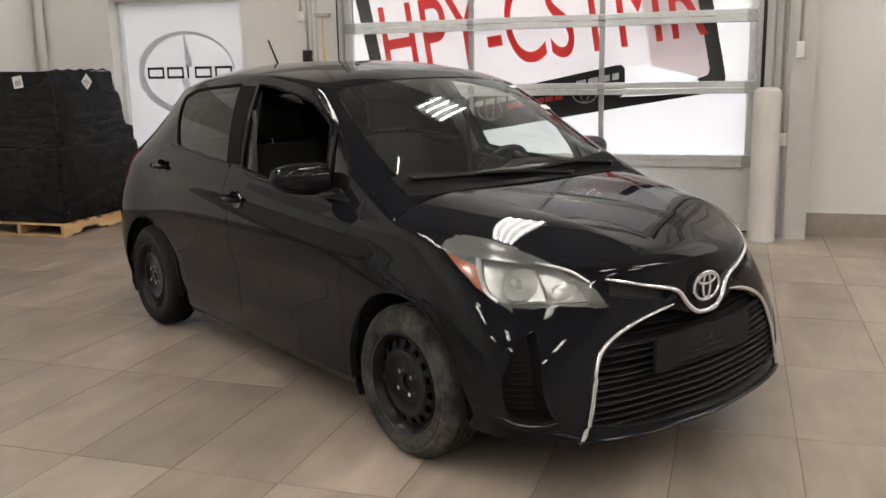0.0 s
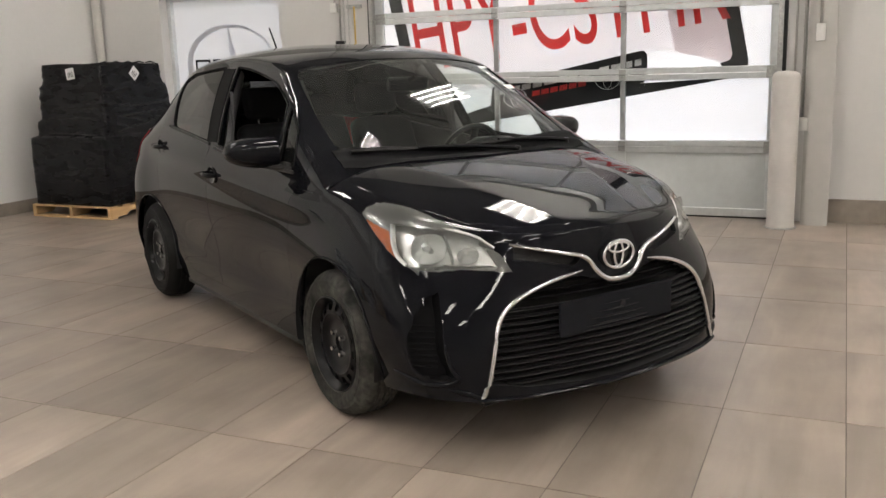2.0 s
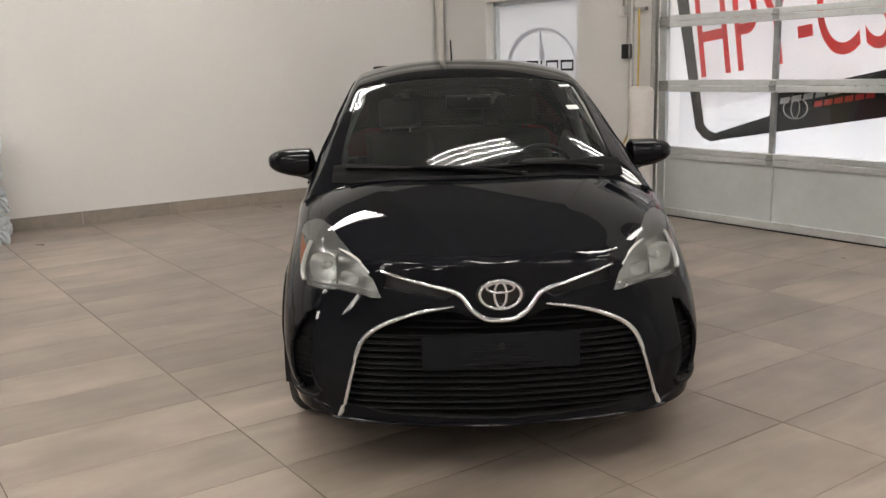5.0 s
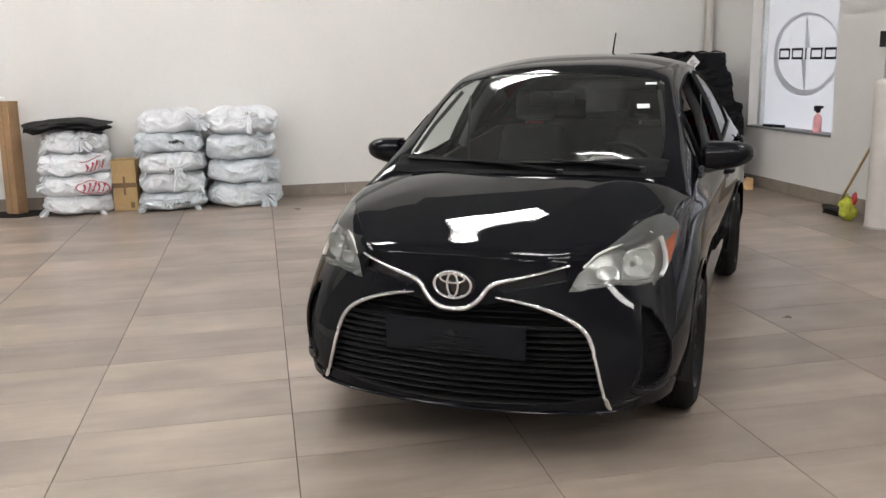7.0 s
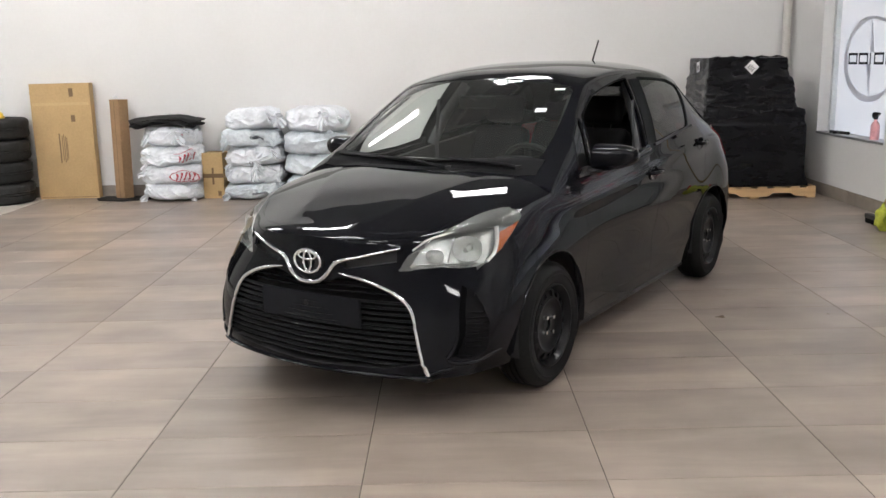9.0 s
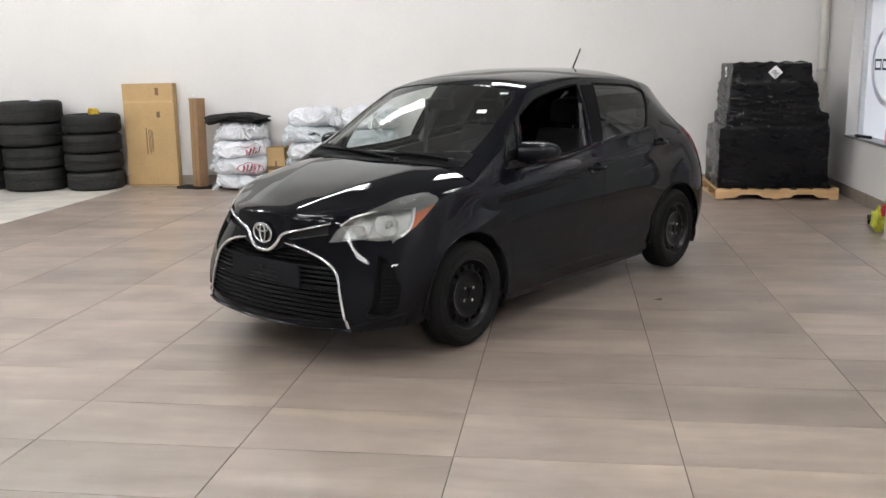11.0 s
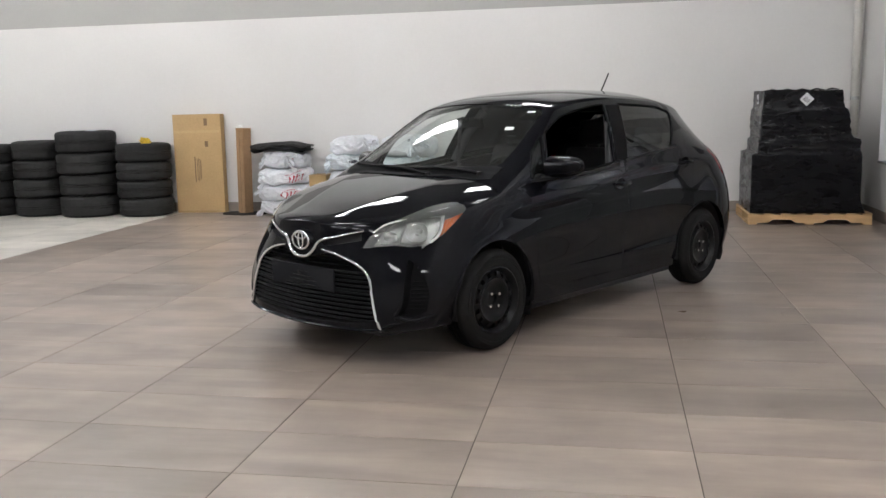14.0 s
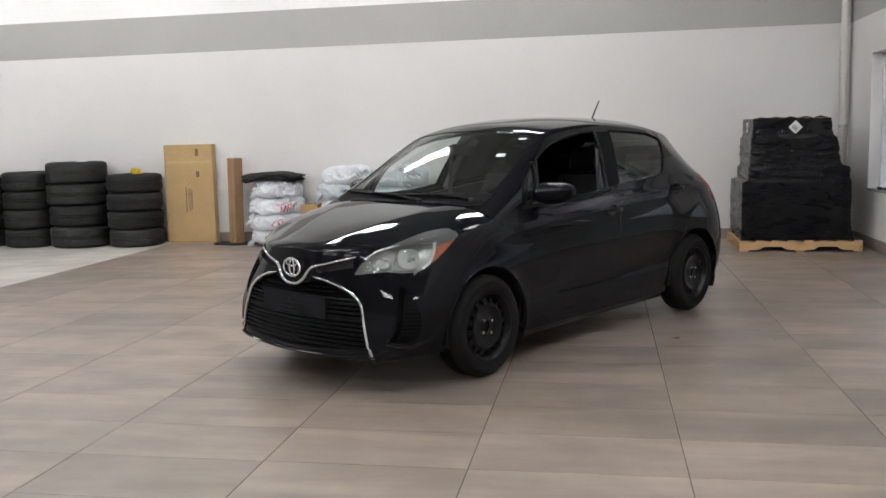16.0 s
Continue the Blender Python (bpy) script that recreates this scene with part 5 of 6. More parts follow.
# wipers
for blade, arm in (([(1.03, -.60, 1.052), (1.075, -.32, 1.046), (1.095, -.02, 1.040), (1.09, .10, 1.044)], [(1.085, -.30, 1.050), (1.12, -.05, 1.040), (1.145, .16, 1.018), (1.15, .20, 1.012)]),
                   ([(1.10, -.10, 1.043), (1.09, .15, 1.047), (1.05, .38, 1.052), (1.0, .55, 1.056)], [(1.085, .14, 1.056), (1.09, .36, 1.046), (1.075, .52, 1.03), (1.07, .56, 1.022)])):
    w = part("wiper", sweep(spline(arm, 16), list(np.linspace(.008, .014, 16)), 8, flat=(1.2, .8)), POCKET, car, "black wiper arm and blade", 60)
    part("blade", sweep(spline(blade, 20), .0095, 6, flat=(1.3, .9)), RUBBER, w, "", 60)
    part("pivot", lathe([(.001, .014), (.016, .012), (.018, -.012)], 14, "Z"), PLASTIC, w, "", 60).matrix_basis = pose(*arm[-1])
part("antenna", sweep([(-1.08, 0, 1.497), (-1.10, 0, 1.53), (-1.205, 0, 1.672)], [.008, .006, .005], 8), RUBBER, car, "short black roof antenna", 60)
part("antenna_foot", lathe([(.001, .024), (.012, .02), (.022, .004), (.024, 0)], 16, "Z"), RUBBER, car, "", 60).matrix_basis = pose(-1.075, 0, 1.492)
# stickers on the screen
part("sticker", box(-.0, .001, -.03, .03, -.018, .018), STICKER, car, "small pale service sticker").matrix_basis = pose(.70, .50, 1.283, 0, -58, 14)
part("sticker", box(-.0, .001, -.028, .028, -.012, .012), STICKER, car, "small white sticker").matrix_basis = pose(.47, .50, 1.383, 0, -66, 12)


# ---- overhead door with its printed banner ----
odoor = empty("door_1")
tagged(odoor, "closed glazed aluminium overhead door with a grey bottom panel", kind="structure")
DY = NORTH + 0.035
BARS_X = [-2.46, -1.245, -0.03, 1.245]
JOINTS = [0.628, 1.266, 1.866, 2.466, 3.066]
for x in (BARS_X[0] - 0.02, BARS_X[-1] + 0.015):
    part("stile", box(x - 0.045, x + 0.045, DY, DY + 0.045, 0.02, 3.70, bevel=0.004), ALU, odoor)
for x in BARS_X[1:3]:
    lo = 0.05
    for hi in JOINTS + [3.66]:
        if lo > 0.5:
            part("muntin", box(x - 0.022, x + 0.022, DY + 0.004, DY + 0.045, lo + 0.056, hi - 0.056, bevel=0.003), ALU_DARK, odoor)
        lo = hi
for z in JOINTS:
    for dz in (-0.028, 0.028):
        part("rail", box(BARS_X[0] - 0.06, BARS_X[-1] + 0.055, DY - 0.004, DY + 0.045, z + dz - 0.026, z + dz + 0.026, bevel=0.005), ALU, odoor)
    for x in BARS_X[1:3]:
        part("hinge", box(x - 0.03, x + 0.03, DY - 0.016, DY - 0.004, z - 0.045, z + 0.045, bevel=0.004), GALV, odoor)
        part("hinge_pin", cyl((x - 0.032, DY - 0.018, z), (x + 0.032, DY - 0.018, z), 0.009, seg=8), ALU_DARK, odoor)
    for x in (BARS_X[0], BARS_X[-1]):
        part("roller_plate", box(x - 0.05, x + 0.06, DY - 0.018, DY - 0.004, z - 0.05, z + 0.05, bevel=0.004), GALV, odoor)
        part("roller", cyl((x + (0.05 if x > 0 else -0.05), DY - 0.03, z), (x + (0.10 if x > 0 else -0.10), DY - 0.03, z), 0.012, seg=8), ALU_DARK, odoor)
part("rail", box(BARS_X[0] - 0.06, BARS_X[-1] + 0.055, DY - 0.004, DY + 0.045, 3.60, 3.70, bevel=0.005), ALU, odoor)
part("bottom_rail", box(BARS_X[0] - 0.06, BARS_X[-1] + 0.055, DY - 0.006, DY + 0.045, 0.015, 0.085, bevel=0.005), ALU, odoor)
part("bottom_seal", box(BARS_X[0] - 0.05, BARS_X[-1] + 0.05, DY + 0.005, DY + 0.035, -0.002, 0.016), PLASTIC, odoor, "black rubber seal")
for a, b in zip(BARS_X, BARS_X[1:]):
    part("panel", box(a, b, DY + 0.02, DY + 0.035, 0.08, 0.63), PANEL_GREY, odoor, "pale grey bottom panel")
    for lo, hi in zip(JOINTS, JOINTS[1:] + [3.65]):
        p = part("pane", box(a + 0.01, b - 0.01, DY + 0.028, DY + 0.032, lo + 0.04, hi - 0.04), glass("door_glass", (0.97, 0.98, 0.98)), odoor, "clear pane")
        p.visible_shadow = False
for x in (BARS_X[1], BARS_X[2]):
    part("muntin", box(x - 0.03, x + 0.03, DY + 0.006, DY + 0.04, 0.08, 0.62, bevel=0.003), PANEL_GREY, odoor)
for s, x in ((-1, DOOR_L), (1, DOOR_R)):
    t = empty("door_track")
    tagged(t, "galvanised steel roller track beside the overhead door", "door track", "door tracks")
    part("channel", prism([(x - 0.02, NORTH - 0.06), (x + 0.02, NORTH - 0.06), (x + 0.02, NORTH - 0.052), (x - 0.012, NORTH - 0.052), (x - 0.012, NORTH - 0.012), (x + 0.02, NORTH - 0.012), (x + 0.02, NORTH - 0.003), (x - 0.02, NORTH - 0.003)], 3.6, "xy", 0.0), GALV, t)
    part("seal", box(x - 0.05 if s < 0 else x + 0.02, x - 0.02 if s < 0 else x + 0.05, NORTH - 0.03, NORTH - 0.002, 0.0, 3.6), PLASTIC, t, "black weather strip")

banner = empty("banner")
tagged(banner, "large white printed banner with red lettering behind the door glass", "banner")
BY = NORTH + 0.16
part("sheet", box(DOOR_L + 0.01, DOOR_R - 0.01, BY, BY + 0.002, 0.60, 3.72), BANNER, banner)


def flat(name, pts, material, lift, label=""):
    return part(name, prism(pts, 0.0012, "xz", BY - 0.002 - lift), material, banner, label)


flat("shade", [(-2.10, 1.02), (-1.30, 1.20), (.0, 1.42), (1.0, 1.60), (.55, 3.2), (-2.45, 2.9)], BANNER_GREY, 0.000, "pale grey printed field")
flat("shade", [(.40, 1.46), (.93, 1.33), (.62, 2.9), (.15, 2.9)], BANNER_SHADE, 0.002, "darker printed shade")
flat("border", [(-2.16, .86), (-2.07, .775), (-1.98, .745), (-1.90, .755), (-1.86, .80), (-2.00, .85), (-2.06, .90), (-2.42, 2.75), (-2.53, 2.75), (-2.52, 2.5)], BANNER_DARK, 0.004, "charcoal printed border")
flat("border", [(-2.0, .745), (.94, 1.222), (-.9, 1.14), (-1.9, .835)], BANNER_DARK, 0.0045, "charcoal printed border")
flat("border", [(.82, 1.30), (1.03, 1.315), (1.035, 1.36), (.72, 2.9), (.60, 2.9), (.90, 1.42), (.88, 1.37), (.80, 1.345)], BANNER_DARK, 0.004, "charcoal printed border")
flat("tag", [(-1.36, .953), (.13, 1.19), (.17, 1.22), (.165, 1.44), (.13, 1.475), (.09, 1.472), (-1.28, 1.198), (-1.33, 1.17)], BANNER_DARK, 0.006, "charcoal tag")
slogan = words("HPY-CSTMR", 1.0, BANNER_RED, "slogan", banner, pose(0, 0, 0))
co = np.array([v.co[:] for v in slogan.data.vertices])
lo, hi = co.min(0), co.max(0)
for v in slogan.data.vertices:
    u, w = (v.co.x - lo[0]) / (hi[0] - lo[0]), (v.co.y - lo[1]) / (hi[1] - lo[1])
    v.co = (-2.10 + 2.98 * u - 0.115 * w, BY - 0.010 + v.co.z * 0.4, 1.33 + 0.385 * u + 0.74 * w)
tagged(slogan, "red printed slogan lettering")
# the dealer's name and marks as plain bars and rings
def tag_point(u, w):
    """A place on the tag: u along it from 0 to 1, w across it."""
    a = np.array([-1.36, .965]) * (1 - u) + np.array([.15, 1.215]) * u
    b = np.array([-1.33, 1.175]) * (1 - u) + np.array([.15, 1.455]) * u
    return tuple(a * (1 - w) + b * w)


WHITE_INK = film("banner_white_ink", (0.82, 0.82, 0.81), 0.45)
for u0, u1 in ((.06, .12), (.135, .195), (.21, .27), (.285, .345), (.36, .44), (.455, .51), (.525, .58), (.595, .655), (.715, .775), (.79, .85), (.865, .92), (.935, .975)):
    flat("bar", [tag_point(u0, .58), tag_point(u1, .58), tag_point(u1, .82), tag_point(u0, .82)], WHITE_INK, 0.008)
for u0, u1 in ((.285, .335), (.345, .395), (.405, .455), (.465, .515), (.525, .575), (.585, .635)):
    flat("bar", [tag_point(u0, .22), tag_point(u1, .22), tag_point(u1, .44), tag_point(u0, .44)], BANNER_RED, 0.008)
for u, ry in ((.17, .115), (.77, .115)):
    c = tag_point(u, .30)
    ring = sweep([(c[0] + ry * math.cos(a), BY - 0.012, c[1] + ry * .78 * math.sin(a)) for a in np.linspace(0, 2 * math.pi, 36, endpoint=False)], 0.010, 6, closed=True, up=(0, 1, 0), flat=(.25, 1))
    part("ring", ring, WHITE_INK, banner)
    ring = sweep([(c[0] + ry * .35 * math.cos(a), BY - 0.012, c[1] + ry * .70 * math.sin(a)) for a in np.linspace(0, 2 * math.pi, 28, endpoint=False)], 0.008, 6, closed=True, up=(0, 1, 0), flat=(.25, 1))
    part("ring", ring, WHITE_INK, banner)
for u0, u1 in ((.86, .885), (.895, .92), (.93, .955), (.965, .985)):
    flat("bar", [tag_point(u0, .30), tag_point(u1, .30), tag_point(u1, .42), tag_point(u0, .42)], WHITE_INK, 0.008)

# ---- window with a printed sign ----
win = empty("window_1")
tagged(win, "deep window opening filled with a white printed sign", kind="structure")
WX0, WX1 = WIN_L, WIN_R
SIGN_Y = NORTH + 0.18
part("window_sill", box(WX0, WX1, NORTH - 0.012, SIGN_Y, WIN_LO - 0.02, WIN_LO + 0.004, bevel=0.003), ALU_DARK, win)
for x0, x1 in ((WX0, WX0 + 0.05), (WX1 - 0.05, WX1)):
    part("window_frame", box(x0, x1, NORTH + 0.12, NORTH + 0.178, WIN_LO, WIN_HI, bevel=0.004), ALU, win)
part("window_frame", box(WX0, WX1, NORTH + 0.12, NORTH + 0.178, WIN_HI - 0.05, WIN_HI, bevel=0.004), ALU, win)
SIGN_WHITE = film("sign_white", (0.64, 0.62, 0.60), 0.55)
sign = empty("window_sign")
tagged(sign, "white translucent window sign with a grey ring emblem", "sign")
part("sheet", box(WX0 + 0.01, WX1 - 0.01, SIGN_Y, SIGN_Y + 0.003, WIN_LO, WIN_HI - 0.01), SIGN_WHITE, sign)
SC = (-4.41, 1.485)
GREY_INK = film("sign_grey", (0.72, 0.72, 0.74), 0.65)
BLACK_INK = film("sign_black", (0.03, 0.03, 0.032), 0.3)
ring = bmesh.new()
turn = np.linspace(0, 2 * math.pi, 73)[:-1]
pairs = [[ring.verts.new((SC[0] + (.57 + o * (.026 + .016 * math.cos(a - 3.6))) * math.cos(a), SIGN_Y - 0.004, SC[1] + (.41 + o * (.026 + .016 * math.cos(a - 3.6))) * math.sin(a))) for o in (-1, 1)] for a in turn]
for i in range(72):
    p, q = pairs[i], pairs[(i + 1) % 72]
    ring.faces.new((p[0], q[0], q[1], p[1]))
bmesh.ops.recalc_face_normals(ring, faces=ring.faces)
ring.normal_update()
bmesh.ops.solidify(ring, geom=list(ring.faces), thickness=.001)
part("ring", ring, GREY_INK, sign, "grey ring")
for s in (1, -1):
    part("blade", prism([(SC[0] - .02 * s, SC[1] + .42 * s), (SC[0] + .045 * s, SC[1] + .18 * s), (SC[0] + .075 * s, SC[1] + .06 * s), (SC[0] - .02 * s, SC[1] + .06 * s)], 0.0015, "xz", SIGN_Y - 0.004), GREY_INK, sign)
# five block marks in place of the name
for i in range(5):
    w = .205 if i != 2 else .022
    x = SC[0] + (-.387, -.145, .01, .195, .44)[i]
    frame_bars = [(x - w / 2, x + w / 2, .035, .060), (x - w / 2, x + w / 2, -.060, -.035)]
    if i != 2:
        frame_bars += [(x - w / 2, x - w / 2 + .022, -.035, .035), (x + w / 2 - .022, x + w / 2, -.035, .035)]
    else:
        frame_bars += [(x - w / 2, x + w / 2, -.035, .035)]
    b = bmesh.new()
    for x0, x1, z0, z1 in frame_bars:
        add_box(b, x0, x1, SIGN_Y - 0.0085, SIGN_Y - 0.007, SC[1] + z0, SC[1] + z1)
    part("mark", b, BLACK_INK, sign)

# ---- fittings along the north wall ----
def bollard(x, y, h, r):
    b = empty("bollard", pose(x, y, 0))
    tagged(b, "grey plastic-sleeved steel bollard with a domed top", "bollard", "bollards beside the overhead door")
    part("sleeve", lathe([(r + .004, 0), (r + .004, .03), (r, .04), (r, h - .05), (r - .01, h - .025), (r - .04, h - .004), (.001, h)], 32, "Z"), BOLLARD, b, "", 40)
    part("base_ring", lathe([(r + .02, 0), (r + .02, .008), (r + .003, .012)], 32, "Z"), GALV, b)


bollard(1.375, 8.08, 1.275, 0.108)
bollard(-2.44, 8.12, 1.275, 0.118)
col = empty("steel_column")
tagged(col, "grey painted steel column against the wall", "column")
for y0, y1 in ((8.22, 8.232), (NORTH - .014, NORTH - .002)):
    part("flange", box(1.55, 1.73, y0, y1, 0, TOP), COLUMN, col)
part("web", box(1.634, 1.646, 8.232, NORTH - .014, 0, TOP), COLUMN, col)
part("plate", box(1.52, 1.55, 8.25, NORTH - .003, 0, TOP), COLUMN, col)


def wall_box(name, x0, x1, y0, y1, z0, z1, material, label, category):
    o = empty(name)
    tagged(o, label, category)
    part("case", box(x0, x1, y0, y1, z0, z1, bevel=.006), material, o)
    part("cover", box(x0 + .012, x1 - .012, y0 - .004, y0, z0 + .015, z1 - .015, bevel=.0015), material, o)
    return o


wall_box("sensor_box", 1.492, 1.545, 8.222, 8.249, .785, .890, WHITE_PLASTIC, "small pale sensor box on the column plate", "sensor")
wall_box("wall_switch", 1.575, 1.645, 8.18, 8.219, 1.50, 1.635, WHITE_PLASTIC, "white surface-mounted switch box on the column", "switch")
wall_box("outlet_box", 1.455, 1.515, 8.32, 8.372, .775, .885, WHITE_PLASTIC, "small white outlet box beside the column", "outlet")
wall_box("control_box", -2.935, -2.845, 8.36, NORTH - .001, 1.535, 1.675, PLASTIC, "black door control box on the wall", "control box")
wall_box("junction_box", -2.985, -2.915, 8.37, NORTH - .001, 1.955, 2.045, WHITE_PLASTIC, "small white junction box on the wall", "junction box")
for x, y, z0, z1, r in ((1.61, 8.205, 1.635, TOP, .011), (1.49, 8.385, .885, TOP, .012), (-2.95, 8.40, 2.045, TOP, .010), (-2.89, 8.40, 1.675, TOP, .008), (1.42, 8.40, 0.2, TOP, .009)):
    c = cyl((x, y, z0), (x, y, z1), r, seg=10)
    tagged(part("conduit", c, COLUMN, None, "thin grey metal conduit running up the wall", 60), category="conduit", group="conduits on the wall")
pipe = empty("drain_pipe")
tagged(pipe, "white painted drain pipe in the wall corner", "pipe")
part("pipe", cyl((-6.03, 8.33, 0), (-6.03, 8.33, TOP), .05, seg=20), PVC, pipe, "", 60)
for z in (1.4, 3.0):
    part("clamp", lathe([(.056, z), (.056, z + .04)], 20, "Z"), GALV, pipe).matrix_basis = pose(-6.03, 8.33, 0)
# hand chain of the door hoist
hoist = empty("hoist_chain")
tagged(hoist, "looped steel hand chain hanging beside the overhead door", "chain")
part("bracket", box(-2.80, -2.64, 8.37, NORTH - .002, 1.985, 2.02, bevel=.003), GALV, hoist)
for x in (-2.815, -2.765):
    for i, z in enumerate(np.arange(0.75, 3.6, 0.034)):
        pts = [(x + (.009 * math.cos(a) if i % 2 else 0), 8.35 + (0 if i % 2 else .009 * math.cos(a)), z + .021 * math.sin(a)) for a in np.linspace(0, 2 * math.pi, 8, endpoint=False)]
        hoist_bm = sweep(pts, .0035, 4, closed=True, up=(.3, .9, .2), bm=hoist_bm if (i or x > -2.8) else None)
tagged(part("chain_strand", hoist_bm, GALV, hoist, "steel chain links"), kind="stuff")
cordb = sweep([(-2.70, 8.355, 2.0), (-2.695, 8.35, 1.6), (-2.70, 8.355, 1.25)], .009, 8)
tagged(part("pull_cord", cordb, ROPE, None, "yellow pull cord hanging beside the chain", 60), category="cord")
# broom and cloth beside the bollard
broom = empty("broom")
tagged(broom, "push broom with a wooden handle leaning by the bollard", "broom")
part("handle", cyl((-3.08, 8.14, .06), (-2.68, 8.36, 1.02), .012, seg=10), HANDLE_WOOD, broom, "", 60)
part("head", box(-3.24, -2.98, 8.10, 8.16, .045, .085, bevel=.008), PLASTIC, broom)
bb = bmesh.new()
for x in np.arange(-3.23, -2.99, .012):
    for y in (8.11, 8.125, 8.14, 8.15):
        add_cyl(bb, (x, y, .0), (x, y, .046), .003, .0025, 5)
part("bristles", bb, BLACK_SHEET, broom)


def blob(size, at, seed, rough=.25, n=3):
    b = bmesh.new()
    bmesh.ops.create_icosphere(b, subdivisions=n, radius=1)
    for v in b.verts:
        d = 1 + rough * noise.noise(v.co * 1.7 + Vector((seed, seed * 2, 0))) + rough * .5 * noise.noise(v.co * 4.1 + Vector((seed, 0, 7)))
        v.co = Vector((v.co.x * size[0], v.co.y * size[1], v.co.z * size[2])) * d
    zmin = min(v.co.z for v in b.verts)
    for v in b.verts:
        v.co.z = max(v.co.z - zmin - size[2] * .25, 0)
    bmesh.ops.translate(b, vec=at, verts=b.verts)
    return b


tagged(part("cloth", blob((.085, .06, .11), (-2.80, 8.06, 0), 3, .5), HIVIS, None, "crumpled yellow cloth on the floor by the bollard", 80), category="cloth")
tagged(part("duster", blob((.025, .025, .06), (-2.74, 8.08, .15), 5, .3), RED_PAINT, None, "small red duster tip by the yellow cloth", 80), category="duster")
bottle = empty("spray_bottle", pose(-3.97, 8.49, WIN_LO + .004))
tagged(bottle, "clear spray bottle with pink cleaner on the window sill", "bottle")
part("body", lathe([(.001, 0), (.04, .0), (.043, .01), (.043, .13), (.035, .16), (.015, .185), (.014, .20)], 20, "Z"), PINK, bottle, "", 50)
part("trigger", prism([(-.02, .20), (.02, .20), (.03, .235), (.075, .25), (.07, .27), (-.035, .27), (-.06, .255), (-.05, .21), (-.03, .23)], .03, "xz", -.015, bevel=.004), PLASTIC, bottle, "dark spray trigger")
tool = empty("window_squeegee", pose(-4.75, 8.48, WIN_LO + .004, 0, 0, 12))
tagged(tool, "black squeegee lying on the window sill", "squeegee")
part("blade", box(-.16, .16, -.012, .012, 0, .03, bevel=.004), PLASTIC, tool)
part("handle", cyl((0, -.01, .018), (.05, -.10, .018), .013, seg=10), PLASTIC, tool, "", 60)


# ---- along the west wall ----
def tyre_stack(y, x, r, h, n, seed, label):
    """Loose tyres piled up; each one a thing of its own."""
    rnd = random.Random(seed)
    for i in range(n):
        w = h / 2
        prof = [(r * .62, -w + .012), (r * .66, -w + .002), (r * .80, -w), (r * .92, -w + .010), (r * .975, -w + .026), (r, -w + .05), (r, -.022), (r - .009, -.018), (r - .009, -.010), (r, -.006),
                (r, .006), (r - .009, .010), (r - .009, .018), (r, .022), (r, w - .05), (r * .975, w - .026), (r * .92, w - .010), (r * .80, w), (r * .66, w - .002), (r * .62, w - .012)]
        b = lathe(prof, 72, "Z", close=True)
        # tread blocks: shallow cross grooves on the running face
        for v in b.verts:
            d = math.hypot(v.co.x, v.co.y)
            if d > r * .985:
                a = math.atan2(v.co.y, v.co.x)
                k = int((a + math.pi) / (2 * math.pi) * 72 + .5)
                if k % 3 == (1 if v.co.z > 0 else 0):
                    s = (d - .006) / d
                    v.co.x *= s
                    v.co.y *= s
        ob = part("tyre", b, TYRE, None, "", 32)
        tagged(ob, label, "tyre", "loose tyres stacked along the wall")
        ob.matrix_basis = pose(x + rnd.uniform(-.012, .012), y + rnd.uniform(-.015, .015), (i + .5) * h + .001 * i, 0, 0, rnd.uniform(0, 90))


tyre_stack(-1.16, -5.735, .378, .253, 4, 1, "worn black passenger tyre lying flat in a stack of four")
tyre_stack(-2.00, -5.70, .412, .300, 4, 2, "large black truck tyre lying flat in a stack of four")
tyre_stack(-2.80, -5.74, .37, .268, 4, 3, "black tyre with faint lettering lying flat in a stack")
tyre_stack(-3.56, -5.745, .37, .256, 4, 4, "worn black tyre lying flat in a stack against the wall")
foil = blob((.055, .07, .05), (-5.60, -1.03, .997), 11, .55)
tagged(part("gold_wrapper", foil, GOLD, None, "crumpled gold foil wrapper on a tyre stack", 30), category="wrapper")
tagged(part("grey_rag", blob((.07, .10, .035), (-5.66, -1.88, 1.149), 12, .4), BAG_GREY, None, "small grey rag on a tyre stack", 60), category="rag")


def carton(name, m, d, w, h, label, extras, material=None):
    """A closed carton: d deep (x), w wide (y), h high; front face towards +x."""
    c = empty(name, m)
    tagged(c, label, "box")
    part("body", box(-d, 0, -w / 2, w / 2, 0, h, bevel=.004), material or CARD, c)
    extras(c)
    return c


def big_extras(c):
    w, h = .72, 1.40
    part("flap", box(.0, .004, -w / 2 + .004, w / 2 - .004, h - .245, h - .002, bevel=.0015), CARD, c, "folded carton flap")
    part("tape", box(.0045, .0055, -w / 2 + .02, w / 2 - .02, h - .262, h - .228), TAPE, c, "clear brown packing tape")
    for z0, z1 in ((h - .16, h - .06), (h - .46, h - .38)):
        part("print_mark", box(.0042, .0052, w / 2 - .25, w / 2 - .20, z0, z1), CARD_DARK, c)
    for i, (y, l) in enumerate(((-.055, .36), (-.02, .30), (0.0, .34), (.02, .30), (.035, .26))):
        part("print_line", box(.0003, .0012, y - .006, y + .004 if i else y + .010, .44 + (.36 - l) / 2, .44 + (.36 - l) / 2 + l), CARD_DARK, c)
    part("staple_row", box(.0003, .0015, -w / 2 + .03, w / 2 - .03, .018, .024), CARD_DARK, c)


carton("cardboard_box", pose(-5.955, -.425, 0, 0, -0.6, 1.5), .13, .72, 1.40, "tall flat cardboard carton standing against the wall", big_extras)


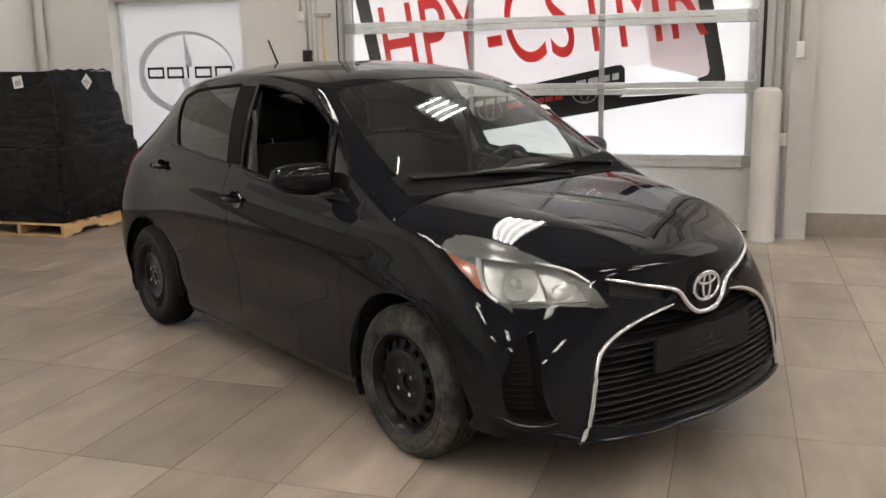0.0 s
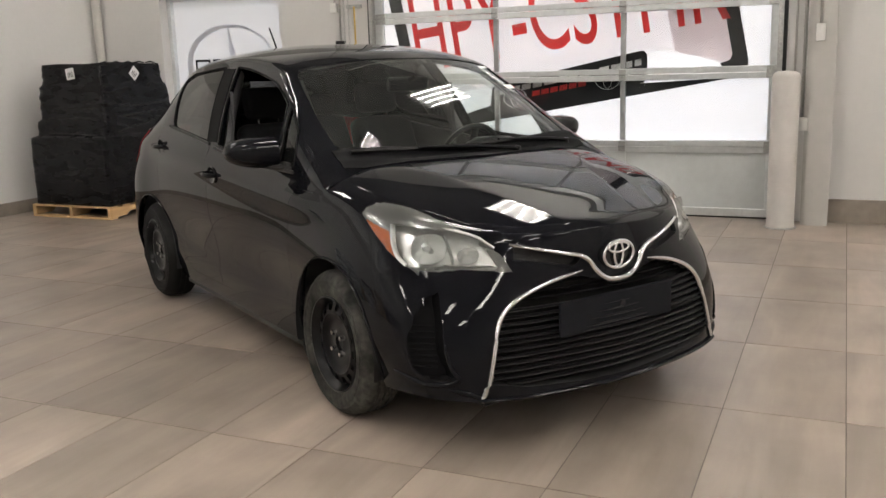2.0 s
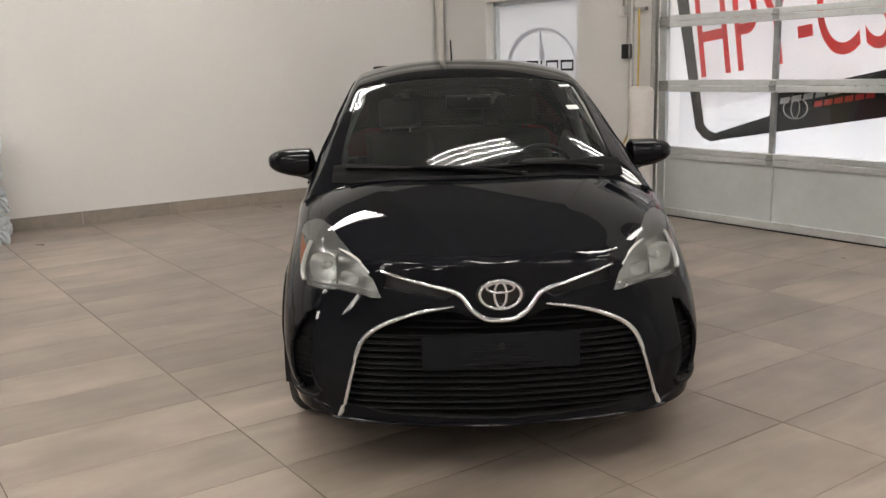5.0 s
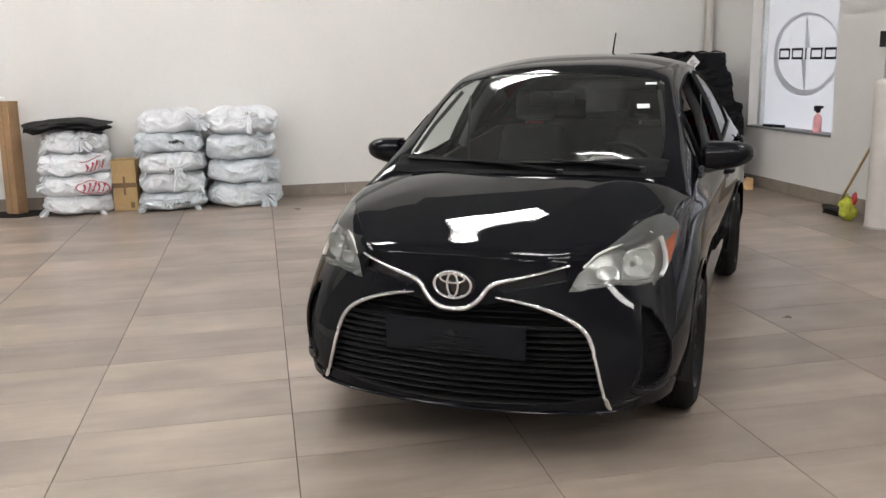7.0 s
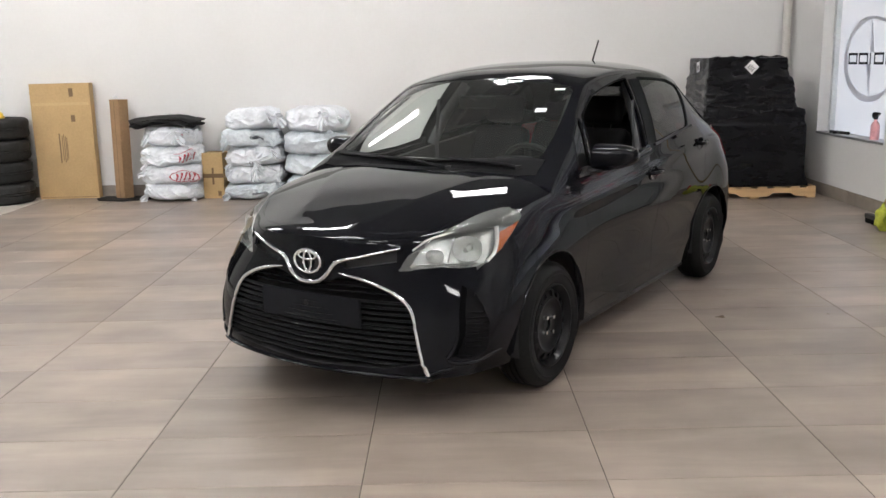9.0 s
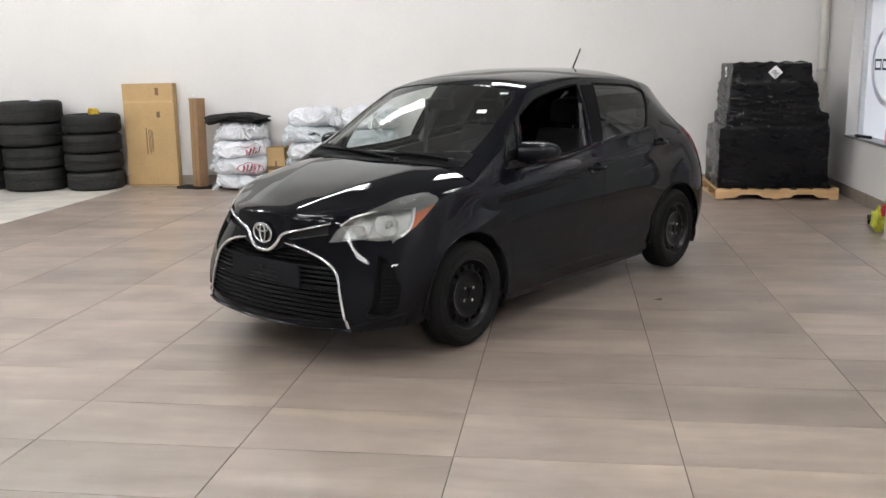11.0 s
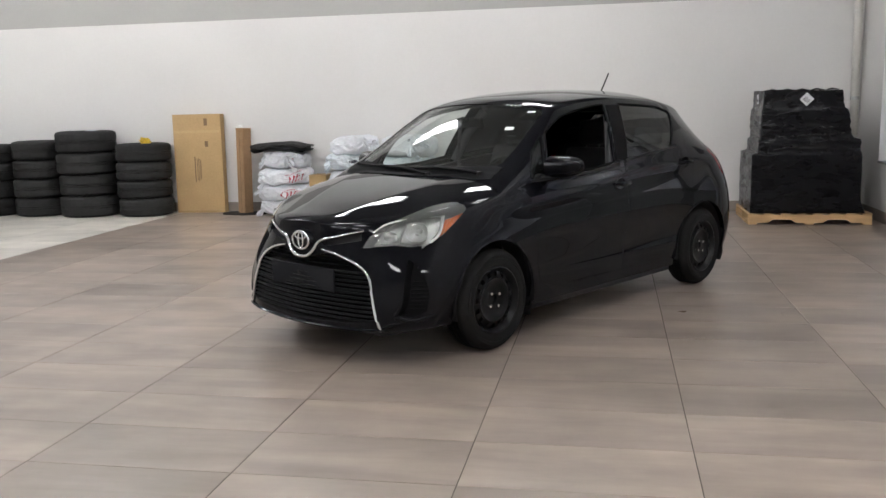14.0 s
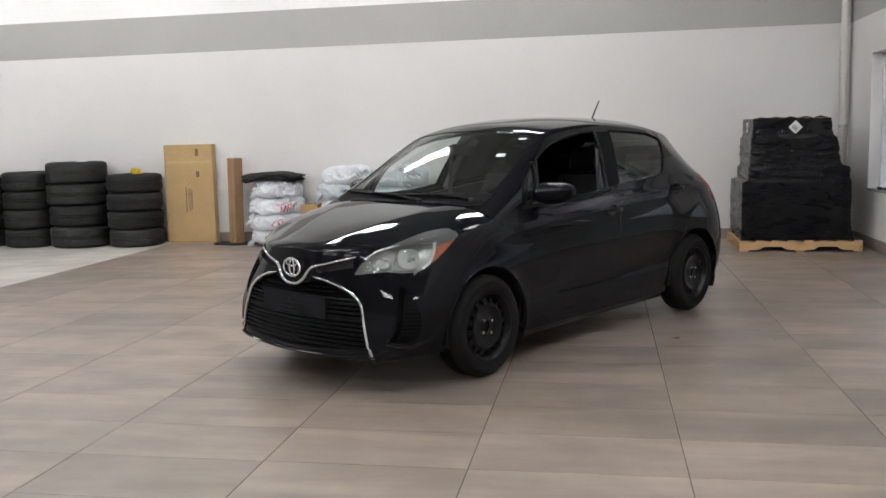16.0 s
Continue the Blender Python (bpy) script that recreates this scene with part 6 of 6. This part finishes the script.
def slim_extras(c):
    part("cap", box(-.142, .004, -.082, .082, 1.165, 1.185, bevel=.003), CARD_BROWN, c, "folded carton end")
    part("seam", box(.0003, .0014, -.004, .004, .01, 1.16), CARD_DARK, c)


carton("slim_carton", pose(-5.83, .245, .012, 0, -1.4, -32), .14, .16, 1.18, "slim brown carton standing on a black floor mat", slim_extras, CARD_BROWN)
tip = blob((.02, .03, .02), (-5.92, .255, 1.205), 15, .3, 2)
tagged(part("paper_tuft", tip, LABEL, None, "white paper tuft on top of the slim carton", 60), category="paper")
mat_pts = [(-6.05, .0), (-6.02, .66), (-5.72, .62), (-5.60, .36), (-5.70, .02), (-5.86, -.06)]
tagged(part("floor_mat", prism(mat_pts, .010, "xy", .0005, bevel=.002), BLACK_SHEET, None, "thin black rubber mat on the floor", 30), category="mat")


def small_extras(c):
    part("tape", box(.0002, .0012, -.125, .125, .25, .30), CARD_DARK, c, "dark printed band")
    part("print_line", box(.0014, .002, -.012, .012, .17, .37), CARD_DARK, c)
    part("print_mark", box(.0003, .0014, .05, .09, .03, .09), CARD_DARK, c)


carton("cardboard_box", pose(-5.70, 1.425, 0, 0, 0, -3), .30, .25, .545, "small cardboard carton between bagged tyres", small_extras)


def bagged(at, rx, ry, h, seed, material, label, knot=None, prints=(), ears=(), lean=0.0):
    """A tyre in a loose plastic bag: slumped sides with sharp folds, gathered ends, ears and printed marks."""
    t = empty("bagged_tyre", pose(*at, lean, lean * .6, 0))
    tagged(t, label, "bagged tyre", "tyres in plastic bags stacked along the wall")
    b = bmesh.new()
    n, m = 150, 30
    ka, ku = knot if knot else (seed * 1.7 % 6.28, .2)

    def fold(q, sharp):
        return (1 - abs(noise.noise(q))) ** sharp

    def shape(a, u):
        """Skin at angle a and height u from -1 to 1."""
        c, s = math.cos(a), math.sin(a)
        w = (1 - abs(u) ** 3.4) ** .30
        slump = .07 * noise.noise((c * 1.6 + seed, s * 1.6, u * 1.1)) - .05 * u * (1 + noise.noise((c + seed, s, 3)))
        da, du = math.atan2(math.sin(a - ka), math.cos(a - ka)), u - ku
        far = math.hypot(da * 1.3, du * .5)
        rays = .030 * math.exp(-far * 1.5) * math.sin(13 * math.atan2(du * .5, da * 1.3) + 2 * noise.noise((da * 3, du * 3, seed)))
        skew = a * 3.4 + u * .9 * math.sin(seed)
        folds = .075 * (fold((math.cos(skew / 3.4) * 2.2 + seed, math.sin(skew / 3.4) * 2.2, u * .8 + .6 * s), 5) - .35)
        folds += .045 * (fold((c * 5 + seed + u, s * 5 - u, u * 1.7), 6) - .3) + .020 * (fold((c * 11 + seed, s * 11, u * 4), 4) - .35)
        k = w * (1 + slump + folds + rays)
        sq = (abs(c) ** 3 + abs(s) ** 3) ** (-1 / 3)
        z = h / 2 + h / 2 * u + .05 * noise.noise((c * 2 + seed, s * 2, 5)) * (1 - abs(u) ** 6) + .012 * folds / .05 * (u > -.9)
        return Vector((rx * sq * c * k, ry * sq * s * k, max(0, z)))
    rows = []
    for j in range(m + 1):
        u = -1 + 2 * j / m
        rows.append([b.verts.new(shape(a, u)) for a in np.linspace(0, 2 * math.pi, n, endpoint=False)])
    for A, B in zip(rows, rows[1:]):
        for k in range(n):
            b.faces.new((A[k], A[(k + 1) % n], B[(k + 1) % n], B[k]))
    b.faces.new(rows[0][::-1]), b.faces.new(rows[-1])
    bmesh.ops.remove_doubles(b, verts=b.verts, dist=.0004)
    part("bag", b, material, t, "", 60)
    rnd = random.Random(seed)

    def flap(p, d, length, width, name, text):
        """A crumpled limp sheet of film that fans out from one spot."""
        q = bmesh.new()
        side = d.cross(Vector((1, 0, .2))).normalized()
        ph = rnd.uniform(0, 9)
        g = []
        for i in range(9):
            f = i / 8
            g.append([])
            for j in range(11):
                v = j / 5 - 1
                spread = .012 + width * f ** .8 * (1 - .25 * abs(v) * f)
                co = p + d * (length * f * (1 - .18 * v * v) - .02) + side * (v * spread) + Vector((.022 * f * math.sin(v * 6 + ph) + .03 * f * (1 - f), 0, -.05 * f * f))
                co += Vector((noise.noise(co * 14), noise.noise(co * 15), noise.noise(co * 13))) * .014
                g[-1].append(q.verts.new(co))
        for A, B in zip(g, g[1:]):
            for j in range(10):
                q.faces.new((A[j], B[j], B[j + 1], A[j + 1]))
        bmesh.ops.recalc_face_normals(q, faces=q.faces)
        bmesh.ops.solidify(q, geom=list(q.faces), thickness=.002)
        part(name, q, material, t, text, 60)
    if knot:
        p = shape(*knot)
        for d in ((.5, .5, .55), (.5, -.25, -.9), (.35, .8, -.35)):
            flap(p, Vector(d).normalized(), rnd.uniform(.10, .16), rnd.uniform(.035, .06), "bag_knot", "gathered bag ends")
    for a0, u0 in ears:
        p = shape(a0, u0) * .97
        d = Vector((.25 + .4 * abs(math.cos(a0)), math.copysign(1, math.sin(a0)), rnd.uniform(-.5, .4))).normalized()
        flap(p, d, rnd.uniform(.07, .12), rnd.uniform(.03, .055), "bag_corner", "limp bag corner")
    for strokes, width, pm in prints:
        q = bmesh.new()
        for st in strokes:
            pts = [shape(a, u) * 1.003 + Vector((.003, 0, 0)) for a, u in spline(st, max(8, 5 * len(st)))]
            sweep(pts, width, 6, flat=(1.0, .35), bm=q)
        part("print_mark", q, pm, t, "", 60)
    return t


RED, INKY = BAG_RED, BAG_INK


def scrawl(a0, a1, u0, u1, n):
    """Slanted brush strokes side by side, as a plain printed band."""
    w = (a1 - a0) / n
    return [[(a0 + i * w + w * .1, u0), (a0 + i * w + w * .55, u0 + (u1 - u0) * (.5 if i % 2 else .6)), (a0 + i * w + w * (.75 if i % 3 else .4), u1)] for i in range(n)]


def ring_mark(a, u, ra, ru):
    return [[(a + ra * math.cos(k), u + ru * math.sin(k)) for k in np.linspace(0, 2 * math.pi, 13)]]


def small_print(a, u, n):
    return ring_mark(a, u, .05, .16) + [[(a + .085 + .055 * i, u - .12), (a + .097 + .055 * i, u + .0), (a + .108 + .055 * i, u + .12)] for i in range(n)]


B1 = "tyre in a white store bag with red print, stacked"
bagged((-5.80, .95, .0), .33, .345, .215, 1, BAG, B1, None, (), ((-.9, -.6), (.75, -.7)))
bagged((-5.80, .96, .195), .335, .355, .245, 2, BAG, B1, None, [(ring_mark(.52, -.08, .46, .52), .011, RED), (scrawl(.24, .84, -.42, .24, 5), .013, RED)], ((-.85, .2),))
bagged((-5.81, .94, .415), .33, .345, .235, 3, BAG, B1, None, [([[(.30, .30), (.55, .38), (.90, .46)]], .009, RED), (scrawl(.42, 1.0, -.55, .14, 5), .013, RED)], ((-.8, -.7), (.8, .3)), 1.5)
bagged((-5.83, .95, .625), .29, .315, .255, 4, BAG, "tyre in a white bag with knotted handles, under black sheets", (.33, .35), [(scrawl(.38, .56, -.3, .1, 3), .010, RED)], ((-.85, -.3), (-.75, .1), (.6, .5)), -2)
B2 = "tyre in a pale branded plastic bag, stacked against the wall"
bagged((-5.78, 1.93, .0), .33, .345, .20, 11, BAG_GREY, B2, None, [(small_print(.10, -.25, 6), .009, INKY)], ((-.8, -.5), (.7, -.7)), 1)
bagged((-5.78, 1.93, .18), .33, .335, .235, 12, BAG, B2, (.12, .35), (), ((-.8, .5), (.9, -.2)), -1.5)
bagged((-5.79, 1.95, .395), .325, .34, .235, 13, BAG, B2, (.16, -.55), [(ring_mark(.0, -.55, .05, .2), .006, INKY)], ((-.85, -.5), (.7, .4)), 2)
bagged((-5.80, 1.92, .61), .32, .345, .22, 14, BAG_GREY, B2, None, [(small_print(.12, .12, 6), .010, INKY)], ((-.8, .1), (.75, .2), (-.9, -.6)), -1.5)
bagged((-5.83, 1.94, .815), .29, .315, .245, 15, BAG, B2, (.95, .1), (), ((.7, -.2), (.62, .4)), 2.5)
B3 = "tyre in a grey-white plastic bag, stacked against the wall"
bagged((-5.80, 2.69, .0), .33, .385, .265, 21, BAG_GREY, B3, (.55, -.2), (), ((-.8, .4),), 1)
bagged((-5.81, 2.69, .25), .33, .38, .27, 22, BAG_GREY, B3, (.6, .35), (), ((.75, 0),), -1)
bagged((-5.81, 2.68, .505), .325, .365, .285, 23, BAG_GREY, B3, (.5, .7), (), (), 1.5)
bagged((-5.82, 2.70, .77), .32, .36, .295, 24, BAG, B3, (.25, .15), [(ring_mark(.16, .5, .03, .12), .006, INKY)], ((.7, .3), (.3, .6)), -1)
# limp black sheets on the first stack
for i, (dz, rot, sx, sy) in enumerate(((.0, 8, .26, .44), (.018, -12, .24, .42), (.036, 20, .22, .40), (.052, -4, .22, .46))):
    sh = bmesh.new()
    g = [[sh.verts.new((sx * u, sy * v * (1 - .25 * u * u), .03 * noise.noise((u * 2 + i, v * 2, i)) - .05 * (abs(v) ** 2.2) - .03 * max(0, u) ** 2)) for v in np.linspace(-1, 1, 15)] for u in np.linspace(-1, 1, 9)]
    for A, B in zip(g, g[1:]):
        for k in range(14):
            sh.faces.new((A[k], B[k], B[k + 1], A[k + 1]))
    bmesh.ops.recalc_face_normals(sh, faces=sh.faces)
    bmesh.ops.solidify(sh, geom=list(sh.faces), thickness=.008)
    ob = part("black_sheet", sh, BLACK_SHEET, None, "limp black plastic sheet lying on bagged tyres", 40)
    tagged(ob, category="sheet", group="black sheets on the bags")
    ob.matrix_basis = pose(-5.80, .90, .945 + dz, 0, 0, rot)

# ---- wrapped pallet in the corner ----
PX0, PX1, PY0, PY1 = -5.80, -4.75, 6.925, 8.265
pal = empty("pallet")
tagged(pal, "pale pine pallet on the floor in the corner", "pallet")
for x in (PX0 + .02, (PX0 + PX1) / 2, PX1 - .02):
    out = [(PY0, .022), (PY0 + .22, .022), (PY0 + .27, .06), (PY0 + .47, .06), (PY0 + .52, .022), (PY1 - .52, .022), (PY1 - .47, .06), (PY1 - .27, .06), (PY1 - .22, .022), (PY1, .022), (PY1, .112), (PY0, .112)]
    part("stringer", prism(out, .038, "yz", x - .019, bevel=.002), PINE, pal)
for i in range(8):
    y = PY0 + .0 + i * (PY1 - PY0 - .10) / 7
    part("deck_board", box(PX0, PX1, y, y + .10, .1125, .131, bevel=.002), PINE, pal)
for y in (PY0, (PY0 + PY1) / 2 - .05, PY1 - .10):
    part("base_board", box(PX0, PX1, y, y + .10, .003, .0215, bevel=.002), PINE, pal)

load = empty("wrapped_load")
tagged(load, "goods wrapped in shiny black stretch film on a pallet", "wrapped goods")
LEVELS = [.132, .30, .80, .83, .96, .99, 1.10, 1.30, 1.33, 1.40, 1.525]
IN_X = [.012, .014, .02, .06, .07, .10, .11, .12, .14, .15, .16]
IN_Y0 = [.012, .012, .015, .085, .09, .105, .11, .115, .13, .135, .135]
IN_Y1 = [.03, .085, .10, .105, .11, .20, .215, .255, .29, .295, .31]


def film_skin():
    """Stretch film drawn over the stacked goods: stepped sides, drawn folds at the steps, a sagging top."""
    b = bmesh.new()
    rings, n = [], 40
    for z in list(np.linspace(.132, .78, 20)) + list(np.linspace(.79, 1.525, 60)):
        ix, iy0, iy1 = (float(pchip(LEVELS, k, z)[0]) for k in (IN_X, IN_Y0, IN_Y1))
        x0, x1, y0, y1 = PX0 + .03 + ix, PX1 - .005 - ix * .55, PY0 + .01 + iy0, PY1 - .03 - iy1
        folded = smoothstep(.80, .86, z) * smoothstep(1.22, 1.12, z)
        pts = []
        for (ax, ay), (bx, by) in (((x0, y0), (x1, y0)), ((x1, y0), (x1, y1)), ((x1, y1), (x0, y1)), ((x0, y1), (x0, y0))):
            nx, ny = (by - ay), -(bx - ax)
            l = math.hypot(nx, ny)
            for i in range(n):
                u = i / n
                px, py = ax + (bx - ax) * u, ay + (by - ay) * u
                along = px + py
                d = .012 * noise.noise((px * 2.4, py * 2.4, z * 2)) + .0025 * noise.noise((px * 7, py * 7, z * 5))
                d += folded * (.016 * (1 - abs(noise.noise((along * 1.1, z * 15 + along * 2.2, 2)))) ** 4 - .006)
                d += .006 * (1 - folded) * ((1 - abs(noise.noise((along * 1.6, z * 4 + along * 1.3, 7)))) ** 6 - .2)
                corner = min(u, 1 - u) * l
                d -= max(0, .03 - corner) * .45
                d += .014 * math.exp(-(corner / .05) ** 2) * noise.noise((z * 22, px + py, 5)) * smoothstep(.9, 1.1, z)
                lift = .016 * noise.noise((along * 2.3, z, 9)) * smoothstep(1.44, 1.525, z)
                pts.append((px + nx / l * d, py + ny / l * d, z + lift))
        rings.append([b.verts.new(p) for p in pts])
    m = len(rings[0])
    for A, B in zip(rings, rings[1:]):
        for i in range(m):
            b.faces.new((A[i], A[(i + 1) % m], B[(i + 1) % m], B[i]))
    b.faces.new(rings[0][::-1])
    mid = b.verts.new((sum(v.co.x for v in rings[-1]) / m, sum(v.co.y for v in rings[-1]) / m, 1.50))
    for i in range(m):
        b.faces.new((rings[-1][i], rings[-1][(i + 1) % m], mid))
    return b


part("film", film_skin(), WRAP, load, "", 75)
# twisted film bands that catch the light
for iy, ix, z0, z1, z2 in ((.088, .065, .835, .90, .985), (.105, .10, .99, 1.01, 1.04), (.112, .112, 1.085, 1.095, 1.115)):
    fy, fx = PY0 + .006 + iy, PX1 - .001 - ix * .55
    pts = [(PX0 + .25, fy, z0 + .01), (fx - .10, fy - .002, z0), (fx - .005, fy + .03, z0), (fx, PY0 + .5, z1), (fx, PY1 - .27, z2)]
    sb = sweep(spline(pts, 60), .013, 10, flat=(.3, 1.0))
    for v in sb.verts:
        v.co += Vector((noise.noise(v.co * 25), noise.noise(v.co * 27), noise.noise(v.co * 40))) * .007
    part("film_band", sb, WRAP_EDGE, load, "shiny twisted film band", 70)
for k in range(5):
    y = PY0 + .18 + .16 * k
    sb = sweep([(PX1 - .115 - .03 * (k % 2), y, 1.525), (PX1 - .098, y + .05, 1.535), (PX1 - .11, y + .13, 1.523)], [.010, .02, .008], 8, flat=(1, .5))
    part("film_fold", sb, WRAP_EDGE, load, "gathered film along the top edge", 70)
sb = sweep([(PX1 - .05, PY0 + .115, .96), (PX1 - .075, PY0 + .13, 1.1), (PX1 - .08, PY0 + .14, 1.3), (PX1 - .10, PY0 + .155, 1.5)], [.018, .012, .016, .02], 8, flat=(.6, 1))
for v in sb.verts:
    v.co += Vector((noise.noise(v.co * 30), noise.noise(v.co * 27), 0)) * .008
part("film_fold", sb, WRAP_EDGE, load, "gathered film at the corner", 70)


def handling_label(m):
    l = part("paper_label", box(-.055, .055, -.001, 0, -.055, .055), LABEL, load, "white handling label with dark bars")
    l.matrix_basis = m
    for i in range(4):
        s = part("bar", box(-.03 + .018 * i, -.022 + .018 * i, -.0022, -.001, -.035, .012 + .01 * (i % 2)), INK, l)


handling_label(pose(-5.22, PY0 + .136, 1.43, 0, -8, 0))
handling_label(pose(PX1 - .083, 7.53, 1.42, 0, 45, 90))


# ---- floor tiles ----
PITCH_X, PITCH_Y, JOINT, JOINT_LONG = 0.459, 0.917, 0.0030, 0.0048
X0, Y0 = 2.343, 2.962
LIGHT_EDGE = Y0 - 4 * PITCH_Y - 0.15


def tile_mesh(w, d):
    b = bmesh.new()
    add_box(b, 0, w, 0, d, -.012, 0)
    top = [e for e in b.edges if all(v.co.z > -.001 for v in e.verts)]
    bmesh.ops.bevel(b, geom=top, offset=.0008, segments=1, affect="EDGES")
    me = bpy.data.meshes.new("tile")
    b.to_mesh(me)
    b.free()
    me.materials.append(TILE)
    return me


floor_tiles = empty("tile_floor")
tagged(floor_tiles, "taupe veined porcelain floor tiles laid in a grid", kind="structure")
shared = tile_mesh(PITCH_X - JOINT, PITCH_Y - JOINT_LONG)
rest_v, rest_f = [], []
rest_light_v, rest_light_f = [], []
count = 0
for j in range(-14, 7):
    y = Y0 + j * PITCH_Y
    for i in range(-19, 24):
        x = X0 + i * PITCH_X
        if x + PITCH_X > EAST or x < WEST - .5 or y + PITCH_Y > NORTH + .9 or y < SOUTH - .5:
            continue
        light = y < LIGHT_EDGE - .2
        near = -1.4 <= i * PITCH_X + X0 <= 4.1 and 0.2 <= y <= 7.4
        if near and not light and count < 300:
            ob = new("tile", shared)
            ob.parent = floor_tiles
            ob.matrix_basis = pose(x, y, 0)
            count += 1
        else:
            v, f = (rest_light_v, rest_light_f) if light else (rest_v, rest_f)
            k, w, d, c = len(v), PITCH_X - JOINT, PITCH_Y - JOINT_LONG, .0008
            v += [(x, y, -.0008), (x + w, y, -.0008), (x + w, y + d, -.0008), (x, y + d, -.0008), (x + c, y + c, 0), (x + w - c, y + c, 0), (x + w - c, y + d - c, 0), (x + c, y + d - c, 0)]
            f += [(k + 4, k + 5, k + 6, k + 7), (k, k + 1, k + 5, k + 4), (k + 1, k + 2, k + 6, k + 5), (k + 2, k + 3, k + 7, k + 6), (k + 3, k, k + 4, k + 7)]
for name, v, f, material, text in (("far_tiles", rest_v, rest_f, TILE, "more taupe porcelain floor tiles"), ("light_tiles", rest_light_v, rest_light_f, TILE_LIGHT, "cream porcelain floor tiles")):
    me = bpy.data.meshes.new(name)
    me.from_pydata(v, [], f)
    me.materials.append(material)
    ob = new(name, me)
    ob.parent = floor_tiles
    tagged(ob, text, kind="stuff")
